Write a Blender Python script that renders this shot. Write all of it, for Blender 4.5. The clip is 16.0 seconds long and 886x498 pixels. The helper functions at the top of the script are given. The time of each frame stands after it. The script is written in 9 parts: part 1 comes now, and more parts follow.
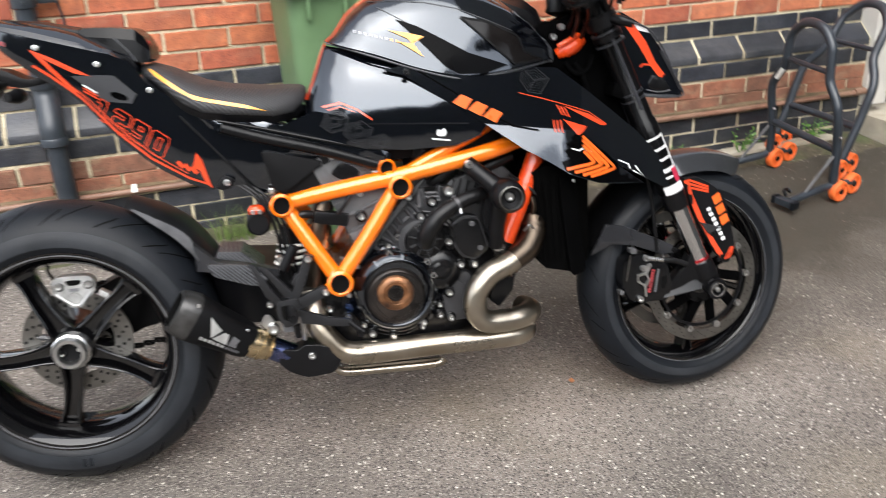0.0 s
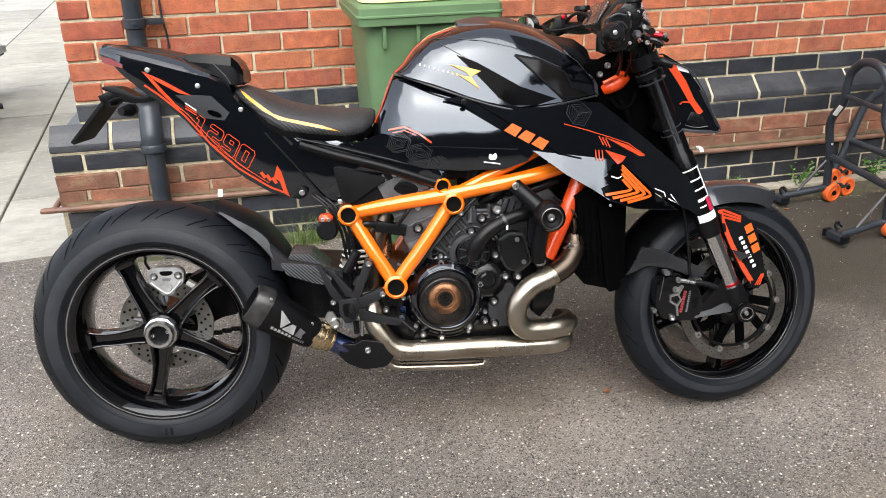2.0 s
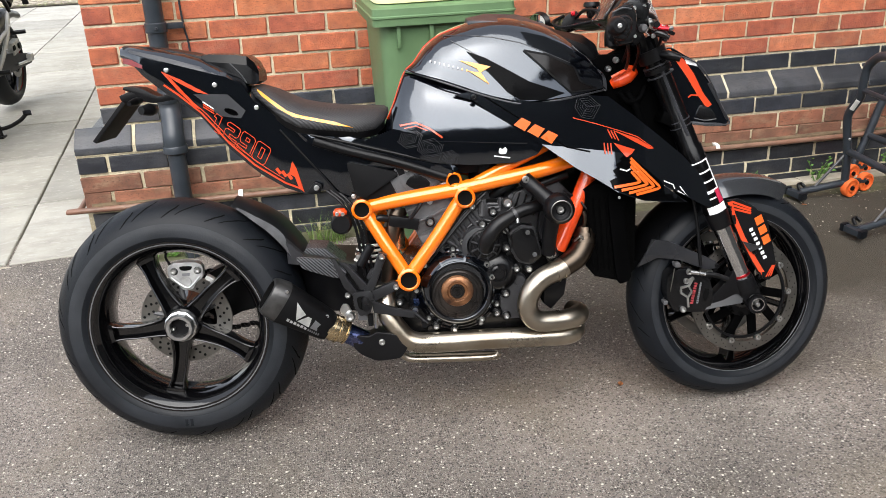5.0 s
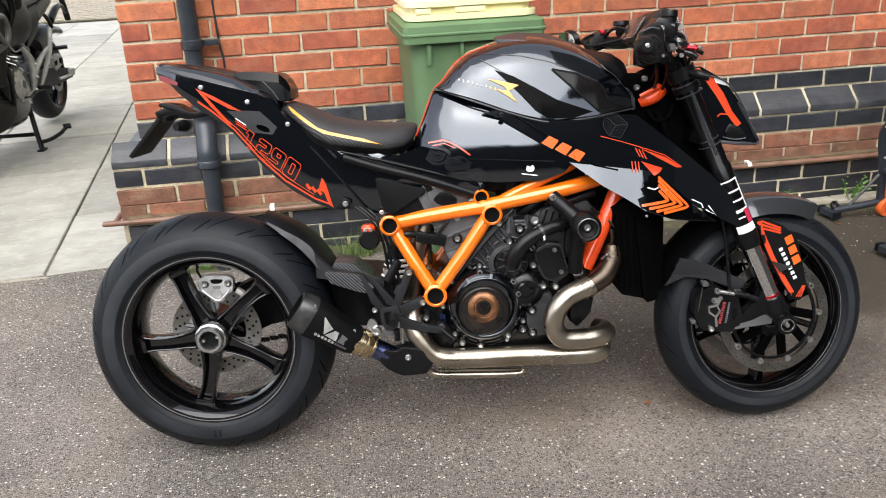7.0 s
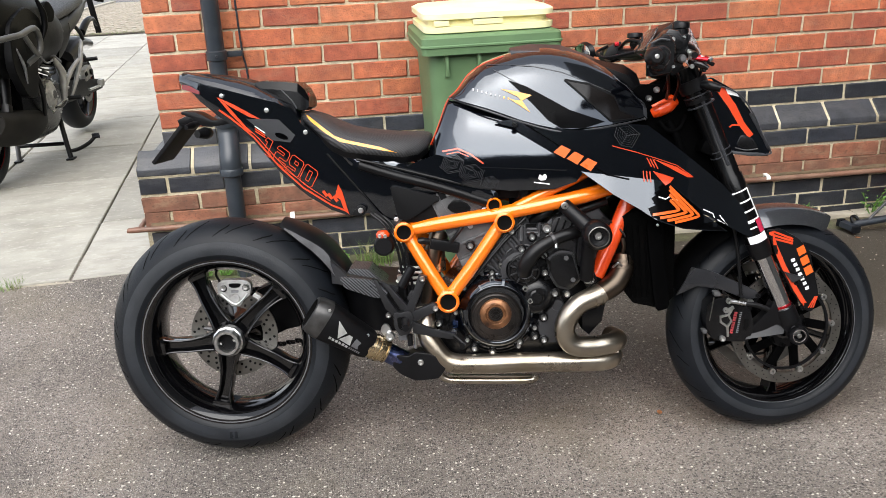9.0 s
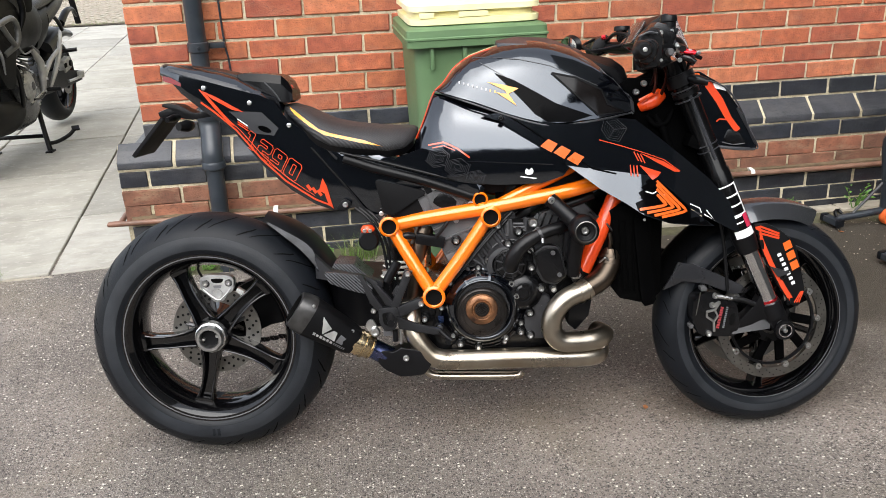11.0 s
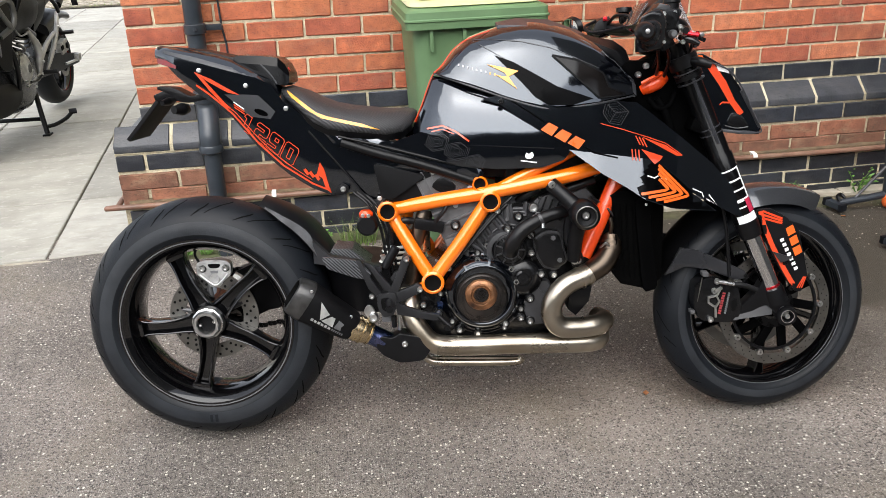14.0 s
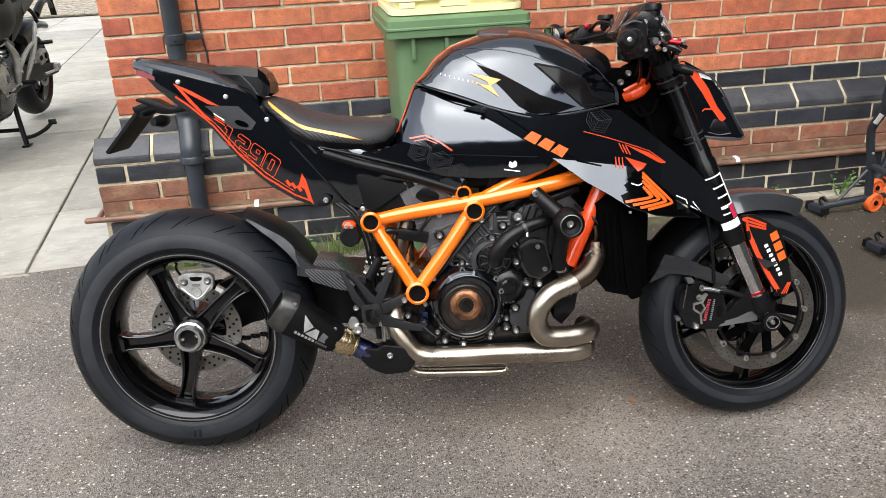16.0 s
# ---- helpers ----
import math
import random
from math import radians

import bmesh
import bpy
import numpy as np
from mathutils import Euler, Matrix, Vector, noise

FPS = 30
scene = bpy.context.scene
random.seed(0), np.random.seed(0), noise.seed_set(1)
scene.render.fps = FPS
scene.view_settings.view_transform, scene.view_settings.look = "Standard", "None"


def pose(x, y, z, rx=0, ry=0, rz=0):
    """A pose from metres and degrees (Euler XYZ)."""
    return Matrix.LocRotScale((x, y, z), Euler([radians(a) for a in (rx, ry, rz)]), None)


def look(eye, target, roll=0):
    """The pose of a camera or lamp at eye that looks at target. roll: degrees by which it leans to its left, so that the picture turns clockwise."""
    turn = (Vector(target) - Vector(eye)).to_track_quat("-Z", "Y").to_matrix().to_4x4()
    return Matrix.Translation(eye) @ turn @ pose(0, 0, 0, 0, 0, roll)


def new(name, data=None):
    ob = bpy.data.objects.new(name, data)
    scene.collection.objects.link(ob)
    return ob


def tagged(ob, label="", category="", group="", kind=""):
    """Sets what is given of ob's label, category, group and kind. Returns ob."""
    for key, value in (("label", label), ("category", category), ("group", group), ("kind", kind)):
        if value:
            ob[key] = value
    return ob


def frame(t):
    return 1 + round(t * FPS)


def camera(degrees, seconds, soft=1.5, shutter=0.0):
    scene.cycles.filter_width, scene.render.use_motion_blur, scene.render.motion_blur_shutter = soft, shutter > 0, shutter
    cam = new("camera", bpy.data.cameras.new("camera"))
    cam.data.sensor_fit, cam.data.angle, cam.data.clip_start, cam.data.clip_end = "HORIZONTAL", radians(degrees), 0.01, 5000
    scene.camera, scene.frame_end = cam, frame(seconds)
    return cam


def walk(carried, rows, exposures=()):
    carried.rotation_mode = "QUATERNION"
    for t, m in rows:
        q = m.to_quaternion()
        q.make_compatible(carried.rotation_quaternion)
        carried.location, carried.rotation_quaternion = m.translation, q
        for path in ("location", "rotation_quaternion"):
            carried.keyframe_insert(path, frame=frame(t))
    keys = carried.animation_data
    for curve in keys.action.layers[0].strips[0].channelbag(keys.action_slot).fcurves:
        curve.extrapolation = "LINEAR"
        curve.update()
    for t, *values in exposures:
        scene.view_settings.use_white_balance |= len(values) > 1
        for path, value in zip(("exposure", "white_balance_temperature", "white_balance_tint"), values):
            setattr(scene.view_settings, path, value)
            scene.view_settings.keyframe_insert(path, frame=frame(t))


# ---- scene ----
from mathutils.bvhtree import BVHTree

cam = camera(56.5, 16.0, soft=0.8, shutter=0.7)
PATH = [
    (0, (0.018, -3.09, 1.245), (0.566, -1.35, 0.425), -2.4),
    (0.5, (-0.038, -3.164, 1.283), (0.446, -1.384, 0.511), -1.9),
    (1, (-0.046, -3.236, 1.323), (0.429, -1.44, 0.583), -2.2),
    (1.5, (0.014, -3.268, 1.32), (0.452, -1.469, 0.566), -1.5),
    (2, (0.019, -3.287, 1.315), (0.405, -1.486, 0.536), -1.5),
    (2.5, (0.005, -3.304, 1.311), (0.381, -1.498, 0.538), -1.9),
    (3, (0.012, -3.315, 1.305), (0.383, -1.505, 0.54), -1.9),
    (3.5, (0.02, -3.327, 1.304), (0.377, -1.515, 0.538), -2.1),
    (4, (0.028, -3.338, 1.304), (0.37, -1.522, 0.536), -2.4),
    (6.5, (0.042, -3.334, 1.3), (0.342, -1.506, 0.546), -2.6),
    (7, (0.047, -3.348, 1.313), (0.307, -1.505, 0.58), -2.8),
    (7.5, (0.07, -3.375, 1.316), (0.286, -1.52, 0.602), -3.3),
    (8, (0.067, -3.381, 1.313), (0.265, -1.519, 0.61), -3.2),
    (8.5, (0.068, -3.383, 1.311), (0.264, -1.52, 0.611), -3.1),
    (9, (0.068, -3.388, 1.308), (0.274, -1.525, 0.608), -2.8),
    (9.5, (0.065, -3.386, 1.307), (0.285, -1.527, 0.603), -2.8),
    (12, (0.069, -3.354, 1.303), (0.318, -1.508, 0.576), -2.2),
    (12.5, (0.072, -3.35, 1.302), (0.316, -1.506, 0.567), -2.3),
    (13, (0.074, -3.346, 1.3), (0.317, -1.505, 0.556), -2.2),
    (13.5, (0.073, -3.344, 1.301), (0.316, -1.507, 0.548), -2.2),
    (14, (0.072, -3.345, 1.3), (0.311, -1.508, 0.546), -2.4),
    (14.5, (0.071, -3.342, 1.301), (0.314, -1.505, 0.546), -2.4),
    (15, (0.074, -3.339, 1.301), (0.328, -1.504, 0.548), -2.5),
    (15.5, (0.076, -3.336, 1.306), (0.341, -1.501, 0.557), -2.6),
    (16, (0.078, -3.328, 1.305), (0.353, -1.492, 0.562), -2.7),
]
walk(cam, [(t, look(eye, target, roll)) for t, eye, target, roll in PATH], ((0, 1.57), (2, 1.46), (4, 1.44), (7, 1.37), (9, 1.35), (16, 1.36)))

# ---------- world, sun ----------
random.seed(7)
world = bpy.data.worlds.new("overcast_sky")
scene.world = world
world.use_nodes = True
wn = world.node_tree.nodes
wl = world.node_tree.links
SUN_ELEV, SUN_ROT = radians(52), radians(200)
sky = wn.new("ShaderNodeTexSky")
sky.sky_type = "NISHITA"
sky.sun_disc = False
sky.sun_elevation, sky.sun_rotation = SUN_ELEV, SUN_ROT
sky.dust_density = 1.5
grey = wn.new("ShaderNodeHueSaturation")
grey.inputs["Saturation"].default_value = 0.32
wl.new(sky.outputs[0], grey.inputs["Color"])
wl.new(grey.outputs[0], wn["Background"].inputs["Color"])
wn["Background"].inputs["Strength"].default_value = 0.15
sun = new("sun", bpy.data.lights.new("sun", "SUN"))
sun.data.energy, sun.data.angle, sun.data.color = 1.5, radians(70), (1.0, 0.98, 0.95)
sun_way = Vector((math.sin(SUN_ROT) * math.cos(SUN_ELEV), math.cos(SUN_ROT) * math.cos(SUN_ELEV), math.sin(SUN_ELEV)))
sun.matrix_world = look(sun_way * 20, (0, 0, 0))


# ---------- materials ----------
def mat(name, color, rough=0.5, metal=0.0, vary=0.15, scale=20.0, bump=0.0, bump_scale=200.0, coat=0.0, rough_vary=0.1,
        second=None, second_scale=3.0, second_amount=0.5, per_object=0.0, spec=0.5):
    """A surface: base colour with grain at one scale, blotches of a second colour at another, and fine relief."""
    m = bpy.data.materials.new(name)
    m.use_nodes = True
    n, l = m.node_tree.nodes, m.node_tree.links
    b = n["Principled BSDF"]
    b.inputs["Metallic"].default_value = metal
    b.inputs["Coat Weight"].default_value = coat
    b.inputs["Coat Roughness"].default_value = 0.04
    b.inputs["Specular IOR Level"].default_value = spec
    tc = n.new("ShaderNodeTexCoord")
    spot = tc.outputs["Object"]
    if per_object:                                            # alike pieces each take their own stretch of the pattern
        away, rnd_ = n.new("ShaderNodeVectorMath"), n.new("ShaderNodeObjectInfo")
        away.operation = "MULTIPLY_ADD"
        l.new(rnd_.outputs["Random"], away.inputs[0])
        away.inputs[1].default_value = (37.0, 19.0, 53.0)
        l.new(spot, away.inputs[2])
        spot = away.outputs[0]
    no = n.new("ShaderNodeTexNoise")
    no.inputs["Scale"].default_value, no.inputs["Detail"].default_value = scale, 6
    l.new(spot, no.inputs["Vector"])
    ramp = n.new("ShaderNodeValToRGB")
    ramp.color_ramp.elements[0].position, ramp.color_ramp.elements[1].position = 0.3, 0.7
    ramp.color_ramp.elements[0].color = [c * (1 - vary) for c in color] + [1]
    ramp.color_ramp.elements[1].color = [min(1, c * (1 + vary)) for c in color] + [1]
    l.new(no.outputs["Fac"], ramp.inputs["Fac"])
    out = ramp.outputs["Color"]
    if second:
        n2 = n.new("ShaderNodeTexNoise")
        n2.inputs["Scale"].default_value, n2.inputs["Detail"].default_value = second_scale, 5
        l.new(spot, n2.inputs["Vector"])
        r2 = n.new("ShaderNodeValToRGB")
        r2.color_ramp.elements[0].position, r2.color_ramp.elements[1].position = 0.45, 0.72
        r2.color_ramp.elements[1].color = (second_amount,) * 3 + (1,)
        l.new(n2.outputs["Fac"], r2.inputs["Fac"])
        mx = n.new("ShaderNodeMix")
        mx.data_type = "RGBA"
        l.new(r2.outputs["Color"], mx.inputs["Factor"])
        l.new(out, mx.inputs["A"])
        mx.inputs["B"].default_value = (*second, 1)
        out = mx.outputs["Result"]
    if per_object:
        oi = n.new("ShaderNodeObjectInfo")
        mr = n.new("ShaderNodeMapRange")
        mr.inputs["To Min"].default_value, mr.inputs["To Max"].default_value = 1 - per_object, 1 + per_object
        l.new(oi.outputs["Random"], mr.inputs["Value"])
        hs = n.new("ShaderNodeHueSaturation")
        l.new(out, hs.inputs["Color"])
        l.new(mr.outputs["Result"], hs.inputs["Value"])
        out = hs.outputs["Color"]
    l.new(out, b.inputs["Base Color"])
    rr = n.new("ShaderNodeMapRange")
    rr.inputs["To Min"].default_value, rr.inputs["To Max"].default_value = max(0.0, rough - rough_vary), min(1, rough + rough_vary)
    l.new(no.outputs["Fac"], rr.inputs["Value"])
    l.new(rr.outputs["Result"], b.inputs["Roughness"])
    if bump:
        nb = n.new("ShaderNodeTexNoise")
        nb.inputs["Scale"].default_value, nb.inputs["Detail"].default_value = bump_scale, 4
        l.new(spot, nb.inputs["Vector"])
        bp = n.new("ShaderNodeBump")
        bp.inputs["Strength"].default_value, bp.inputs["Distance"].default_value = bump, 0.004
        l.new(nb.outputs["Fac"], bp.inputs["Height"])
        l.new(bp.outputs["Normal"], b.inputs["Normal"])
    return m


def speckled(name, base, dark, light, scale, bump, dirt_shade=None):
    """Tarmac: a dark binder with pale chips of stone, worn patches and brown blotches; it can darken toward the wall on
    the right.
    """
    m = mat(name, base, 0.85, vary=0.5, scale=1.7, second=dark, second_scale=3.4, second_amount=0.62, rough_vary=0.1)
    n, l = m.node_tree.nodes, m.node_tree.links
    b = n["Principled BSDF"]
    tc = n.new("ShaderNodeTexCoord")
    src = b.inputs["Base Color"].links[0].from_socket
    last = src
    for sc, size, colour, amount in ((scale * 2.9, 0.36, [c * 0.58 for c in light], 0.55), (scale * 2.2, 0.36, [c * 0.38 for c in dark], 0.80), (scale * 1.5, 0.30, [c * 0.5 for c in dark], 0.45), (scale * 1.7, 0.25, [c * 0.8 for c in light], 0.5), (scale, 0.19, light, 0.78)):
        vo = n.new("ShaderNodeTexVoronoi")
        vo.voronoi_dimensions = "2D"
        vo.inputs["Scale"].default_value = sc
        l.new(tc.outputs["Object"], vo.inputs["Vector"])
        r1 = n.new("ShaderNodeMath")
        r1.operation = "LESS_THAN"
        l.new(vo.outputs["Distance"], r1.inputs[0])
        sep = n.new("ShaderNodeSeparateColor")
        l.new(vo.outputs["Color"], sep.inputs[0])
        sz = n.new("ShaderNodeMath")
        sz.operation = "MULTIPLY_ADD"
        l.new(sep.outputs[1], sz.inputs[0])
        sz.inputs[1].default_value, sz.inputs[2].default_value = size * 1.0, size * 0.45
        l.new(sz.outputs[0], r1.inputs[1])
        r2 = n.new("ShaderNodeMath")
        r2.operation = "GREATER_THAN"
        l.new(sep.outputs[0], r2.inputs[0])
        r2.inputs[1].default_value = 0.89 if size < 0.3 else 0.64
        mu = n.new("ShaderNodeMath")
        mu.operation = "MULTIPLY"
        l.new(r1.outputs[0], mu.inputs[0])
        l.new(r2.outputs[0], mu.inputs[1])
        m2 = n.new("ShaderNodeMath")
        m2.operation = "MULTIPLY"
        l.new(mu.outputs[0], m2.inputs[0])
        m2.inputs[1].default_value = amount
        mx = n.new("ShaderNodeMix")
        mx.data_type = "RGBA"
        l.new(m2.outputs[0], mx.inputs["Factor"])
        l.new(last, mx.inputs["A"])
        mx.inputs["B"].default_value = (*colour, 1)
        last = mx.outputs["Result"]
    if dirt_shade:
        nm = n.new("ShaderNodeTexNoise")
        nm.inputs["Scale"].default_value, nm.inputs["Detail"].default_value = 1.9, 6
        l.new(tc.outputs["Object"], nm.inputs["Vector"])
        rm = n.new("ShaderNodeMapRange")
        l.new(nm.outputs["Fac"], rm.inputs["Value"])
        rm.inputs["From Min"].default_value, rm.inputs["From Max"].default_value, rm.inputs["To Max"].default_value = 0.5, 0.72, 0.4
        mo = n.new("ShaderNodeMix")
        mo.data_type = "RGBA"
        l.new(rm.outputs[0], mo.inputs["Factor"])
        l.new(last, mo.inputs["A"])
        mo.inputs["B"].default_value = (0.20, 0.165, 0.105, 1)
        last = mo.outputs["Result"]
        # brown dirt plus the wall's shade, painted darker toward the wall and the right
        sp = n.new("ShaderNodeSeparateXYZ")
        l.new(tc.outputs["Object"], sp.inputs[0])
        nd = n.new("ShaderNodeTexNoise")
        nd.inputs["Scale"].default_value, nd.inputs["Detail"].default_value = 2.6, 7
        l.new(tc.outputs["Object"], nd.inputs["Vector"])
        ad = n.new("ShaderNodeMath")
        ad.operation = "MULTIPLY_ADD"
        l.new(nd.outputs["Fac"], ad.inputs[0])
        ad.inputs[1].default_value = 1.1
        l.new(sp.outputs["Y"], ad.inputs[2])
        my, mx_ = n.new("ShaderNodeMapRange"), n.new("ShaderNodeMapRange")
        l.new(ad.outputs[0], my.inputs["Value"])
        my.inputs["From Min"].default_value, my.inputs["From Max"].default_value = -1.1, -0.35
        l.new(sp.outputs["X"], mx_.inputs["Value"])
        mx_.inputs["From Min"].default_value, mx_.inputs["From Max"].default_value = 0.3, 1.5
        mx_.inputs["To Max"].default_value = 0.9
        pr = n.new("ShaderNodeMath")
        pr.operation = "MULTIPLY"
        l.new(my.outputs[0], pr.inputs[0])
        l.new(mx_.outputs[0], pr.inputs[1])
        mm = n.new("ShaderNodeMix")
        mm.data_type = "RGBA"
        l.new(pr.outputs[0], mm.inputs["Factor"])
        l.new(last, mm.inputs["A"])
        mm.inputs["B"].default_value = (*dirt_shade, 1)
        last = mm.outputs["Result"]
    l.new(last, b.inputs["Base Color"])
    vb = n.new("ShaderNodeTexVoronoi")
    vb.voronoi_dimensions = "2D"
    vb.inputs["Scale"].default_value = scale * 3.2
    l.new(tc.outputs["Object"], vb.inputs["Vector"])
    bp = n.new("ShaderNodeBump")
    bp.inputs["Strength"].default_value, bp.inputs["Distance"].default_value = bump, 0.0025
    l.new(vb.outputs["Distance"], bp.inputs["Height"])
    l.new(bp.outputs["Normal"], b.inputs["Normal"])
    return m


def weathered(m, streak, streak_amount, spots, spot_scale, spot_amount, stretch=(1, 1, 1), tints=()):
    """Adds drawn-out smears of one colour, small pits of another and, piece by piece, one of several tints."""
    n, l = m.node_tree.nodes, m.node_tree.links
    b = n["Principled BSDF"]
    last = b.inputs["Base Color"].links[0].from_socket
    tc, oi, mv = n.new("ShaderNodeTexCoord"), n.new("ShaderNodeObjectInfo"), n.new("ShaderNodeVectorMath")
    mv.operation = "MULTIPLY_ADD"
    l.new(oi.outputs["Random"], mv.inputs[0])
    mv.inputs[1].default_value = (11.0, 29.0, 17.0)
    sc = n.new("ShaderNodeVectorMath")
    sc.operation = "MULTIPLY"
    l.new(tc.outputs["Object"], sc.inputs[0])
    sc.inputs[1].default_value = stretch
    l.new(sc.outputs[0], mv.inputs[2])
    if tints:
        rp = n.new("ShaderNodeValToRGB")
        rp.color_ramp.interpolation = "CONSTANT"
        while len(rp.color_ramp.elements) < len(tints):
            rp.color_ramp.elements.new(0.5)
        for k, c in enumerate(tints):
            rp.color_ramp.elements[k].position = k / len(tints)
            rp.color_ramp.elements[k].color = (*c, 1)
        l.new(oi.outputs["Random"], rp.inputs["Fac"])
        mt_ = n.new("ShaderNodeMix")
        mt_.data_type, mt_.blend_type = "RGBA", "MULTIPLY"
        mt_.inputs["Factor"].default_value = 1.0
        l.new(last, mt_.inputs["A"])
        l.new(rp.outputs["Color"], mt_.inputs["B"])
        last = mt_.outputs["Result"]
    for colour, scale, amount, lo, hi, detail in ((streak, 9.0, streak_amount, 0.50, 0.72, 8), (spots, spot_scale, spot_amount, 0.56, 0.66, 3)):
        nz = n.new("ShaderNodeTexNoise")
        nz.inputs["Scale"].default_value, nz.inputs["Detail"].default_value, nz.inputs["Roughness"].default_value = scale, detail, 0.65
        l.new(mv.outputs[0], nz.inputs["Vector"])
        mr = n.new("ShaderNodeMapRange")
        l.new(nz.outputs["Fac"], mr.inputs["Value"])
        mr.inputs["From Min"].default_value, mr.inputs["From Max"].default_value, mr.inputs["To Max"].default_value = lo, hi, amount
        mx = n.new("ShaderNodeMix")
        mx.data_type = "RGBA"
        l.new(mr.outputs[0], mx.inputs["Factor"])
        l.new(last, mx.inputs["A"])
        mx.inputs["B"].default_value = (*colour, 1)
        last = mx.outputs["Result"]
    l.new(last, b.inputs["Base Color"])
    return m


def woven(name, a, b_, rough, scale, spec=0.5):
    """A fine two-tone weave or ribbing with relief."""
    m = mat(name, a, rough, vary=0.1, scale=60)
    n, l = m.node_tree.nodes, m.node_tree.links
    b = n["Principled BSDF"]
    b.inputs["Specular IOR Level"].default_value = spec
    tc = n.new("ShaderNodeTexCoord")
    wa = n.new("ShaderNodeTexWave")
    wa.bands_direction = "DIAGONAL"
    wa.inputs["Scale"].default_value = scale
    l.new(tc.outputs["Object"], wa.inputs["Vector"])
    mx = n.new("ShaderNodeMix")
    mx.data_type = "RGBA"
    l.new(wa.outputs["Fac"], mx.inputs["Factor"])
    mx.inputs["A"].default_value, mx.inputs["B"].default_value = (*a, 1), (*b_, 1)
    l.new(mx.outputs["Result"], b.inputs["Base Color"])
    bp = n.new("ShaderNodeBump")
    bp.inputs["Strength"].default_value, bp.inputs["Distance"].default_value = 0.5, 0.001
    l.new(wa.outputs["Fac"], bp.inputs["Height"])
    l.new(bp.outputs["Normal"], b.inputs["Normal"])
    return m


RED_BRICK = weathered(mat("red_brick", (0.445, 0.140, 0.066), 0.88, vary=0.22, scale=30, bump=0.9, bump_scale=170, second=(0.26, 0.078, 0.048), second_scale=9, second_amount=0.7, per_object=0.14),
                      (0.46, 0.30, 0.19), 0.20, (0.14, 0.05, 0.042), 95, 0.55, (1, 1, 2.2), ((1, 1, 1), (0.95, 0.86, 0.85), (1.08, 1.1, 1.0), (0.80, 0.68, 0.76), (1.05, 0.95, 0.9), (0.90, 0.80, 0.78), (1.0, 1.06, 1.05)))
BROWN_BRICK = weathered(mat("weathered_brick", (0.25, 0.112, 0.068), 0.88, vary=0.3, scale=20, bump=0.8, bump_scale=160, second=(0.12, 0.058, 0.04), second_scale=8, second_amount=0.75, per_object=0.2),
                        (0.40, 0.32, 0.20), 0.36, (0.07, 0.045, 0.03), 80, 0.6, (1, 1, 2.5), ((1, 1, 1), (0.8, 0.8, 0.8), (1.1, 1.0, 0.95), (0.9, 0.78, 0.74)))
BLUE_BRICK = weathered(mat("blue_engineering_brick", (0.026, 0.029, 0.036), 0.40, spec=0.5, vary=0.35, scale=16, bump=0.5, bump_scale=150, second=(0.05, 0.052, 0.058), second_scale=6, second_amount=0.6, per_object=0.3),
                       (0.13, 0.125, 0.115), 0.30, (0.010, 0.010, 0.012), 110, 0.6, (0.7, 1, 2.5), ((1, 1, 1), (1.25, 1.25, 1.3), (0.75, 0.75, 0.78), (1.1, 1.05, 1.0)))
MORTAR = weathered(mat("mortar", (0.60, 0.53, 0.37), 0.95, vary=0.22, scale=60, bump=1.0, bump_scale=260, second=(0.24, 0.195, 0.12), second_scale=3.5, second_amount=0.75),
                   (0.20, 0.165, 0.10), 0.45, (0.72, 0.66, 0.50), 120, 0.4)
DIRT = mat("dirt_ledge", (0.14, 0.095, 0.055), 0.95, vary=0.4, scale=30, bump=0.8, bump_scale=120, second=(0.05, 0.045, 0.02), second_scale=6, second_amount=0.8)
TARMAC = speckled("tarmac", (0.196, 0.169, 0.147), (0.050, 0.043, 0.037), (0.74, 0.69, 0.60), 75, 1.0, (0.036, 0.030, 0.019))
ROAD = speckled("old_road", (0.16, 0.155, 0.15), (0.1, 0.1, 0.1), (0.35, 0.34, 0.33), 60, 0.4)
SLAB = weathered(mat("paving_slab", (0.345, 0.331, 0.293), 0.8, vary=0.12, scale=7, bump=0.3, bump_scale=60, second=(0.23, 0.215, 0.18), second_scale=2.2, second_amount=0.7, per_object=0.10),
                 (0.15, 0.14, 0.115), 0.40, (0.52, 0.50, 0.45), 40, 0.30, (0.45, 0.9, 1), ((1, 1, 1), (0.86, 0.86, 0.86), (1.06, 1.06, 1.06), (0.94, 0.94, 0.93)))
CONCRETE = mat("concrete", (0.40, 0.36, 0.29), 0.9, vary=0.2, scale=12, bump=0.5, bump_scale=120, second=(0.22, 0.19, 0.13), second_scale=5, second_amount=0.6)
SOIL = mat("mossy_soil", (0.085, 0.07, 0.045), 0.95, vary=0.4, scale=40, bump=1.0, bump_scale=150, second=(0.06, 0.09, 0.025), second_scale=9, second_amount=0.7)
BLOCK = mat("block_paver", (0.32, 0.28, 0.22), 0.9, vary=0.2, scale=15, per_object=0.2, second=(0.16, 0.15, 0.11), second_scale=4, second_amount=0.5)
JOINT = mat("joint_grime", (0.09, 0.08, 0.06), 0.95, vary=0.3, scale=30)
LEAF = mat("weed_leaf", (0.105, 0.24, 0.035), 0.5, vary=0.35, scale=25, per_object=0.2)
DEADLEAF = mat("dead_leaf", (0.42, 0.17, 0.06), 0.7, vary=0.4, scale=60)
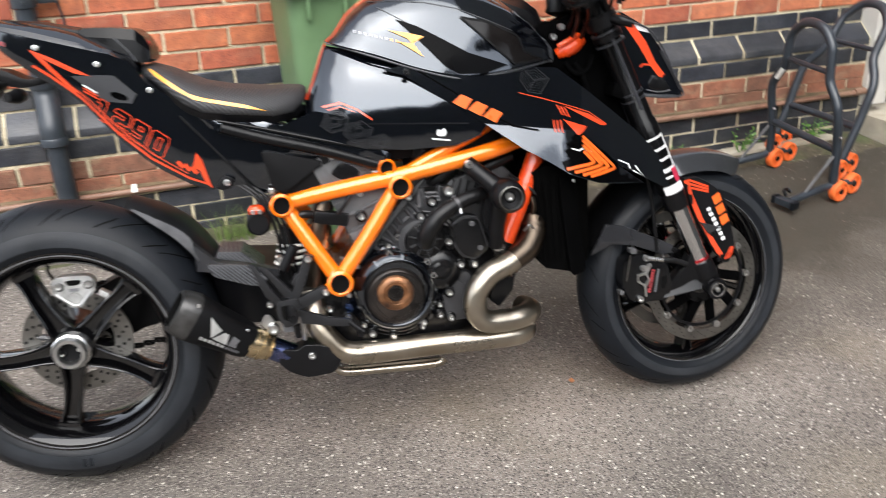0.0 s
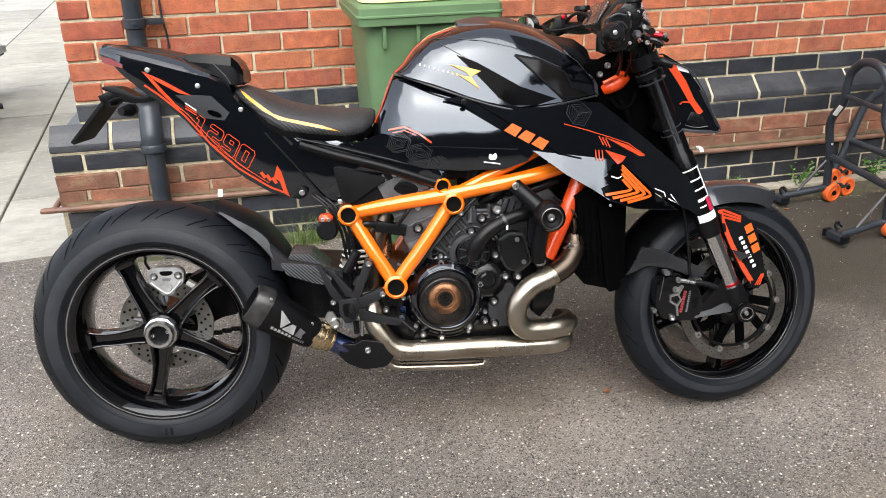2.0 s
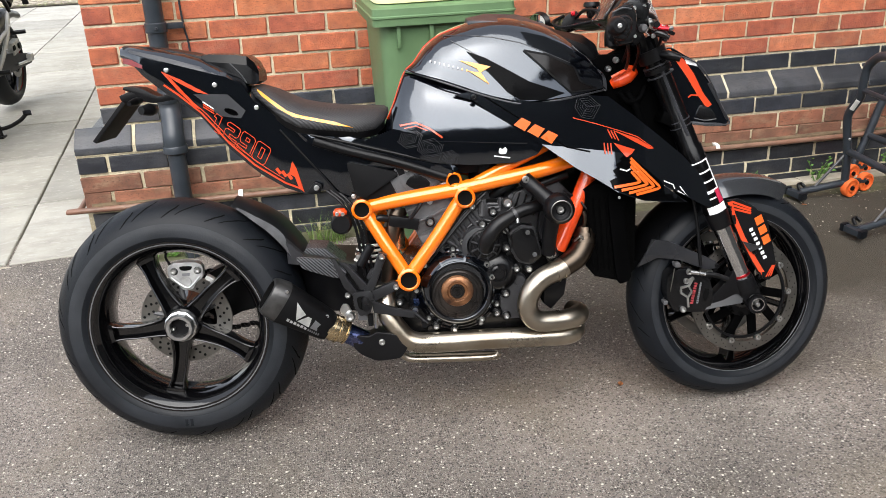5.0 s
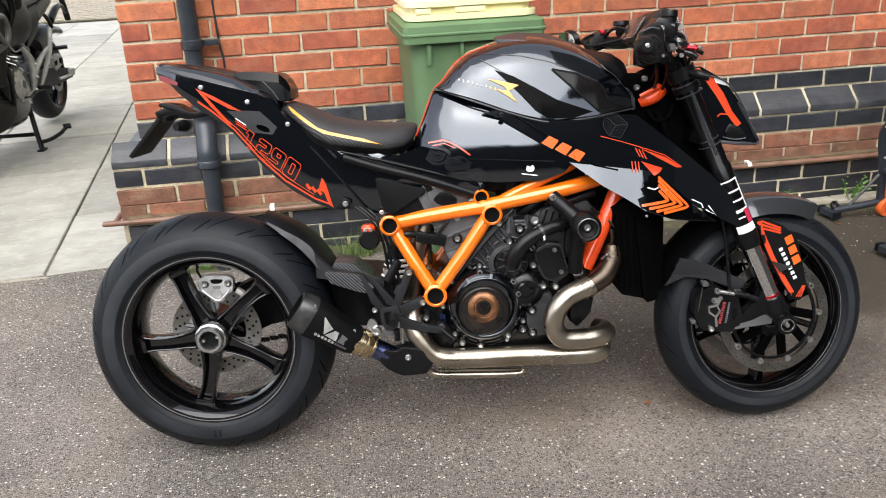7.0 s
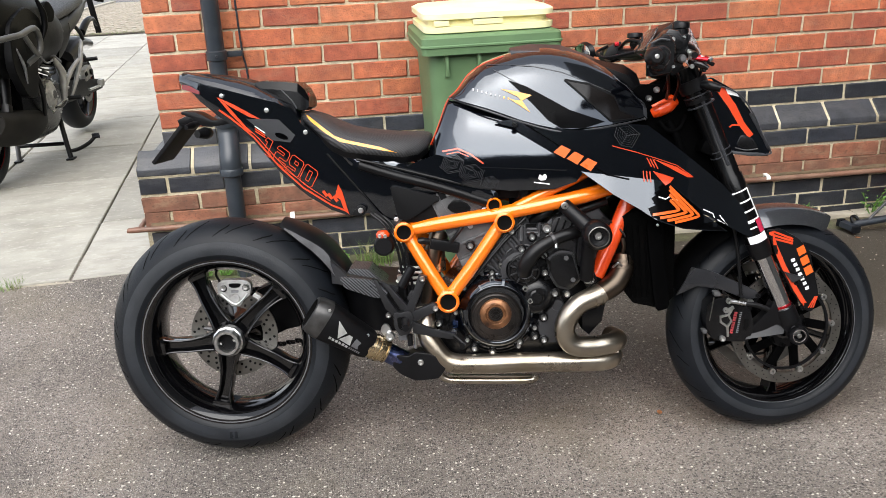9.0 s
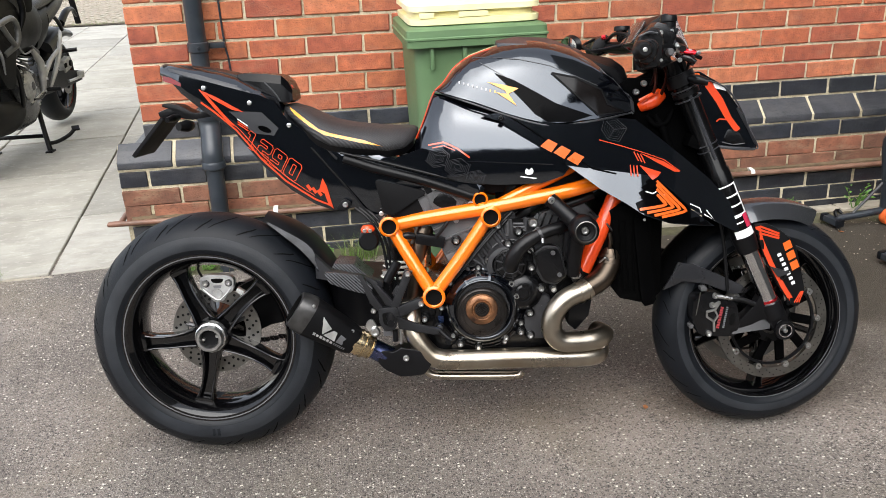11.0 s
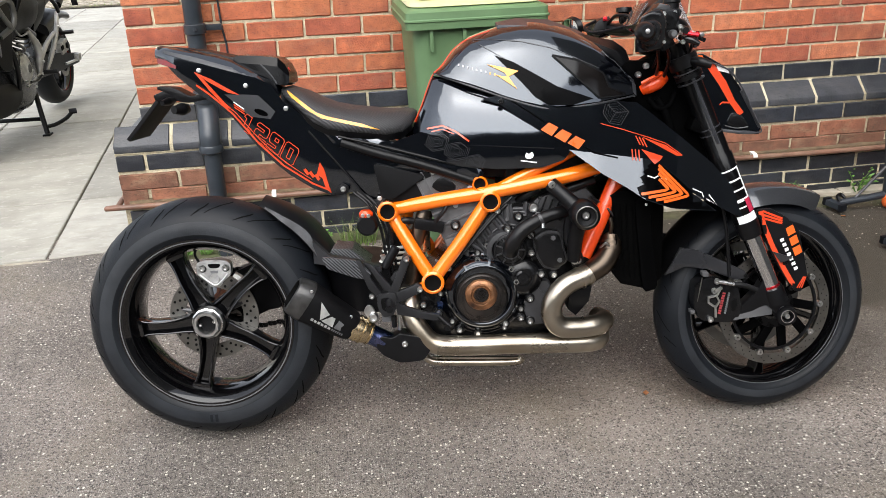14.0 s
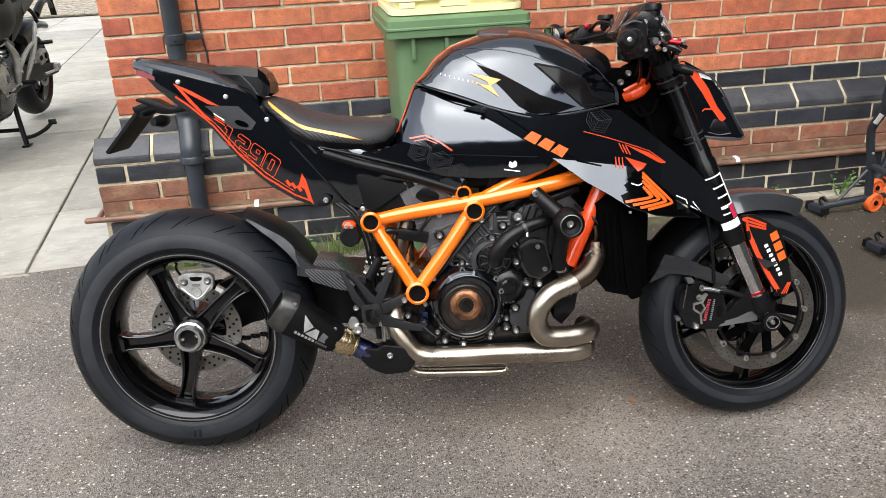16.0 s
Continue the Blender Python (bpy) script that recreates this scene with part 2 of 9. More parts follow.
GRASS = mat("grass_blade", (0.12, 0.2, 0.045), 0.6, vary=0.4, scale=30, second=(0.32, 0.27, 0.12), second_scale=20, second_amount=0.7)
DRAIN = mat("downpipe_plastic", (0.022, 0.028, 0.036), 0.35, vary=0.2, scale=8, second=(0.06, 0.065, 0.07), second_scale=15, second_amount=0.4)
COPPER = mat("painted_copper_pipe", (0.17, 0.085, 0.055), 0.5, vary=0.3, scale=15, second=(0.30, 0.2, 0.14), second_scale=8, second_amount=0.6)
WHITE = mat("white_plastic", (0.78, 0.77, 0.72), 0.4, vary=0.05)
GREENBIN = mat("green_bin_plastic", (0.105, 0.185, 0.085), 0.5, vary=0.12, scale=10, bump=0.1, bump_scale=300, second=(0.14, 0.225, 0.12), second_scale=3, second_amount=0.4)
# yellow blotched with near-white: the lid's glare is put into the colour
YELLOWLID = mat("yellow_lid_plastic", (0.90, 0.84, 0.46), 0.45, vary=0.06, scale=5, second=(0.95, 0.94, 0.84), second_scale=3, second_amount=0.7)
CREAM = mat("cream_render", (0.56, 0.545, 0.50), 0.7, vary=0.08, scale=8, second=(0.40, 0.38, 0.33), second_scale=3, second_amount=0.5)

GLOSS = mat("gloss_black_paint", (0.0014, 0.0017, 0.0027), 0.08, spec=0.72, vary=0.2, scale=3, coat=0.95, rough_vary=0.04, bump=0.012, bump_scale=600)
GLOSS.node_tree.nodes["Principled BSDF"].inputs["Specular Tint"].default_value = (0.78, 0.88, 1.0, 1)
SATIN = mat("satin_black_plastic", (0.0036, 0.0036, 0.0042), 0.34, spec=0.22, vary=0.25, scale=12, bump=0.05, bump_scale=500)
COWL = mat("black_cowl_lacquer", (0.0020, 0.0021, 0.0025), 0.16, spec=0.16, vary=0.2, scale=6, bump=0.02, bump_scale=500)
# near-black for deep-set parts: their shade is put into the colour
INNER = mat("shaded_inner_black", (0.0012, 0.0012, 0.0013), 0.6, spec=0.015, vary=0.3, scale=14)
FORKBLK = mat("black_fork_anodising", (0.0018, 0.0018, 0.0021), 0.22, spec=0.22, vary=0.2, scale=10)
CONTROL = mat("black_control_plastic", (0.0030, 0.0030, 0.0034), 0.24, spec=0.42, vary=0.3, scale=20, bump=0.1, bump_scale=300)
DECALD = mat("dim_grey_decal", (0.019, 0.020, 0.023), 0.4, vary=0.1, scale=10)
GREYP = mat("satin_grey_plastic", (0.028, 0.0295, 0.034), 0.36, vary=0.15, scale=10, bump=0.05, bump_scale=500)
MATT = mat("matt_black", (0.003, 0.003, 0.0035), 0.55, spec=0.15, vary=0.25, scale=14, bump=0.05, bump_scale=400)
RUBBER = mat("tyre_rubber", (0.0046, 0.0058, 0.0082), 0.46, spec=0.22, vary=0.25, scale=9, bump=0.12, bump_scale=350, second=(0.014, 0.016, 0.0185), second_scale=4, second_amount=0.4)
SIDEWALL = mat("tyre_sidewall", (0.0125, 0.0145, 0.0180), 0.55, spec=0.28, vary=0.3, scale=14, bump=0.15, bump_scale=260, second=(0.036, 0.039, 0.043), second_scale=6, second_amount=0.5)
# near-black for strips and inlays: the shade of grooves and openings, painted
GROOVE = mat("groove_shade_black", (0.0015, 0.0015, 0.0015), 0.8, spec=0.1, vary=0.2)
RIMBLACK = mat("gloss_black_rim", (0.0020, 0.0020, 0.0024), 0.09, spec=0.5, vary=0.2, scale=6, rough_vary=0.04, coat=0.3)
ORANGE = mat("orange_frame_paint", (0.93, 0.19, 0.006), 0.22, metal=0.15, vary=0.10, scale=8, coat=1.0, rough_vary=0.08, bump=0.02, bump_scale=300)
REDOR = mat("red_orange_paint", (0.72, 0.062, 0.008), 0.26, vary=0.1, scale=8, coat=0.5)
DECAL = mat("orange_decal", (0.60, 0.052, 0.012), 0.3, vary=0.06, scale=10, coat=0.6)
DECALO = mat("bright_orange_decal", (0.70, 0.112, 0.012), 0.3, vary=0.06, scale=10, coat=0.6)
DECALY = mat("yellow_decal", (0.74, 0.31, 0.02), 0.3, vary=0.06, scale=10, coat=0.6)
DECALW = mat("white_decal", (0.8, 0.8, 0.8), 0.35, vary=0.05, scale=10, coat=0.4)
PALELET = mat("pale_grey_lettering", (0.42, 0.42, 0.44), 0.4, vary=0.05, scale=10)
DECALM = mat("dull_red_decal", (0.26, 0.030, 0.035), 0.4, vary=0.3, scale=60)
DECALG = mat("grey_decal", (0.09, 0.09, 0.095), 0.4, vary=0.1, scale=10)
DECALR = mat("crimson_decal", (0.45, 0.02, 0.06), 0.35, vary=0.05, scale=10, coat=0.4)
SEATV = woven("ribbed_seat_vinyl", (0.012, 0.012, 0.013), (0.032, 0.032, 0.034), 0.55, 70)
CARBON = woven("carbon_weave", (0.006, 0.006, 0.007), (0.085, 0.088, 0.095), 0.3, 75, 0.3)
STEEL = mat("brushed_exhaust_steel", (0.40, 0.355, 0.29), 0.30, metal=1.0, vary=0.2, scale=9, rough_vary=0.1, second=(0.25, 0.185, 0.115), second_scale=6, second_amount=0.75, bump=0.04, bump_scale=300)
BRONZE = mat("heat_tinted_steel", (0.088, 0.070, 0.054), 0.33, metal=1.0, vary=0.2, scale=12, second=(0.15, 0.11, 0.08), second_scale=10, second_amount=0.6)
TITAN = mat("straw_titanium", (0.50, 0.40, 0.25), 0.25, metal=1.0, vary=0.15, scale=14, second=(0.6, 0.5, 0.36), second_scale=20, second_amount=0.6)
BLUED = mat("heat_blued_titanium", (0.045, 0.085, 0.22), 0.25, metal=1.0, vary=0.3, scale=16, second=(0.22, 0.15, 0.13), second_scale=16, second_amount=0.5)
CASE = mat("black_engine_casting", (0.0035, 0.0035, 0.004), 0.24, spec=0.34, metal=0.0, vary=0.3, scale=20, bump=0.08, bump_scale=500)
CASTING = mat("dark_grey_casting", (0.021, 0.021, 0.0230), 0.36, spec=0.5, vary=0.3, scale=20, bump=0.10, bump_scale=500)
# pale grey for sheen painted on edges, and for printed marks
EDGEGREY = mat("pale_grey_sheen_and_marks", (0.15, 0.152, 0.16), 0.4, vary=0.35, scale=30, bump=0.1, bump_scale=250)
CYL = mat("grey_cylinder_casting", (0.085, 0.085, 0.088), 0.46, metal=0.25, vary=0.3, scale=24, bump=0.2, bump_scale=300)
ALU = mat("bare_aluminium", (0.55, 0.55, 0.54), 0.3, metal=1.0, vary=0.15, scale=25, rough_vary=0.1)
SILVER = mat("cast_silver_alloy", (0.42, 0.42, 0.41), 0.42, metal=0.35, vary=0.3, scale=35, bump=0.3, bump_scale=250, second=(0.24, 0.24, 0.235), second_scale=30, second_amount=0.6)
CHROME = mat("chromed_fork_tube", (0.62, 0.62, 0.63), 0.12, metal=1.0, vary=0.05, scale=9, rough_vary=0.04)
DISC = mat("brake_disc_steel", (0.22, 0.212, 0.195), 0.34, metal=1.0, vary=0.15, scale=30, second=(0.1, 0.095, 0.09), second_scale=14, second_amount=0.5)
RUST = mat("rusty_clutch_cover", (0.27, 0.125, 0.058), 0.34, metal=0.65, vary=0.5, scale=40, second=(0.040, 0.022, 0.016), second_scale=26, second_amount=1.0, bump=0.2, bump_scale=200)
WORN = mat("worn_clutch_cover", (0.018, 0.016, 0.015), 0.30, metal=0.6, vary=0.45, scale=26, second=(0.070, 0.052, 0.042), second_scale=10, second_amount=0.6, bump=0.1, bump_scale=200)
HOSE = mat("rubber_hose", (0.0045, 0.0045, 0.005), 0.34, spec=0.26, vary=0.2, scale=15)
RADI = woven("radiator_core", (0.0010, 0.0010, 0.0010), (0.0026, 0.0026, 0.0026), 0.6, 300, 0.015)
STAND = mat("stand_grey_paint", (0.022, 0.028, 0.036), 0.4, vary=0.2, scale=15, coat=0.2)
WHEELO = mat("orange_stand_wheel", (0.8, 0.15, 0.03), 0.5, vary=0.1, scale=12)
REDLENS = mat("red_lens", (0.14, 0.003, 0.003), 0.15, vary=0.2, scale=16, coat=0.2)
# low-sheen black for decals, and for dark tones painted on tank and tail
DEEP = mat("deep_black_decal_and_shade", (0.0012, 0.0012, 0.0014), 0.16, vary=0.2, scale=8, spec=0.04)
SMOKE = mat("smoked_insert", (0.0062, 0.0052, 0.0050), 0.2, vary=0.2, scale=5, spec=0.25)
REDANO = mat("red_anodised_alloy", (0.6, 0.02, 0.03), 0.25, metal=0.9, vary=0.1, scale=10)
GREYPAINT = mat("faded_grey_guard", (0.016, 0.0165, 0.019), 0.30, vary=0.15, scale=8, coat=0.2)
BRACKET = mat("black_cast_bracket", (0.0105, 0.0107, 0.012), 0.36, spec=0.4, vary=0.25, scale=14, bump=0.06, bump_scale=400)
BELLY = mat("dusty_belly_pan", (0.010, 0.0095, 0.009), 0.6, spec=0.12, vary=0.25, scale=9, second=(0.026, 0.024, 0.021), second_scale=5, second_amount=0.6)
FAIRING = mat("black_moulded_fairing", (0.0024, 0.0025, 0.0029), 0.45, spec=0.07, vary=0.25, scale=6, bump=0.05, bump_scale=400, second=(0.007, 0.007, 0.007), second_scale=3, second_amount=0.5)
CRASH = mat("dull_grey_steel_tube", (0.095, 0.095, 0.094), 0.45, metal=0.3, vary=0.2, scale=12)
HANGER = mat("pale_cast_alloy", (0.34, 0.335, 0.325), 0.38, metal=0.4, vary=0.25, scale=16, bump=0.15, bump_scale=200)
ENDCAP = mat("brushed_dark_alloy", (0.060, 0.059, 0.058), 0.34, metal=0.7, vary=0.3, scale=40, bump=0.08, bump_scale=400)
UNSEEN_WALL = mat("unseen_plain_wall", (0.052, 0.053, 0.054), 0.9, vary=0.3, scale=1.5, second=(0.06, 0.075, 0.06), second_scale=0.6, second_amount=0.6)
GLASS = bpy.data.materials.new("smoked_glass")
GLASS.use_nodes = True
gb = GLASS.node_tree.nodes["Principled BSDF"]
gb.inputs["Base Color"].default_value = (0.25, 0.25, 0.26, 1)
gb.inputs["Transmission Weight"].default_value, gb.inputs["Roughness"].default_value, gb.inputs["IOR"].default_value = 0.9, 0.05, 1.45
GUARD = mat("grey_metallic_guard", (0.055, 0.058, 0.064), 0.2, metal=0.6, vary=0.12, scale=9, coat=0.8)
MIRROR = mat("mirror_glass", (0.75, 0.77, 0.78), 0.03, metal=1.0, vary=0.02, rough_vary=0.01)


# ---------- mesh helpers ----------
def thing(name, m, label, category, group="", kind=""):
    ob = new(name)
    ob.matrix_world = m
    ob.empty_display_size = 0.1
    return tagged(ob, label, category, group, kind)


def finish(bm, name, material, smooth=40):
    me = bpy.data.meshes.new(name)
    bmesh.ops.recalc_face_normals(bm, faces=bm.faces)
    limit = radians(smooth)
    for f in bm.faces:
        f.smooth = smooth > 0
    if smooth > 0:
        for e in bm.edges:
            e.smooth = len(e.link_faces) == 2 and e.calc_face_angle(0) < limit
    bm.to_mesh(me)
    bm.free()
    for m in (material if isinstance(material, (list, tuple)) else [material]):
        me.materials.append(m)
    return me


def part(name, bm, material, parent, label="", smooth=40):
    ob = new(name, finish(bm, name, material, smooth))
    ob.parent = parent
    if label:
        ob["label"] = label
    return ob


def solid(name, bm, material, label, category, kind="", group="", smooth=40):
    """A top-level thing of one mesh, in world coordinates."""
    return tagged(new(name, finish(bm, name, material, smooth)), label, category, group, kind)


def join(bm, other):
    me = bpy.data.meshes.new("tmp")
    other.to_mesh(me)
    other.free()
    bm.from_mesh(me)
    bpy.data.meshes.remove(me)
    return bm


def box(c, s, bevel=0.0, rot=None, seg=2):
    bm = bmesh.new()
    bmesh.ops.create_cube(bm, size=1)
    bmesh.ops.scale(bm, vec=s, verts=bm.verts)
    if bevel:
        bmesh.ops.bevel(bm, geom=bm.edges[:], offset=bevel, segments=seg, profile=0.7, affect="EDGES")
    if rot:
        bmesh.ops.rotate(bm, verts=bm.verts, matrix=Euler([radians(a) for a in rot]).to_matrix())
    bmesh.ops.translate(bm, verts=bm.verts, vec=c)
    return bm


def smooth_line(pts, n=6, closed=False):
    """A rounded line through points (Catmull-Rom)."""
    p = [Vector(q) for q in pts]
    if closed:
        p = [p[-1]] + p + [p[0], p[1]]
    else:
        p = [p[0] * 2 - p[1]] + p + [p[-1] * 2 - p[-2]]
    out = []
    for i in range(1, len(p) - 2):
        a, b, c, d = p[i - 1:i + 3]
        for k in range(n):
            t = k / n
            out.append(0.5 * ((2 * b) + (c - a) * t + (2 * a - 5 * b + 4 * c - d) * t * t + (3 * b - a - 3 * c + d) * t ** 3))
    if not closed:
        out.append(p[-2])
    return out


def tube(pts, r, seg=14, n=6, caps=True, curve=True, closed=False):
    """A round bar along points; r is one radius or one for each given point."""
    bm = bmesh.new()
    if isinstance(r, (list, tuple)):
        line = smooth_line(pts, n) if curve else [Vector(q) for q in pts]
        k = len(pts) - 1
        radii = [r[min(int(i * k / max(1, len(line) - 1)), k - 1)] * (1 - (i * k / (len(line) - 1)) % 1) + r[min(int(i * k / (len(line) - 1)) + 1, k)] * ((i * k / (len(line) - 1)) % 1) if i < len(line) - 1 else r[-1] for i in range(len(line))]
    else:
        line = smooth_line(pts, n, closed) if curve and (len(pts) > 2) else [Vector(q) for q in pts]
        radii = [r] * len(line)
    rings = []
    up = None
    m = len(line)
    for i, q in enumerate(line):
        if closed:
            d = (line[(i + 1) % m] - line[i - 1]).normalized()
        else:
            d = (line[min(i + 1, m - 1)] - line[max(i - 1, 0)]).normalized()
        if up is None:
            up = Vector((0, 0, 1)) if abs(d.z) < 0.9 else Vector((0, 1, 0))
        side = d.cross(up).normalized()
        up = side.cross(d).normalized()
        rings.append([bm.verts.new(q + radii[i] * (math.cos(a) * side + math.sin(a) * up)) for a in (2 * math.pi * j / seg for j in range(seg))])
    for i in range(m if closed else m - 1):
        a, b = rings[i], rings[(i + 1) % m]
        for j in range(seg):
            bm.faces.new((a[j], a[(j + 1) % seg], b[(j + 1) % seg], b[j]))
    if caps and not closed:
        bm.faces.new(rings[0])
        bm.faces.new(rings[-1])
    return bm


def rod(a, b, r, seg=14, r2=None):
    return tube([a, b], [r, r if r2 is None else r2], seg, curve=False)


def lathe(profile, centre, axis="Y", seg=48, closed=False, start=0.0, sweep=360.0):
    """Turn a profile of (radius, along) round an axis through centre. closed: the profile is a loop."""
    bm = bmesh.new()
    full = abs(sweep - 360) < 1e-6
    cnt = seg if full else seg + 1
    rings = []
    for i in range(cnt):
        a = radians(start + sweep * i / seg)
        ring = []
        for r, y in profile:
            u, v = r * math.cos(a), r * math.sin(a)
            q = {"Y": (u, y, v), "X": (y, u, v), "Z": (u, v, y)}[axis]
            ring.append(bm.verts.new(Vector(centre) + Vector(q)))
        rings.append(ring)
    k = len(profile)
    for i in range(seg):
        a, b = rings[i], rings[(i + 1) % cnt]
        for j in range(k if closed else k - 1):
            f = (a[j], a[(j + 1) % k], b[(j + 1) % k], b[j])
            try:
                bm.faces.new(f)
            except ValueError:
                pass
    if not full and closed:
        bm.faces.new(rings[0])
        bm.faces.new(rings[-1])
    bmesh.ops.remove_doubles(bm, verts=bm.verts, dist=1e-6)
    return bm


def prism(poly, y0, y1, bevel=0.0, seg=2):
    """A plate with an outline in x, z, from y0 to y1."""
    bm = bmesh.new()
    a = [bm.verts.new((x, y0, z)) for x, z in poly]
    b = [bm.verts.new((x, y1, z)) for x, z in poly]
    bm.faces.new(a)
    bm.faces.new(b[::-1])
    for i in range(len(poly)):
        j = (i + 1) % len(poly)
        bm.faces.new((a[i], b[i], b[j], a[j]))
    bmesh.ops.recalc_face_normals(bm, faces=bm.faces)
    if bevel:
        bmesh.ops.bevel(bm, geom=bm.edges[:], offset=bevel, segments=seg, profile=0.7, affect="EDGES", clamp_overlap=True)
    return bm


def loft(stations, mirror=True, ends=True):
    """A skin over cross-sections: (x, [(y, z), ...]). mirror: half-sections from the bottom centre up, y >= 0."""
    bm = bmesh.new()
    rings = []
    for x, sec in stations:
        pts = [(y, z) for y, z in sec]
        if mirror:
            pts = pts + [(-y, z) for y, z in reversed(pts) if y > 1e-6]
        rings.append([bm.verts.new((x, y, z)) for y, z in pts])
    k = len(rings[0])
    for a, b in zip(rings, rings[1:]):
        for j in range(k):
            bm.faces.new((a[j], a[(j + 1) % k], b[(j + 1) % k], b[j]))
    if ends:
        bm.faces.new(rings[0])
        bm.faces.new(rings[-1])
    return bm


def soft_loft(stations, n=3, across=3):
    """loft() with its stations and sections rounded off."""
    secs = [smooth_line([(y, z, 0) for y, z in sec], across) for _, sec in stations]
    k = len(secs[0])
    lines = [smooth_line([(x, sc[j].x, sc[j].y) for (x, _), sc in zip(stations, secs)], n) for j in range(k)]
    return loft([(lines[0][i].x, [(max(0.0, ln[i].y) if 0 < j < k - 1 else 0.0, ln[i].z) for j, ln in enumerate(lines)]) for i in range(len(lines[0]))])


def lerp(table, x):
    """Read a value off a short table of (x, value), smoothly."""
    if x <= table[0][0]:
        return table[0][1]
    for (a, u), (b, v) in zip(table, table[1:]):
        if x <= b:
            t = (x - a) / (b - a)
            return u + (v - u) * t
    return table[-1][1]


def diced(poly, step):
    """A flat outline in x, z, cut into small cells."""
    bm = bmesh.new()
    bm.faces.new([bm.verts.new((x, 0, z)) for x, z in poly])
    bmesh.ops.triangulate(bm, faces=bm.faces)
    xs, zs = [p[0] for p in poly], [p[1] for p in poly]
    for axis, lo, hi in ((0, min(xs), max(xs)), (2, min(zs), max(zs))):
        k = int((hi - lo) / step)
        for i in range(1, k + 1):
            co, no = [0, 0, 0], [0, 0, 0]
            co[axis], no[axis] = lo + i * step, 1
            bmesh.ops.bisect_plane(bm, geom=bm.verts[:] + bm.edges[:] + bm.faces[:], plane_co=co, plane_no=no, dist=1e-5)
    return bm


def rounded(poly, n=4, r=0.35):
    """The outline with its corners cut round."""
    out = []
    m = len(poly)
    for i in range(m):
        a, b, c = Vector(poly[i - 1]), Vector(poly[i]), Vector(poly[(i + 1) % m])
        p, q = b + (a - b) * r, b + (c - b) * r
        for k in range(n + 1):
            t = k / n
            out.append(tuple(p * (1 - t) ** 2 + b * 2 * t * (1 - t) + q * t * t))
    return out


def panel(poly, width, step=0.02, thick=0.004, side=-1, roll=0.0):
    """A moulded skin: an outline in x, z, bowed to the half-width width(x, z), with thickness; its rim turns in by roll."""
    bm = diced(poly, step)
    rim = {v for e in bm.edges if len(e.link_faces) == 1 for v in e.verts}
    for v in bm.verts:
        v.co.y = side * (width(v.co.x, v.co.z) - (roll if v in rim else 0))
    geo = bmesh.ops.extrude_face_region(bm, geom=bm.faces[:])
    for v in [g for g in geo["geom"] if isinstance(g, bmesh.types.BMVert)]:
        v.co.y -= side * thick
    return bm


def shell_tree(*obs):
    """What a sticker can lie on: the surfaces of these parts."""
    verts, faces = [], []
    for o in obs:
        off = len(verts)
        verts += [v.co.copy() for v in o.data.vertices]
        faces += [[off + i for i in p.vertices] for p in o.data.polygons]
    return BVHTree.FromPolygons(verts, faces)


def stuck(bm, tree, lift=0.0012, side=-1):
    """Press a flat sticker in x, z onto a surface seen from its side."""
    bad = []
    for v in bm.verts:
        hit, nor, _, _ = tree.ray_cast(Vector((v.co.x, side * 1.0, v.co.z)), Vector((0, -side, 0)))
        if hit is None:
            bad.append(v)
        else:
            v.co.y = hit.y + side * lift
    bmesh.ops.delete(bm, geom=bad, context="VERTS")
    return bm


def sticker(name, poly, material, parent, tree, lift=0.0012, step=0.012, label="", side=-1):
    return part(name, stuck(diced(poly, step), tree, lift, side), material, parent, label)


def stroke(pts, w):
    """A thin line's outline as a closed polygon in x, z."""
    a, b = [], []
    for i, p in enumerate(pts):
        p = Vector(p)
        d = (Vector(pts[min(i + 1, len(pts) - 1)]) - Vector(pts[max(i - 1, 0)])).normalized()
        nrm = Vector((-d.y, d.x)) * w / 2
        a.append(tuple(p + nrm))
        b.append(tuple(p - nrm))
    return a + b[::-1]


def bolt(bm, p, r=0.006, h=0.006, way=(0, -1, 0)):
    """A socket-headed bolt into bm, its head out along way."""
    w = Vector(way).normalized()
    p = Vector(p)
    side = w.orthogonal().normalized()
    up = w.cross(side)
    loops = []
    for rad, out in ((r, 0), (r, h * 0.75), (r * 0.8, h), (r * 0.5, h), (r * 0.45, h * 0.4)):
        loops.append([bm.verts.new(p + w * out + rad * (math.cos(a) * side + math.sin(a) * up)) for a in (2 * math.pi * j / 10 for j in range(10))])
    for a, b in zip(loops, loops[1:]):
        for j in range(10):
            bm.faces.new((a[j], a[(j + 1) % 10], b[(j + 1) % 10], b[j]))
    bm.faces.new(loops[-1])


def bolts(name, parent, spots, r=0.006, h=0.006, material=None, way=(0, -1, 0)):
    for p in spots:
        bm = bmesh.new()
        bolt(bm, p, r, h, way)
        part(name, bm, material or ALU, parent)


# ---------- ground ----------
def rise(y):
    """The yard falls away gently from the house wall."""
    t = max(0.0, min(1.0, (y + 1.0) / 0.9))
    return 0.05 * t * t * (3 - 2 * t)


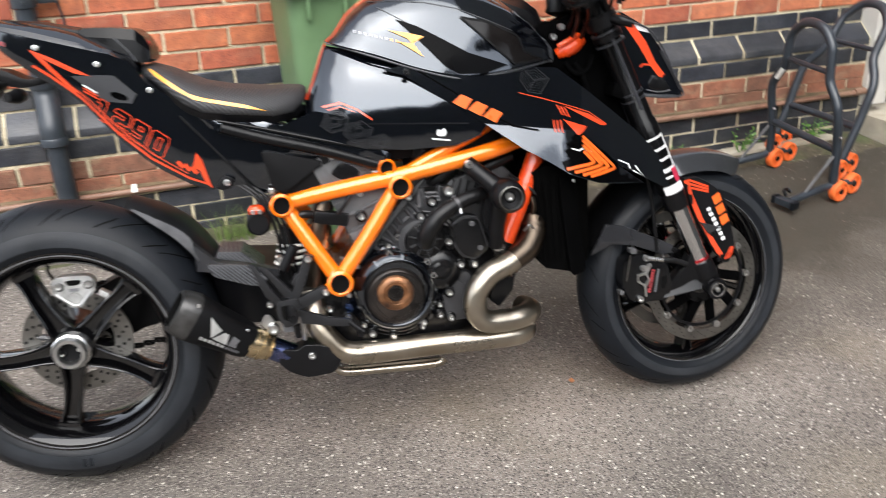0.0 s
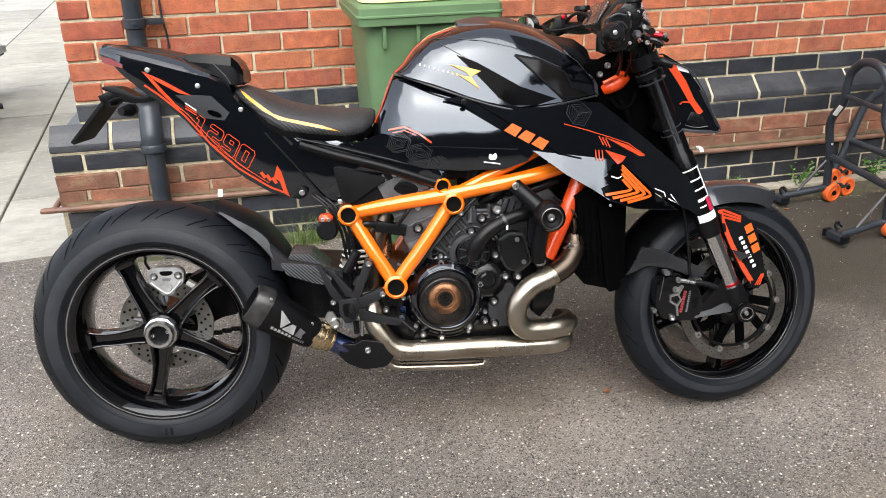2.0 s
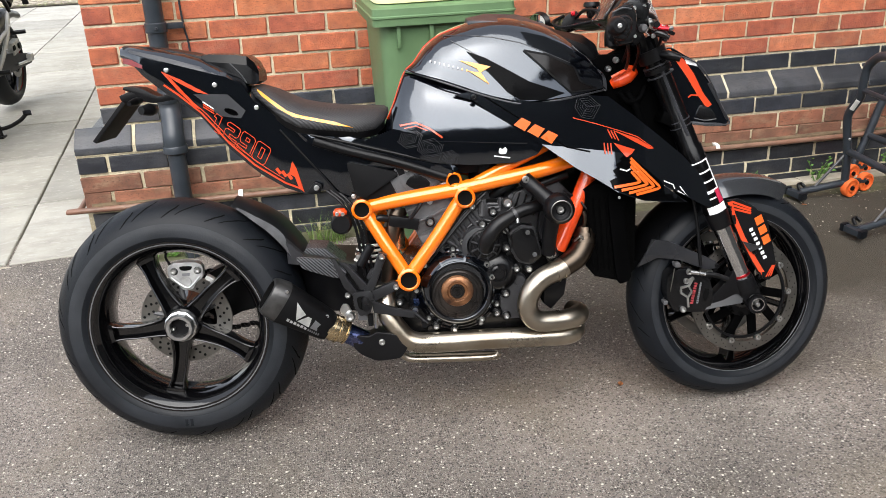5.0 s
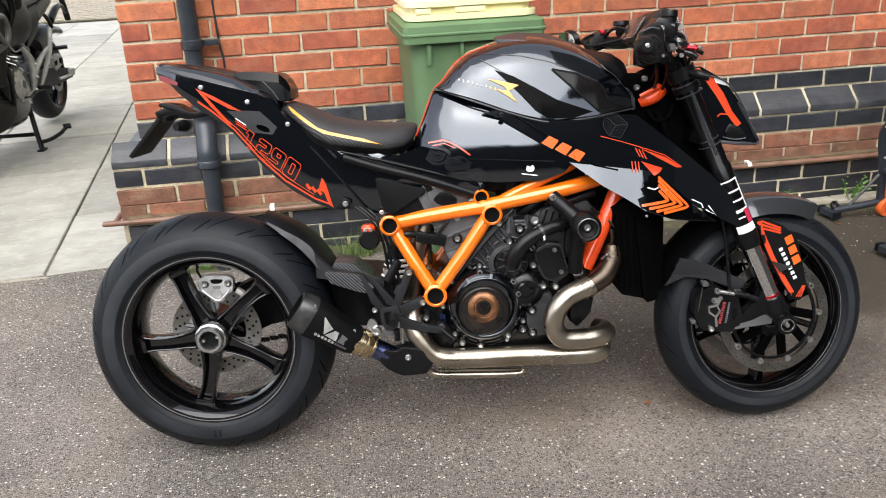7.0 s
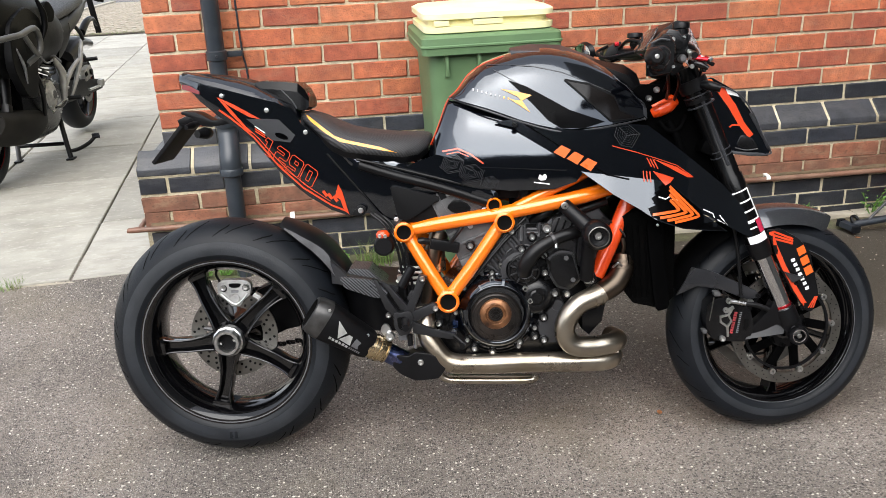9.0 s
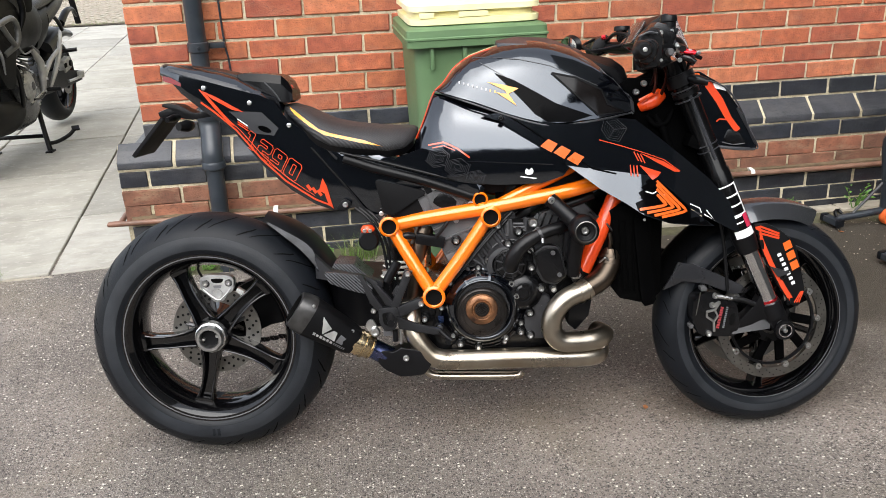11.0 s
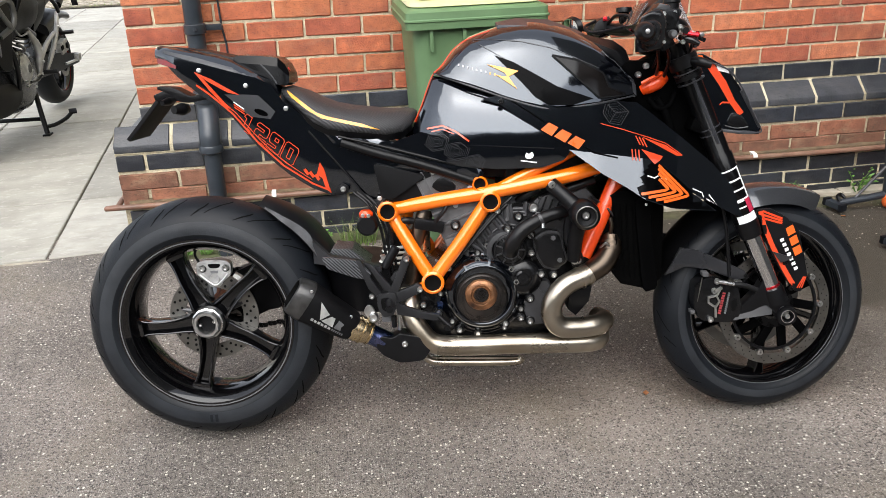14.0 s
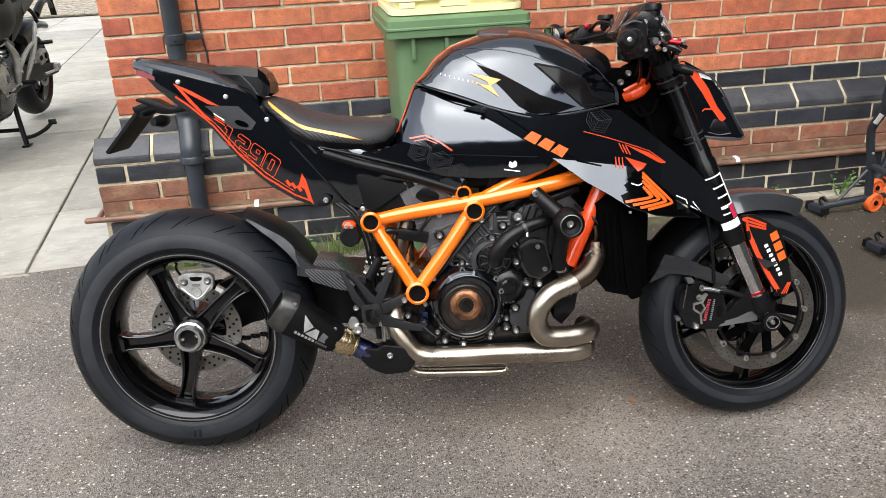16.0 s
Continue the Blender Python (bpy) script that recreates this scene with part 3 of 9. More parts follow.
def make_ground():
    bm = bmesh.new()
    xs = [-80, -30, -12, -6] + [-4 + 0.25 * i for i in range(37)] + [8, 14, 30, 80]
    ys = [-80, -30, -12, -6, -4] + [-3 + 0.1 * i for i in range(33)] + [0.6, 2, 6, 12, 30, 80]
    grid = [[bm.verts.new((x, y, rise(y) - (0.03 if y > 0.25 else 0) + 0.004 * noise.noise(Vector((x * 1.7, y * 1.7, 0))))) for y in ys] for x in xs]
    for i in range(len(xs) - 1):
        for j in range(len(ys) - 1):
            bm.faces.new((grid[i][j], grid[i + 1][j], grid[i + 1][j + 1], grid[i][j + 1]))
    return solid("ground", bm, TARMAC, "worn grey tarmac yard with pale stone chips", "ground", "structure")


make_ground()

# unseen far side behind the camera, added for dark reflections in the paint
def far_side():
    """A plain dark mass with an uneven top, for the paint to reflect."""
    bm = bmesh.new()
    n = 150
    tops = []
    for i in range(n + 1):
        x = -30 + 60 * i / n
        h = 4.2 + 1.1 * noise.noise(Vector((x * 0.16, 3.1, 0))) + 0.5 * noise.noise(Vector((x * 1.3, 0.4, 0))) + 0.3 * noise.noise(Vector((x * 4.1, 7.7, 0)))
        h += max(0, 1.6 - abs((x + 3.2) % 9 - 4.5) * 0.8)
        tops.append((x, h))
    front = [[bm.verts.new((x, -12.0, z)) for z in (-0.2, h)] for x, h in tops]
    back = [[bm.verts.new((x, -12.4, z)) for z in (-0.2, h)] for x, h in tops]
    for i in range(n):
        bm.faces.new((front[i][0], front[i + 1][0], front[i + 1][1], front[i][1]))
        bm.faces.new((back[i + 1][0], back[i][0], back[i][1], back[i + 1][1]))
        bm.faces.new((front[i][1], front[i + 1][1], back[i + 1][1], back[i][1]))
    return solid("backdrop", bm, UNSEEN_WALL, "plain dark unseen backdrop, added to mirror in the paint", "wall", "structure")


far_side()

# an unseen wall beyond the door, added to block sky light on the right
solid("wall_sky_blocker", box((3.9, -3.2, 4.8), (0.3, 6.2, 9.6)), UNSEEN_WALL, "plain dark unseen wall, added to shade the yard's right side", "wall", "structure")

# ---------- house wall ----------
X0, X1 = -0.675, 3.06           # the wall's corner and the door reveal
COURSE, BRICK = 0.075, 0.225
H_MID = 0.607                   # middle of the blue course over the plinth


def slab_wall(name, x0, x1, y0, y1, z0, z1, material, label):
    return solid(name, box(((x0 + x1) / 2, (y0 + y1) / 2, (z0 + z1) / 2), (x1 - x0, y1 - y0, z1 - z0)), material, label, "wall", "structure")


def coping_bed():
    """The mortar that shows in the joints of the sloping course."""
    bm = bmesh.new()
    prof = [(0.006, 0.4745), (-0.068, 0.4745), (-0.068, 0.5025), (-0.003, 0.5625), (0.006, 0.5665)]
    a = [bm.verts.new((X0 - 0.104, y, z)) for y, z in prof]
    b = [bm.verts.new((X1, y, z)) for y, z in prof]
    bm.faces.new(a)
    bm.faces.new(b[::-1])
    for i in range(5):
        j = (i + 1) % 5
        bm.faces.new((a[i], b[i], b[j], a[j]))
    bmesh.ops.recalc_face_normals(bm, faces=bm.faces)
    return bm


wall_front = slab_wall("wall_front", X0 + 0.006, X1, 0.007, 0.30, 0.0, 3.0, MORTAR, "red brick house wall in pale lime mortar")
wall_plinth = slab_wall("wall_plinth", X0 - 0.103, X1, -0.063, 0.006, 0.0, 0.474, MORTAR, "projecting plinth of blue and red brick")
slab_wall("wall_side", X0 + 0.006, X0 + 0.25, 0.31, 9.0, 0.0, 3.0, MORTAR, "return of the brick house wall")
solid("trim_coping_bed", coping_bed(), MORTAR, "pale mortar bed between the sloping plinth bricks", "trim", "structure")
# the return of the plinth round the corner
slab_wall("wall_plinth_side", X0 - 0.103, X0 + 0.004, 0.008, 9.0, 0.0, 0.505, BLUE_BRICK, "return of the blue brick plinth")

brick_meshes = {}


def brick_mesh(length, material, chamfer=False):
    key = (round(length, 4), material.name, chamfer)
    if key not in brick_meshes:
        if chamfer:
            bm = bmesh.new()
            prof = [(0.07, -0.0545), (0.0, -0.0545), (0.0, -0.0260), (0.068, 0.0345), (0.07, 0.0365)]
            a = [bm.verts.new((-length / 2, y, z)) for y, z in prof]
            b = [bm.verts.new((length / 2, y, z)) for y, z in prof]
            bm.faces.new(a)
            bm.faces.new(b[::-1])
            for i in range(5):
                j = (i + 1) % 5
                bm.faces.new((a[i], b[i], b[j], a[j]))
            bmesh.ops.recalc_face_normals(bm, faces=bm.faces)
            bmesh.ops.bevel(bm, geom=bm.edges[:], offset=0.003, segments=1, affect="EDGES")
        else:
            bm = box((0, 0.035, 0), (length, 0.07, 0.0638), 0.0035, seg=1)
            rnd = random.Random(len(brick_meshes))
            for v in bm.verts:
                v.co += Vector((rnd.uniform(-1, 1), rnd.uniform(-0.4, 0.4), rnd.uniform(-1, 1))) * 0.0016
        brick_meshes[key] = finish(bm, "brick", material, 30)
    return brick_meshes[key]


def lay(parent, x0, x1, z, y, first, material, chamfer=False, rnd=random.Random(3), pitch=BRICK):
    """One course of bricks between x0 and x1, with upright joints at first and every pitch from there."""
    joints = [first + pitch * n for n in range(-16, 40)]
    cuts = [x0] + [q for q in joints if x0 + 0.05 < q < x1 - 0.05] + [x1]
    for a, b in zip(cuts, cuts[1:]):
        ob = new("brick", brick_mesh(b - a - 0.0115, material, chamfer))
        ob.parent = parent
        ob.matrix_basis = pose((a + b) / 2 + rnd.uniform(-0.0015, 0.0015), y + rnd.uniform(-0.0025, 0.002), z + rnd.uniform(-0.0012, 0.0012), rnd.uniform(-0.8, 0.8), rnd.uniform(-0.35, 0.35), rnd.uniform(-0.5, 0.5))


def house_bricks():
    for n in range(0, 10):                                   # blue band, then red courses
        lay(wall_front, X0, X1, H_MID + COURSE * n, 0.0, 0.0 if n % 2 == 0 else 0.5 * BRICK, BLUE_BRICK if n == 0 else RED_BRICK)
    # the courses above eye level, in one piece
    bm = bmesh.new()
    for n in range(10, 32):
        s = 0.0 if n % 2 == 0 else 0.5
        cuts = [X0] + [BRICK * (k + s) for k in range(-3, 14) if X0 + 0.05 < BRICK * (k + s) < X1 - 0.05] + [X1]
        for a, b in zip(cuts, cuts[1:]):
            join(bm, box(((a + b) / 2, 0.035, H_MID + COURSE * n), (b - a - 0.01, 0.07, 0.065), 0.003, seg=1))
    up = part("upper_bricks", bm, RED_BRICK, wall_front, "red brick courses above")
    tagged(up, kind="stuff")
    PX0 = X0 - 0.108
    for z, first, y, material, inset in ((0.436, -0.212, -0.070, BLUE_BRICK, 0), (0.360, -0.321, -0.070, BROWN_BRICK, 0), (0.294, -0.218, -0.070, BROWN_BRICK, 0),
                                         (0.208, -0.343, -0.066, BLUE_BRICK, 0.015), (0.141, -0.226, -0.066, BLUE_BRICK, 0.015), (0.070, -0.343, -0.066, BLUE_BRICK, 0.015)):
        lay(wall_plinth, PX0 + inset, X1, z, y, first, material, pitch=0.2272)
    lay(wall_plinth, PX0, X1, H_MID - COURSE, -0.072, -0.334, BLUE_BRICK, True, pitch=0.2260)


def damp_ledge():
    """The dirty, smeared mortar line behind the pipe."""
    bm = bmesh.new()
    rnd = random.Random(5)
    n = 120
    rows = []
    for i in range(n + 1):
        x = X0 - 0.08 + (X1 - X0 + 0.08) * i / n
        w = 0.5 + 0.5 * noise.noise(Vector((x * 9, 0, 0)))
        rows.append([bm.verts.new(q) for q in ((x, -0.062, 0.283 + 0.012 * w), (x, -0.076 - 0.005 * w, 0.275), (x, -0.077 - 0.006 * w, 0.262 - 0.012 * w), (x, -0.062, 0.25 - 0.012 * w))])
    for a, b in zip(rows, rows[1:]):
        for j in range(3):
            bm.faces.new((a[j], b[j], b[j + 1], a[j + 1]))
    solid("trim_mortar_ledge", bm, DIRT, "dirty smeared mortar line along the plinth", "trim", "structure")


damp_ledge()

# ---------- soil and weeds along the wall ----------
def soil_strip():
    bm = bmesh.new()
    rows = []
    n = 90
    for i in range(n + 1):
        x = -0.6 + 3.66 * i / n
        w = 0.10 + 0.05 * noise.noise(Vector((x * 3, 3, 0))) + 0.22 * min(1, max(0, (x - 1.0) / 0.9)) * (0.75 + 0.35 * noise.noise(Vector((x * 5, 8, 0))))
        row = []
        for j in range(7):
            f = j / 6
            y = -0.064 - w * f
            h = (1 - f) ** 1.3 * (0.022 + 0.012 * noise.noise(Vector((x * 8, y * 20, 1)))) - 0.006 * f
            row.append(bm.verts.new((x, y, rise(y) + h)))
        rows.append(row)
    for a, b in zip(rows, rows[1:]):
        for j in range(6):
            bm.faces.new((a[j], b[j], b[j + 1], a[j + 1]))
    solid("soil_strip", bm, SOIL, "mossy soil and grit gathered along the wall", "soil", "stuff")
    bm = bmesh.new()
    rnd = random.Random(9)
    for k in range(7):
        x = 0.95 + k * 0.3
        join(bm, box((x, -0.10, rise(-0.1) + 0.018), (0.295, 0.06 + 0.02 * rnd.random(), 0.022), 0.006, (rnd.uniform(-4, 4), rnd.uniform(-1, 1), rnd.uniform(-2, 2))))
    solid("mortar_fillet", bm, CONCRETE, "crumbling mortar fillet at the wall foot", "trim", "structure")


soil_strip()


def blade_tuft(name, x, y, z, count, height, spread, seed, label):
    rnd = random.Random(seed)
    bm = bmesh.new()
    for _ in range(count):
        a, lean = rnd.uniform(0, 6.28), rnd.uniform(0.1, 0.9)
        h = height * rnd.uniform(0.5, 1.0)
        bx, by = x + rnd.uniform(-1, 1) * spread, y + rnd.uniform(-1, 1) * spread * 0.4
        dx, dy = math.cos(a) * lean * h, math.sin(a) * lean * h * 0.6
        w = 0.0016
        px, py = -math.sin(a) * w, math.cos(a) * w
        v = []
        for f in (0, 0.5, 1):
            q = Vector((bx + dx * f * f, by + dy * f * f, z + h * (f - 0.25 * lean * f * f)))
            ww = 1 - 0.9 * f
            v.append((bm.verts.new(q + Vector((px, py, 0)) * ww), bm.verts.new(q - Vector((px, py, 0)) * ww)))
        for (a1, b1), (a2, b2) in zip(v, v[1:]):
            bm.faces.new((a1, b1, b2, a2))
    return solid(name, bm, GRASS, label, "grass", "stuff")


def leafy_weed(x, y, z, size, seed, label):
    rnd = random.Random(seed)
    w = thing("weed", pose(x, y, z), label, "weed", "weeds at the wall foot")
    st, lv = bmesh.new(), bmesh.new()
    for k in range(8):
        a = rnd.uniform(0, 6.28)
        top = Vector((math.cos(a) * size * 0.5, -abs(math.sin(a)) * size * 0.3, size * rnd.uniform(0.5, 1.0)))
        join(st, tube([(0, 0, -0.01), top * 0.5 + Vector((0, 0, size * 0.1)), top], 0.0015, 5, 3))
        for i in range(8):
            p = top * (0.25 + 0.75 * i / 7) + Vector((rnd.uniform(-1, 1), rnd.uniform(-1, 0.2), rnd.uniform(-0.3, 0.6))) * size * 0.16
            ln, wd = min(0.022, size * rnd.uniform(0.12, 0.22)), min(0.007, size * rnd.uniform(0.03, 0.06))
            d = Vector((rnd.uniform(-1, 1), rnd.uniform(-1, 0.2), rnd.uniform(-0.2, 0.7))).normalized()
            s = d.cross(Vector((0, -0.5, 1))).normalized() * wd
            c = [lv.verts.new(q) for q in (p, p + d * ln * 0.5 + s, p + d * ln, p + d * ln * 0.5 - s)]
            mid = lv.verts.new(p + d * ln * 0.5 + Vector((0, 0, -0.1 * ln)))
            for i2 in range(4):
                lv.faces.new((c[i2], c[(i2 + 1) % 4], mid))
    part("stem", st, LEAF, w)
    part("leaves", lv, LEAF, w)


blade_tuft("grass_tuft", 0.14, -0.16, 0.05, 110, 0.15, 0.07, 1, "tuft of dry and green grass at the wall foot")
blade_tuft("grass_tuft", -0.33, -0.12, 0.05, 60, 0.09, 0.12, 2, "low grass along the slab edge")
blade_tuft("grass_tuft", -1.42, -0.05, 0.045, 150, 0.055, 0.11, 4, "short grass in the slab edge joint")
leafy_weed(2.37, -0.12, 0.065, 0.115, 2, "tall green weed growing out of the wall foot")
leafy_weed(2.05, -0.10, 0.075, 0.07, 5, "small green weed at the wall foot")
leafy_weed(1.72, -0.10, 0.075, 0.045, 6, "small green weed at the wall foot")
leafy_weed(2.76, -0.12, 0.065, 0.13, 8, "bushy green weed at the wall foot")
leafy_weed(-0.18, -0.12, 0.05, 0.11, 11, "broad-leaved green weed beside the slabs")
leafy_weed(-0.56, -0.14, 0.045, 0.075, 13, "broad-leaved bright green weed at the slab edge")
leafy_weed(-0.64, -0.12, 0.045, 0.06, 14, "broad-leaved bright green weed at the slab edge")
leafy_weed(-0.48, -0.13, 0.045, 0.07, 15, "broad-leaved bright green weed at the slab edge")
leafy_weed(-0.02, -0.14, 0.05, 0.09, 12, "broad-leaved green weed beside the slabs")

# ---------- downpipe, copper pipe, cable ----------
def downpipe():
    d = thing("downpipe", pose(-0.40, 0, 0), "dark grey plastic downpipe clamped to the brick wall", "drainpipe")
    part("upper_pipe", tube([(-0.005, -0.062, 2.9), (-0.005, -0.062, 0.66)], 0.034, 20, curve=False), DRAIN, d)
    part("offset_bend", tube([(-0.005, -0.062, 0.70), (-0.004, -0.064, 0.63), (0.0, -0.10, 0.575), (0.0, -0.125, 0.53), (0.0, -0.128, 0.48)], 0.041, 20), DRAIN, d)
    bm = lathe([(0.041, 0.474), (0.046, 0.478), (0.046, 0.500), (0.043, 0.505)], (0.0, -0.128, 0), "Z", 24)
    part("socket_ring", bm, DRAIN, d)
    bm = lathe([(0.042, 0.655), (0.045, 0.66), (0.045, 0.69), (0.042, 0.70)], (-0.005, -0.062, 0), "Z", 24)
    part("socket_ring", bm, DRAIN, d)
    part("lower_pipe", tube([(0.0, -0.128, 0.50), (0.0, -0.128, 0.03)], 0.034, 20, curve=False), DRAIN, d)
    cl = lathe([(0.036, 0.915), (0.040, 0.918), (0.040, 0.950), (0.036, 0.953)], (-0.005, -0.062, 0), "Z", 24)
    clamp = part("clamp", cl, DRAIN, d)
    part("clamp_arm", box((0.055, -0.035, 0.934), (0.075, 0.022, 0.022), 0.004), DRAIN, clamp)
    bolts("clamp_screw", clamp, [(0.0, -0.103, 0.934)], 0.006, 0.005, DRAIN)
    return d


downpipe()
cable = solid("cable", tube([(-0.318, -0.006, 1.6), (-0.316, -0.006, 1.1), (-0.312, -0.010, 0.94), (-0.305, -0.006, 0.88), (-0.303, -0.005, 0.83)], 0.004, 8), DRAIN, "thin dark cable run down the brick wall", "cable")


def copper_pipe():
    d = thing("copper_pipe", pose(0, 0, 0), "brown-painted copper pipe clipped along the plinth", "pipe")
    part("pipe_run", tube([(-0.80, 0.30, 0.268), (-0.80, -0.05, 0.268), (-0.795, -0.085, 0.268), (-0.76, -0.096, 0.267), (0.2, -0.096, 0.266), (1.3, -0.096, 0.27), (2.2, -0.097, 0.262), (3.0, -0.096, 0.266)], 0.011, 12, 8), COPPER, d)
    part("pipe_joint", rod((2.99, -0.096, 0.266), (3.05, -0.09, 0.268), 0.017, 14), COPPER, d)
    for x in (-0.185, 1.875):
        bm = lathe([(0.0125, -0.009), (0.0165, -0.009), (0.0165, 0.009), (0.0125, 0.009)], (x, -0.096, 0.267), "X", 20, start=-70, sweep=250)
        join(bm, box((x, -0.080, 0.281), (0.018, 0.022, 0.008), 0.002))
        part("pipe_clip", bm, WHITE, d, "white plastic pipe clip")


copper_pipe()

# ---------- doorway at the wall's end ----------
door = thing("door_1", pose(X1 + 0.11, 0.05, 0), "white-painted door frame at the end of the wall", "door frame", kind="structure")
part("frame_post", box((-0.045, -0.06, 1.22), (0.13, 0.16, 2.05), 0.006), CREAM, door)
part("door_leaf", box((0.52, 0.06, 1.22), (0.98, 0.05, 2.05), 0.004), CREAM, door)
part("frame_head", box((0.50, 0.0, 2.30), (1.20, 0.10, 0.10), 0.006), CREAM, door)
solid("wall_beyond", box((5.2, 0.16, 1.5), (2.0, 0.28, 3.0)), RED_BRICK, "brick wall past the door", "wall", "structure")
solid("door_step", box((3.72, -0.17, 0.095), (1.30, 0.40, 0.12), 0.012), CONCRETE, "buff concrete doorstep with moss", "step", "structure")

# ---------- paving slabs to the side of the house ----------
def slabs():
    bed = solid("pavement", box((-4.72, 5.85, 0.018), (7.9, 11.72, 0.036)), JOINT, "paved side passage of pale concrete slabs", "pavement", "structure")
    rnd = random.Random(2)
    meshes = {}
    ux, uy = Vector((-0.0915, 0.9958, 0)), Vector((0.9958, 0.0915, 0))
    o = Vector((-1.128, -0.035, 0))
    ycuts = [0.0, 0.79, 1.70, 2.66, 3.74, 4.92, 6.20, 7.40, 8.55, 9.65, 10.75, 11.85]
    xcuts = [-4.85, -4.05, -3.25, -2.45, -1.58, -0.785, 0.0, 0.75]
    for a, b in zip(xcuts, xcuts[1:]):
        for c, d in zip(ycuts, ycuts[1:]):
            if b > 0.5 and c > 4.5:
                continue
            k = (round(b - a, 3), round(d - c, 3))
            if k not in meshes:
                meshes[k] = finish(box((0, 0, -0.02), (k[0] - 0.011, k[1] - 0.020, 0.05), 0.004, seg=1), "slab", SLAB, 30)
            p = o + uy * ((a + b) / 2) + ux * ((c + d) / 2)
            if b > 0.5:                                       # the strip against the house is cut to the wall
                w = (X0 - 0.09) - (o.x + ux.x * (c + d) / 2) - 0.01
                ob = new("slab", finish(box((0, 0, -0.02), (w, k[1] - 0.020, 0.05), 0.004, seg=1), "slab", SLAB, 30))
                p = Vector((o.x + ux.x * (c + d) / 2 + w / 2 + 0.004, p.y - 0.02, 0))
            else:
                ob = new("slab", meshes[k])
            ob.parent = bed
            ob.matrix_world = pose(p.x, p.y, 0.053 + rnd.uniform(-0.002, 0.002), rnd.uniform(-0.2, 0.2), rnd.uniform(-0.2, 0.2), math.degrees(0.0916))
            ob.matrix_parent_inverse = Matrix.Identity(4)
    # the edge of the slabs toward the yard
    solid("kerb_edge", box((-2.7, -0.045, 0.020), (3.9, 0.035, 0.06), 0.008), CONCRETE, "low mortar edge of the paving", "kerb", "structure")


def far_paving():
    """Block paving and the street at the end of the passage."""
    road = solid("road", box((-8, 21, 0.030), (20, 12.4, 0.02)), ROAD, "grey tarmac street past the passage", "road", "structure")
    bed = solid("pavement_blocks", box((-4.6, 17.4, 0.045), (3.2, 10.6, 0.02)), JOINT, "patch of weathered herringbone block paving", "pavement", "structure")
    me = finish(box((0, 0, 0), (0.19, 0.095, 0.04), 0.006, seg=1), "paver", BLOCK, 30)
    rnd = random.Random(4)
    bm = bmesh.new()
    for i in range(22):
        for j in range(54):
            x, y = -6.15 + i * 0.143, 12.2 + j * 0.19
            join(bm, box((x, y, 0.056 + rnd.uniform(-0.003, 0.003)), (0.185, 0.09, 0.03), 0, (0, 0, 45 if (i + j) % 2 else -45)))
    tagged(part("pavers", bm, BLOCK, bed), kind="stuff")
    solid("kerb", box((-6.35, 17.4, 0.06), (0.14, 10.6, 0.09), 0.015), CONCRETE, "concrete kerb beside the block paving", "kerb", "structure")
    for k in range(5):
        blade_tuft("grass_tuft", -4.9 + 0.5 * k, 12.0 + 0.1 * (k % 2), 0.055, 60, 0.07, 0.28, 20 + k, "low grass where slabs meet block paving")


# ---------- loose grit near the wall ----------
def loose_grit():
    rnd = random.Random(31)
    bm = bmesh.new()
    for k in range(420):
        x = rnd.uniform(0.9, 3.0)
        y = -0.10 - abs(rnd.gauss(0, 0.42))
        r = rnd.uniform(0.0012, 0.0042) * (1.6 if rnd.random() < 0.06 else 1)
        c = Vector((x, y, rise(y) + r * 0.4 + 0.003))
        v = [bm.verts.new(c + Vector((r * rnd.uniform(0.6, 1.4) * math.cos(a), r * rnd.uniform(0.6, 1.4) * math.sin(a), 0))) for a in (0.2, 1.4, 2.7, 3.9, 5.1)]
        t = bm.verts.new(c + Vector((0, 0, r * 0.6)))
        for i in range(5):
            bm.faces.new((v[i], v[(i + 1) % 5], t))
    solid("loose_grit", bm, CONCRETE, "loose pale grit scattered over the tarmac by the wall", "grit", "stuff")


loose_grit()

# ---------- a few dead leaves ----------
def dry_leaf(x, y, size, turn, first=None):
    bm = bmesh.new()
    row = [[bm.verts.new((size * (u - 0.5), size * 0.34 * math.sin(math.pi * min(0.98, 0.04 + u * 0.94)) * f, size * (0.10 * abs(f) + 0.16 * (u - 0.5) ** 2))) for f in (-1, 0, 1)] for u in (0, 0.2, 0.45, 0.7, 0.9, 1.0)]
    for a, b in zip(row, row[1:]):
        for j in range(2):
            bm.faces.new((a[j], a[j + 1], b[j + 1], b[j]))
    bmesh.ops.solidify(bm, geom=bm.faces[:], thickness=0.0006)
    bmesh.ops.transform(bm, matrix=pose(x, y, rise(y) + 0.004, 0, 0, turn), verts=bm.verts)
    return solid("dry_leaf", bm, DEADLEAF, "small dead brown leaf lying on the tarmac", "leaf", "", "dead leaves")


for x, y, size, turn in ((0.892, -1.411, 0.024, 70), (1.52, -0.62, 0.02, 20), (2.18, -0.33, 0.022, 140)):
    dry_leaf(x, y, size, turn)

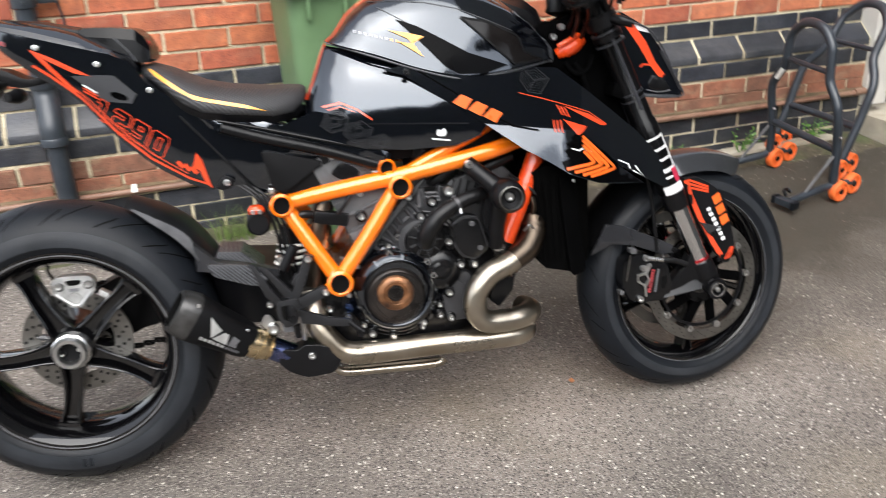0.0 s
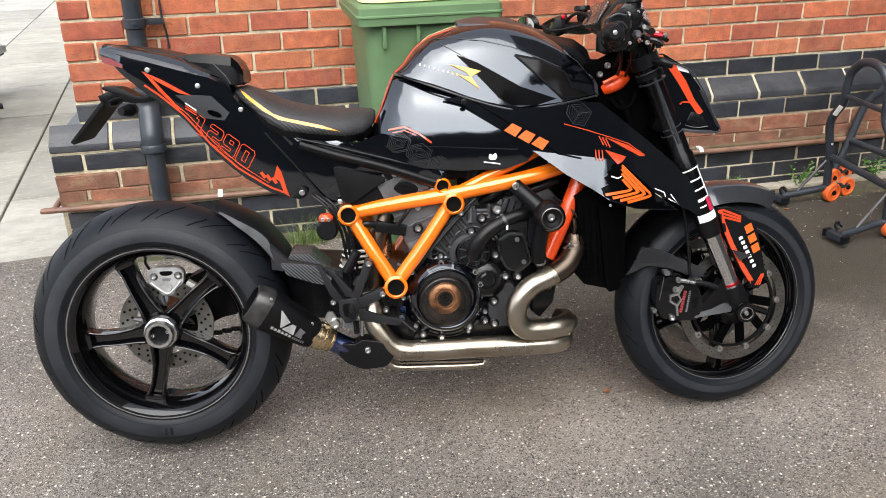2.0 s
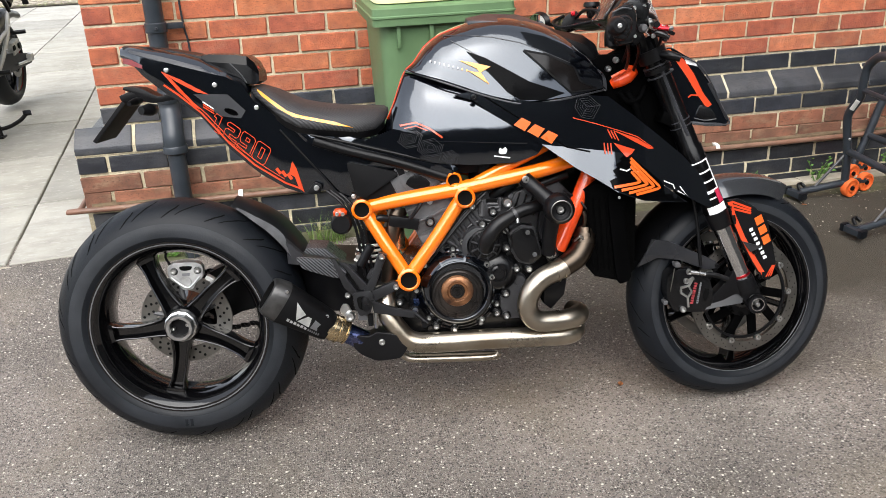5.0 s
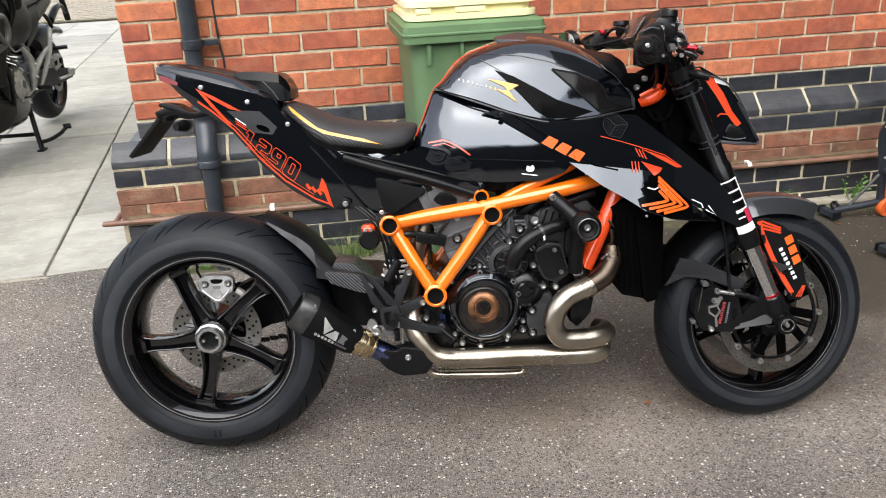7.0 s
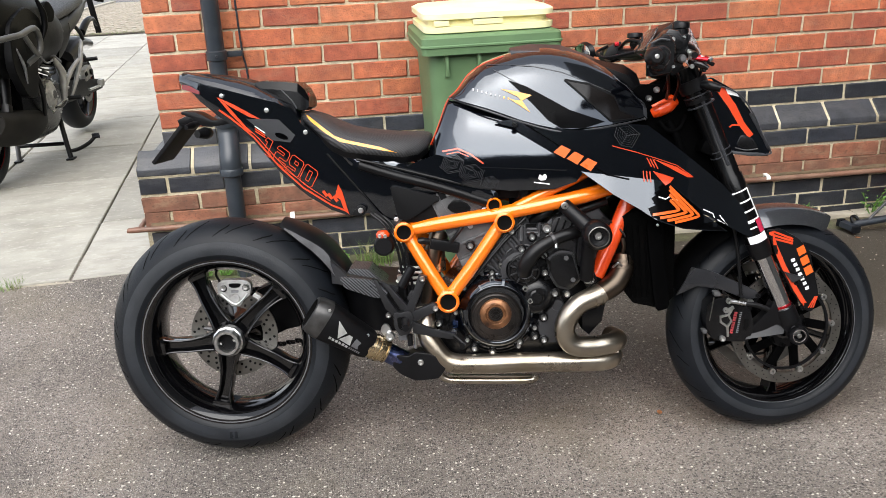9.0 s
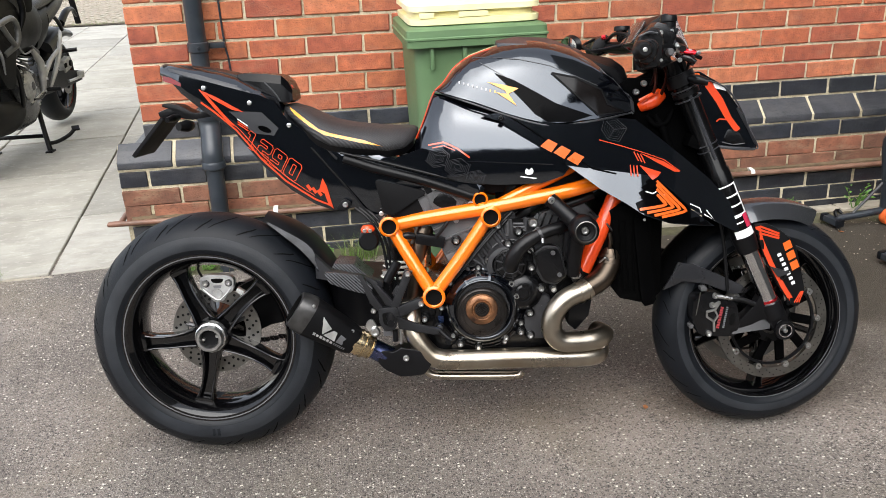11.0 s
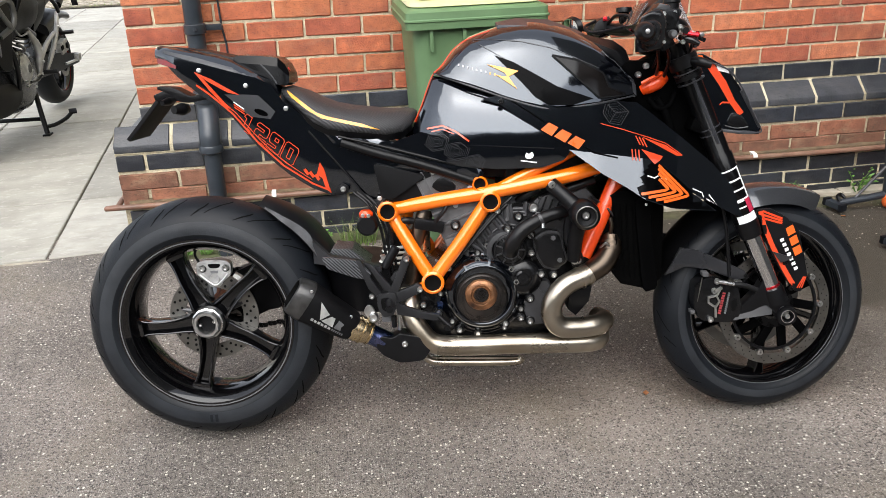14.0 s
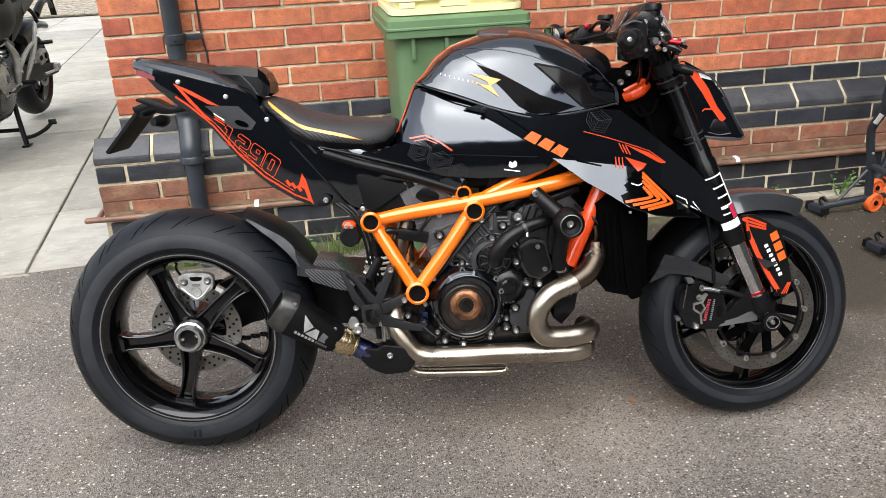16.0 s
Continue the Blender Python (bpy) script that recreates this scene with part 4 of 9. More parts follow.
# ---------- green bin ----------
def wheelie_bin():
    b = thing("wheelie_bin", pose(0.573, -0.36, rise(-0.36)), "green plastic wheelie bin with a yellow lid against the wall", "bin")
    def ring(hx, hy, z, r=0.05, n=4, cy=0.0):
        out = []
        for sx, sy in ((1, 1), (-1, 1), (-1, -1), (1, -1)):
            for k in range(n + 1):
                a = {(1, 1): 0, (-1, 1): 90, (-1, -1): 180, (1, -1): 270}[(sx, sy)] + 90 * k / n
                out.append((sx * (hx - r) + r * math.cos(radians(a)), cy + sy * (hy - r) + r * math.sin(radians(a)), z))
        return out
    def skin(rings, caps=(True, True)):
        bm = bmesh.new()
        vs = [[bm.verts.new(q) for q in rg] for rg in rings]
        k = len(vs[0])
        for a, c in zip(vs, vs[1:]):
            for j in range(k):
                bm.faces.new((a[j], a[(j + 1) % k], c[(j + 1) % k], c[j]))
        if caps[0]:
            bm.faces.new(vs[0])
        if caps[1]:
            bm.faces.new(vs[-1])
        return bm
    part("body", skin([ring(0.18, 0.19, 0.02), ring(0.185, 0.20, 0.05), ring(0.212, 0.238, 0.92)]), GREENBIN, b)
    part("rim", skin([ring(0.212, 0.238, 0.914, 0.03), ring(0.237, 0.268, 0.912, 0.022), ring(0.238, 0.269, 0.934, 0.022), ring(0.242, 0.273, 0.937, 0.022), ring(0.242, 0.273, 0.942, 0.022), ring(0.238, 0.269, 0.945, 0.022), ring(0.237, 0.268, 0.966, 0.022), ring(0.230, 0.260, 0.972, 0.025), ring(0.216, 0.240, 0.977, 0.05), ring(0.20, 0.22, 0.977, 0.05)]), GREENBIN, b)
    # black ring added under the lid to paint the shade of the gap
    part("lid_shadow_gap", skin([ring(0.212, 0.232, 0.975, 0.05), ring(0.212, 0.232, 0.981, 0.05)]), MATT, b)
    for x in (-0.16, -0.05, 0.10, 0.19):
        part("gusset", prism([(x, 0.915), (x + 0.012, 0.915), (x + 0.012, 0.84), (x, 0.84)], -0.258, -0.225, 0.002), GREENBIN, b)
    lid = part("lid", skin([ring(0.216, 0.236, 0.978, 0.06), ring(0.222, 0.243, 0.981, 0.06), ring(0.223, 0.244, 1.000, 0.06), ring(0.206, 0.226, 1.002, 0.06), ring(0.205, 0.225, 1.022, 0.06), ring(0.224, 0.246, 1.024, 0.06), ring(0.224, 0.246, 1.042, 0.06), ring(0.205, 0.225, 1.052, 0.06), ring(0.10, 0.11, 1.062, 0.05)]), YELLOWLID, b, "yellow lid with its glare painted near-white")
    part("lid_rib", box((-0.010, -0.228, 1.012), (0.10, 0.030, 0.018), 0.003), YELLOWLID, lid)
    part("lid_rib", box((-0.165, -0.228, 1.012), (0.05, 0.030, 0.018), 0.003), YELLOWLID, lid)
    part("hinge", rod((-0.15, 0.225, 1.0), (0.15, 0.225, 1.0), 0.012), GREENBIN, b)
    for x in (-0.21, 0.21):
        w = part("wheel", lathe([(0.02, -0.025), (0.095, -0.025), (0.1, -0.015), (0.1, 0.015), (0.095, 0.025), (0.02, 0.025)], (x, 0.20, 0.10), "X", 28, closed=True), RUBBER, b)
    part("axle", rod((-0.21, 0.20, 0.10), (0.21, 0.20, 0.10), 0.01), ALU, b)


wheelie_bin()


# ---------- paddock stands ----------
def caster(parent, p, axis_y):
    bm = lathe([(0.011, -0.013), (0.018, -0.016), (0.019, -0.011), (0.031, -0.011), (0.033, -0.016), (0.040, -0.015), (0.042, -0.010), (0.042, 0.010), (0.040, 0.015), (0.033, 0.016), (0.031, 0.011), (0.019, 0.011), (0.018, 0.016), (0.011, 0.013)], (0, 0, 0), "Y", 28, closed=True)
    w = part("wheel", bm, WHEELO, parent, "orange plastic wheel")
    w.matrix_basis = pose(*p, 0, 0, axis_y)
    h = part("hub", rod((0, -0.018, 0), (0, 0.018, 0), 0.010), SATIN, w)
    for k in range(5):
        a = 2 * math.pi * k / 5
        part("rib", box((0.025 * math.cos(a), 0, 0.025 * math.sin(a)), (0.016, 0.02, 0.005), 0, (0, -math.degrees(a), 0)), WHEELO, w)


def paddock_stand(m, label, lean=0.0, arms=True, sticker_on=True):
    """A tubular stand: a hoop handle, two upright legs that end in wheels, a cross bar and two lifting arms on the floor."""
    s = thing("paddock_stand", m, label, "bike stand", "paddock stands by the wall")
    hw = 0.19
    half = [(-0.04, hw, 0.07), (-0.055, hw, 0.20), (-0.085, hw, 0.35), (-0.09, hw * 0.90, 0.405), (-0.095, hw * 0.66, 0.47), (-0.10, hw * 0.62, 0.55), (-0.10, hw * 0.56, 0.60), (-0.10, hw * 0.30, 0.648), (-0.10, 0, 0.66)]
    half = [(x + lean * z, y, z * 1.0) for x, y, z in half]
    part("hoop", tube(half + [(x, -y, z) for x, y, z in half[-2::-1]], 0.0175, 14, 6), STAND, s)
    part("cross_bar", rod((-0.055 + lean * 0.21, hw, 0.21), (-0.055 + lean * 0.21, -hw, 0.21), 0.015), STAND, s)
    part("upper_bar", rod((-0.098 + lean * 0.5, hw * 0.66, 0.50), (-0.098 + lean * 0.5, -hw * 0.66, 0.50), 0.010), STAND, s)
    for sy in (1, -1):
        foot = part("foot_bar", rod((-0.045, sy * hw, 0.06), (0.09, sy * hw + 0.03, 0.05), 0.014), STAND, s)
        for cx, cy in ((-0.018, -0.012), (0.085, 0.032)):
            caster(s, (cx, sy * hw + cy, 0.042), 12)
        if arms:
            arm = part("arm", tube([(-0.03, sy * hw, 0.085), (-0.050, sy * hw, 0.064), (-0.10, sy * hw, 0.056), (-0.25, sy * (hw + 0.015), 0.034)], 0.0155, 12), STAND, s)
            part("brace", rod((-0.055, sy * hw, 0.205), (-0.180, sy * (hw + 0.008), 0.052), 0.006), CYL, arm, "bare metal brace")
            part("pickup", box((-0.266, sy * (hw + 0.010), 0.032), (0.034, 0.070, 0.026), 0.005, (0, 0, 14)), STAND, arm)
            part("rubber_pad", box((-0.257, sy * (hw + 0.010) - 0.042, 0.032), (0.036, 0.018, 0.032), 0.006, (0, 0, 14)), RUBBER, arm)
            part("rubber_pad", box((-0.276, sy * (hw + 0.010) + 0.042, 0.032), (0.036, 0.018, 0.032), 0.006, (0, 0, 14)), RUBBER, arm)
            part("lock_knob", tube([(-0.250, sy * hw + 0.004, 0.048), (-0.252, sy * hw + 0.020, 0.064), (-0.232, sy * hw + 0.030, 0.066), (-0.222, sy * hw + 0.014, 0.056)], 0.0075, 8), SATIN, arm)
        bolts("bolt", s, [(-0.07, -sy * hw - 0.016, 0.27)], 0.006, 0.006)
    if sticker_on:
        # wrapped round the bend of the leg
        p0, p1 = Vector((-0.0905, hw * 0.86, 0.415)), Vector((-0.0945, hw * 0.68, 0.464))
        ax = (p1 - p0).normalized()
        out = Vector((-0.62, -0.78, 0.1))
        out = (out - ax * out.dot(ax)).normalized()
        side = ax.cross(out)
        bm = bmesh.new()
        rows = []
        for k in range(7):
            a = radians(-28 + 56 * k / 6)
            d = (out * math.cos(a) + side * math.sin(a))
            rows.append([bm.verts.new(q + d * r) for q, r in ((p0, 0.0165), (p0, 0.0200), (p1, 0.0200), (p1, 0.0165))])
        for u, v in zip(rows, rows[1:]):
            for j in range(4):
                bm.faces.new((u[j], u[(j + 1) % 4], v[(j + 1) % 4], v[j]))
        bm.faces.new(rows[0])
        bm.faces.new(rows[-1][::-1])
        part("sticker", bm, WHITE, s, "white sticker")
    return s


paddock_stand(pose(2.440, -0.465, 0.034, 3.6, 0, 0), "dark grey tubular paddock stand with orange wheels")
paddock_stand(pose(2.575, -0.30, 0.044, 2.0, 0, 4), "second grey paddock stand leaning towards the wall", 0.50, False, False)


# ---------- the motorcycle ----------
# its own axes: x forward, y to its left, z up; it leans on its side stand, toward the wall
YAW, LEANS = -7.8, 9.0
_b = pose(-0.280, -1.274, 0.326, 0, 0, YAW) @ pose(0, 0, 0, -LEANS, 0, 0)
BIKE = _b @ pose(0, 0, -0.326)
bike = thing("motorcycle", BIKE, "gloss black motorcycle with orange frame leaning on its side stand", "motorcycle")
RC = Vector((0.0, 0.0, 0.326))      # rear wheel centre
FC = Vector((1.464, 0.0, 0.300))    # front wheel centre


def tyre_profile(R, half, bead):
    """Crown, shoulder and side wall of a tyre as (radius, across)."""
    crown = [(0.0, 0.0), (0.28, 0.035), (0.5, 0.12), (0.7, 0.26), (0.84, 0.42), (0.93, 0.57), (0.97, 0.68)]
    right = [(R - d * half, -f * half) for f, d in crown]
    wall = right[-1][0] - bead
    right += [(bead + wall * 0.72, -half * 1.0), (bead + wall * 0.35, -half * 0.985), (bead + wall * 0.10, -half * 0.94), (bead, -half * 0.90), (bead - 0.006, -half * 0.88)]
    left = [(r, -y) for r, y in right]
    return left[::-1] + right[1:]


def groove_strip(centre, R, prof, a0, a1, f0, f1, w):
    """A dark strip laid on the tread as a short sipe, between two angles and two places across the width."""
    bm = bmesh.new()
    def spot(a, f):
        side = 1 if f > 0 else -1
        f = abs(f)
        for (r1, y1), (r2, y2) in zip(prof, prof[1:]):
            if min(y1, y2) <= -side * f * 1.0 <= max(y1, y2) and r1 > R - 0.075 and r2 > R - 0.075:
                t = (-side * f - y1) / (y2 - y1) if abs(y2 - y1) > 1e-9 else 0
                r = r1 + (r2 - r1) * t
                return Vector(centre) + Vector((math.cos(a) * (r + 0.0008), -side * f, math.sin(a) * (r + 0.0008)))
        return None
    prev = None
    for k in range(9):
        t = k / 8
        a = a0 + (a1 - a0) * t
        f = f0 + (f1 - f0) * t ** 0.7
        ww = w * (0.35 + 0.65 * math.sin(math.pi * min(1, 0.15 + t * 0.8)))
        p, q = spot(a - ww / R / 2, f), spot(a + ww / R / 2, f)
        if p is None or q is None:
            prev = None
            continue
        cur = (bm.verts.new(p), bm.verts.new(q))
        if prev:
            bm.faces.new((prev[0], prev[1], cur[1], cur[0]))
        prev = cur
    return bm


def spoke_mesh(r0, r1, y0, y1, w0, w1, h0, h1, bow=0.0):
    """A cast spoke along +x with a hollowed outer face: broad at the hub, slim in the middle, flared at the rim; it bows sideways."""
    st = []
    for k in range(11):
        t = k / 10
        w = w1 * 0.86 + (w0 - w1 * 0.86) * max(0.0, 1 - t / 0.42) ** 1.6
        if t > 0.72:
            w += w1 * 0.55 * ((t - 0.72) / 0.28) ** 2
        h = h0 + (h1 - h0) * t
        y = y0 + (y1 - y0) * t
        c = bow * math.sin(math.pi * t)
        st.append((r0 + (r1 - r0) * t, [(y + h, c - w * 0.40), (y + h * 0.2, c - w / 2), (y - h * 0.10, c - w * 0.46), (y - h * 0.12, c - w * 0.34), (y + h * 0.30, c - w * 0.20), (y + h * 0.30, c + w * 0.20), (y - h * 0.12, c + w * 0.34), (y - h * 0.10, c + w * 0.46), (y + h * 0.2, c + w / 2), (y + h, c + w * 0.40)]))
    bm = bmesh.new()
    rings = [[bm.verts.new((x, y, z)) for y, z in sec] for x, sec in st]
    for a, b in zip(rings, rings[1:]):
        for j in range(10):
            bm.faces.new((a[j], a[(j + 1) % 10], b[(j + 1) % 10], b[j]))
    bm.faces.new(rings[0])
    bm.faces.new(rings[-1])
    return bm


def rim_mesh(R, half, centre):
    d = half
    prof = [(R - 0.010, -d), (R + 0.002, -d - 0.001), (R + 0.003, -d + 0.006), (R - 0.016, -d + 0.018), (R - 0.026, -d + 0.045), (R - 0.026, d - 0.045), (R - 0.016, d - 0.018), (R + 0.003, d - 0.006), (R + 0.002, d + 0.001), (R - 0.010, d), (R - 0.024, d - 0.016), (R - 0.035, d - 0.045), (R - 0.035, -d + 0.045), (R - 0.024, -d + 0.017), (R - 0.020, -d + 0.010)]
    return lathe(prof, centre, "Y", 72, closed=True)


def disc_mesh(r0, r1, y, t, centre, holes=0):
    bm = lathe([(r0, y - t / 2), (r1, y - t / 2), (r1, y + t / 2), (r0, y + t / 2)], centre, "Y", 72, closed=True)
    return bm


def dots(centre, y, rows, count, r, side=-1):
    """Drilled holes as flat dots on a disc's face, their shade painted dark."""
    bm = bmesh.new()
    for i, rad in enumerate(rows):
        for k in range(count):
            a = 2 * math.pi * (k + 0.33 * i) / count
            c = Vector(centre) + Vector((rad * math.cos(a), y, rad * math.sin(a)))
            bm.faces.new([bm.verts.new(c + Vector((r * math.cos(b), 0, r * math.sin(b)))) for b in (2 * math.pi * j / 8 for j in range(8))])
    return bm


def wall_band(prof, centre, r0, r1):
    """The paler wall of a tyre, a shade proud of it, on the near side."""
    pts = sorted({(r, y) for r, y in prof if y < 0 and r0 <= r <= r1 and y < -0.6 * max(abs(q) for _, q in prof)})
    return lathe([(r, y - 0.0012) for r, y in pts], centre, "Y", 96)


# --- rear wheel
RW = Vector((0.0, -0.030, 0.326))     # middle of the rear tyre, outboard of the frame's centre line
rw = part("rear_wheel", rim_mesh(0.224, 0.080, RW), RIMBLACK, bike, "gloss black five-spoke rear wheel")
rprof = tyre_profile(0.322, 0.088, 0.226)
part("tyre", lathe(rprof, RW, "Y", 96), RUBBER, rw, "wide black rear tyre with curved sipes")
part("sidewall", wall_band(rprof, RW, 0.236, 0.273), SIDEWALL, rw, "dull grey-black tyre wall")
for k in range(5):
    a = 113 + 72 * k
    sp = part("spoke", spoke_mesh(0.030, 0.196, -0.074, -0.062, 0.066, 0.044, 0.05, 0.035, 0.006), RIMBLACK, rw)
    sp.matrix_basis = Matrix.Translation(RC) @ pose(0, 0, 0, 0, -a, 0)
    for sgn in (1, -1):
        part("spoke_ridge", tube([(0.046, -0.0790, sgn * 0.0225), (0.075, -0.0765, 0.0028 + sgn * 0.0180), (0.12, -0.0725, 0.0055 + sgn * 0.0155), (0.160, -0.0690, 0.003 + sgn * 0.0160), (0.192, -0.0665, sgn * 0.0220)], 0.0022, 6), RIMBLACK, sp)
    part("spoke_tip", prism([(0.180, -0.021), (0.197, -0.026), (0.197, 0.026), (0.180, 0.021)], -0.070, -0.058, 0.002), RIMBLACK, sp)
part("hub", lathe([(0.0, -0.08), (0.043, -0.08), (0.047, -0.072), (0.047, 0.03), (0.058, 0.05), (0.058, 0.10), (0.0, 0.10)], RC, "Y", 40), RIMBLACK, rw)
part("axle_nut", lathe([(0.026, -0.112), (0.033, -0.112), (0.037, -0.106), (0.037, -0.098), (0.041, -0.096), (0.041, -0.080), (0.024, -0.080), (0.024, -0.108)], RC, "Y", 12, closed=True), ALU, rw, "silver castellated axle nut", 20)
part("axle_core", lathe([(0.0, -0.092), (0.024, -0.092), (0.024, -0.08)], RC, "Y", 30), MATT, rw)
bolts("axle_pin", rw, [RC + Vector((0.018, -0.092, 0.004)), RC + Vector((-0.018, -0.092, -0.004))], 0.005, 0.008)
for k in range(34):
    a0 = 2 * math.pi * k / 34
    for sgn in (1, -1):
        off = 0 if sgn > 0 else math.pi / 34
        g = groove_strip(RW, 0.322, rprof, a0 + off, a0 + off + (0.20 if k % 2 else 0.13), sgn * (0.022 if k % 2 else 0.045), sgn * (0.069 if k % 2 else 0.074), 0.0062)
        if len(g.faces):
            part("tread_sipe", g, GROOVE, rw)
        else:
            g.free()
# a raised maker's mark on the tyre's wall, as plain bars
for a in (268, 271):
    bm = box((0, 0, 0), (0.008, 0.0016, 0.020), 0.0005)
    o = part("sidewall_mark", bm, RUBBER, rw)
    o.matrix_basis = Matrix.Translation(RW) @ pose(0, 0, 0, 0, 90 - a, 0) @ pose(0, -0.0885, 0.254)
part("brake_disc", disc_mesh(0.078, 0.118, -0.026, 0.005, RC), DISC, rw, "drilled rear brake disc")
tagged(part("disc_drilling", dots(RC, -0.0290, (0.087, 0.098, 0.109), 22, 0.0038), MATT, rw), kind="stuff")
for k in range(5):
    a = 2 * math.pi * k / 5 + 0.4
    part("disc_arm", rod(RC + Vector((0.05 * math.cos(a), -0.022, 0.05 * math.sin(a))), RC + Vector((0.085 * math.cos(a), -0.022, 0.085 * math.sin(a))), 0.008, 8), CYL, rw)
part("sprocket", lathe([(0.05, 0.112), (0.094, 0.112), (0.094, 0.118), (0.05, 0.118)], RC, "Y", 42, closed=True), SATIN, rw)
# pale ring: the sky's line on the rim lip, put into the colour
part("rim_line", lathe([(0.2185, -0.0818), (0.2215, -0.0822)], RW, "Y", 72), DECALG, rw, "thin pale line painted for the glint round the rim")

# --- swingarm, chain, rear brake
arm = part("swingarm", loft([(-0.07, [(0.085, 0.29), (0.085, 0.36), (0.135, 0.36), (0.135, 0.29)]), (0.0, [(0.075, 0.25), (0.075, 0.40), (0.14, 0.40), (0.14, 0.25)]), (0.12, [(0.09, 0.30), (0.09, 0.45), (0.14, 0.45), (0.14, 0.30)]), (0.26, [(0.07, 0.33), (0.07, 0.48), (0.13, 0.48), (0.13, 0.33)]), (0.34, [(-0.05, 0.33), (-0.05, 0.47), (0.13, 0.47), (0.13, 0.33)]), (0.46, [(-0.10, 0.34), (-0.10, 0.46), (0.12, 0.46), (0.12, 0.34)]), (0.55, [(-0.10, 0.37), (-0.10, 0.44), (0.11, 0.44), (0.11, 0.37)])], mirror=False), SATIN, bike, "black single-sided swingarm")
ch = bmesh.new()
for zz0, zz1, n in ((0.236, 0.325, 44), (0.418, 0.402, 44)):
    for k in range(n):
        t = k / n
        x = 0.0 + 0.56 * t
        join(ch, box((x, 0.105 + (0.004 if k % 2 else -0.004), zz0 + (zz1 - zz0) * t), (0.0145, 0.004, 0.013), 0.002, seg=1))
        join(ch, rod((x + 0.006, 0.095, zz0 + (zz1 - zz0) * t), (x + 0.006, 0.116, zz0 + (zz1 - zz0) * t), 0.004, 6))
tagged(part("chain", ch, SATIN, bike, "oily black drive chain"), kind="stuff")
cal = bmesh.new()
join(cal, prism(rounded([(-0.048, 0.452), (-0.030, 0.462), (0.030, 0.460), (0.044, 0.448), (0.040, 0.418), (0.022, 0.405), (0.010, 0.388), (-0.014, 0.388), (-0.026, 0.405), (-0.046, 0.420)], 3, 0.3), 0.022, 0.045, 0.004))
rcal = part("rear_caliper", cal, SILVER, bike, "bare silver rear brake caliper")
rcal.matrix_basis = pose(0.016, -0.060, 0.0185)
bolts("caliper_bolt", rcal, [(-0.032, 0.022, 0.440), (0.030, 0.022, 0.440)], 0.008, 0.008)
for x in (-0.031, 0.029):
    part("caliper_recess", lathe([(0.0, 0.0205), (0.0095, 0.0205), (0.0105, 0.024)], (x, 0, 0.4385), "Y", 20), CASTING, rcal)
part("caliper_ridge", tube([(-0.040, 0.0205, 0.424), (-0.018, 0.0195, 0.404), (0.0, 0.0195, 0.394), (0.018, 0.0195, 0.406), (0.034, 0.0205, 0.424)], 0.0025, 8), ALU, rcal)
part("caliper_slot", prism(rounded([(-0.018, 0.452), (0.018, 0.451), (0.012, 0.440), (-0.012, 0.440)], 2, 0.3), 0.0195, 0.023, 0.0), GROOVE, rcal)
part("caliper_mark", prism([(-0.012, 0.433), (0.010, 0.433), (0.008, 0.426), (-0.010, 0.426)], 0.0200, 0.0225, 0.0), EDGEGREY, rcal)
part("pad_plate", box((0.058, 0.046, 0.392), (0.05, 0.02, 0.035), 0.003, (0, 35, 0)), SILVER, rcal)
part("caliper_boss", lathe([(0, 0.018), (0.012, 0.018), (0.014, 0.024)], (-0.002, 0, 0.41), "Y", 20), SILVER, rcal)
part("bleed_hose", tube([(-0.040, 0.03, 0.452), (-0.046, 0.02, 0.485), (-0.010, 0.02, 0.512), (0.05, 0.03, 0.508), (0.058, 0.06, 0.47)], 0.0035, 8), HOSE, rcal)

# --- hugger and heel guard
bm = bmesh.new()
rows = []
for k in range(15):
    t = k / 14
    a = radians(63 - 39 * t)
    g = min(1, t / 0.55)
    half = [(0.088, 0.331 + 0.006 * t), (0.083 - 0.012 * g, 0.333 + 0.021 * g), (0.055, 0.345 + 0.018 * g), (0.028, 0.350 + 0.018 * g), (0, 0.352 + 0.018 * g)]
    if t < 0.3:
        half = [(y * (0.55 + 1.5 * t), r) for y, r in half]
    row = []
    for y, r in [(-y, r) for y, r in half] + half[-2::-1]:
        row.append(bm.verts.new((r * math.cos(a), y, 0.326 + r * math.sin(a))))
    rows.append(row)
for a, b in zip(rows, rows[1:]):
    for j in range(8):
        bm.faces.new((a[j], a[j + 1], b[j + 1], b[j]))
bmesh.ops.solidify(bm, geom=bm.faces[:], thickness=0.003)
# pale strip: the sky's sheen on the hugger's side facet, put into the colour
trim = bmesh.new()
strip = [[trim.verts.new(r[0].co.lerp(r[1].co, f) + Vector((0, -0.0016, 0.0008))) for f in (0.06, 0.5, 1.0 if k < 9 else 1.0 - 0.22 * (k - 8))] for k, r in enumerate(rows[1:13])]
for a, b in zip(strip, strip[1:]):
    for j in range(2):
        trim.faces.new((a[j], a[j + 1], b[j + 1], b[j]))
bmesh.ops.solidify(trim, geom=trim.faces[:], thickness=0.0012)
hugger = part("rear_hugger", bm, GREYPAINT, bike, "dark satin mudguard over the rear tyre", 24)
part("hugger_edge", trim, EDGEGREY, hugger, "pale grey edge strip, a painted sky sheen")
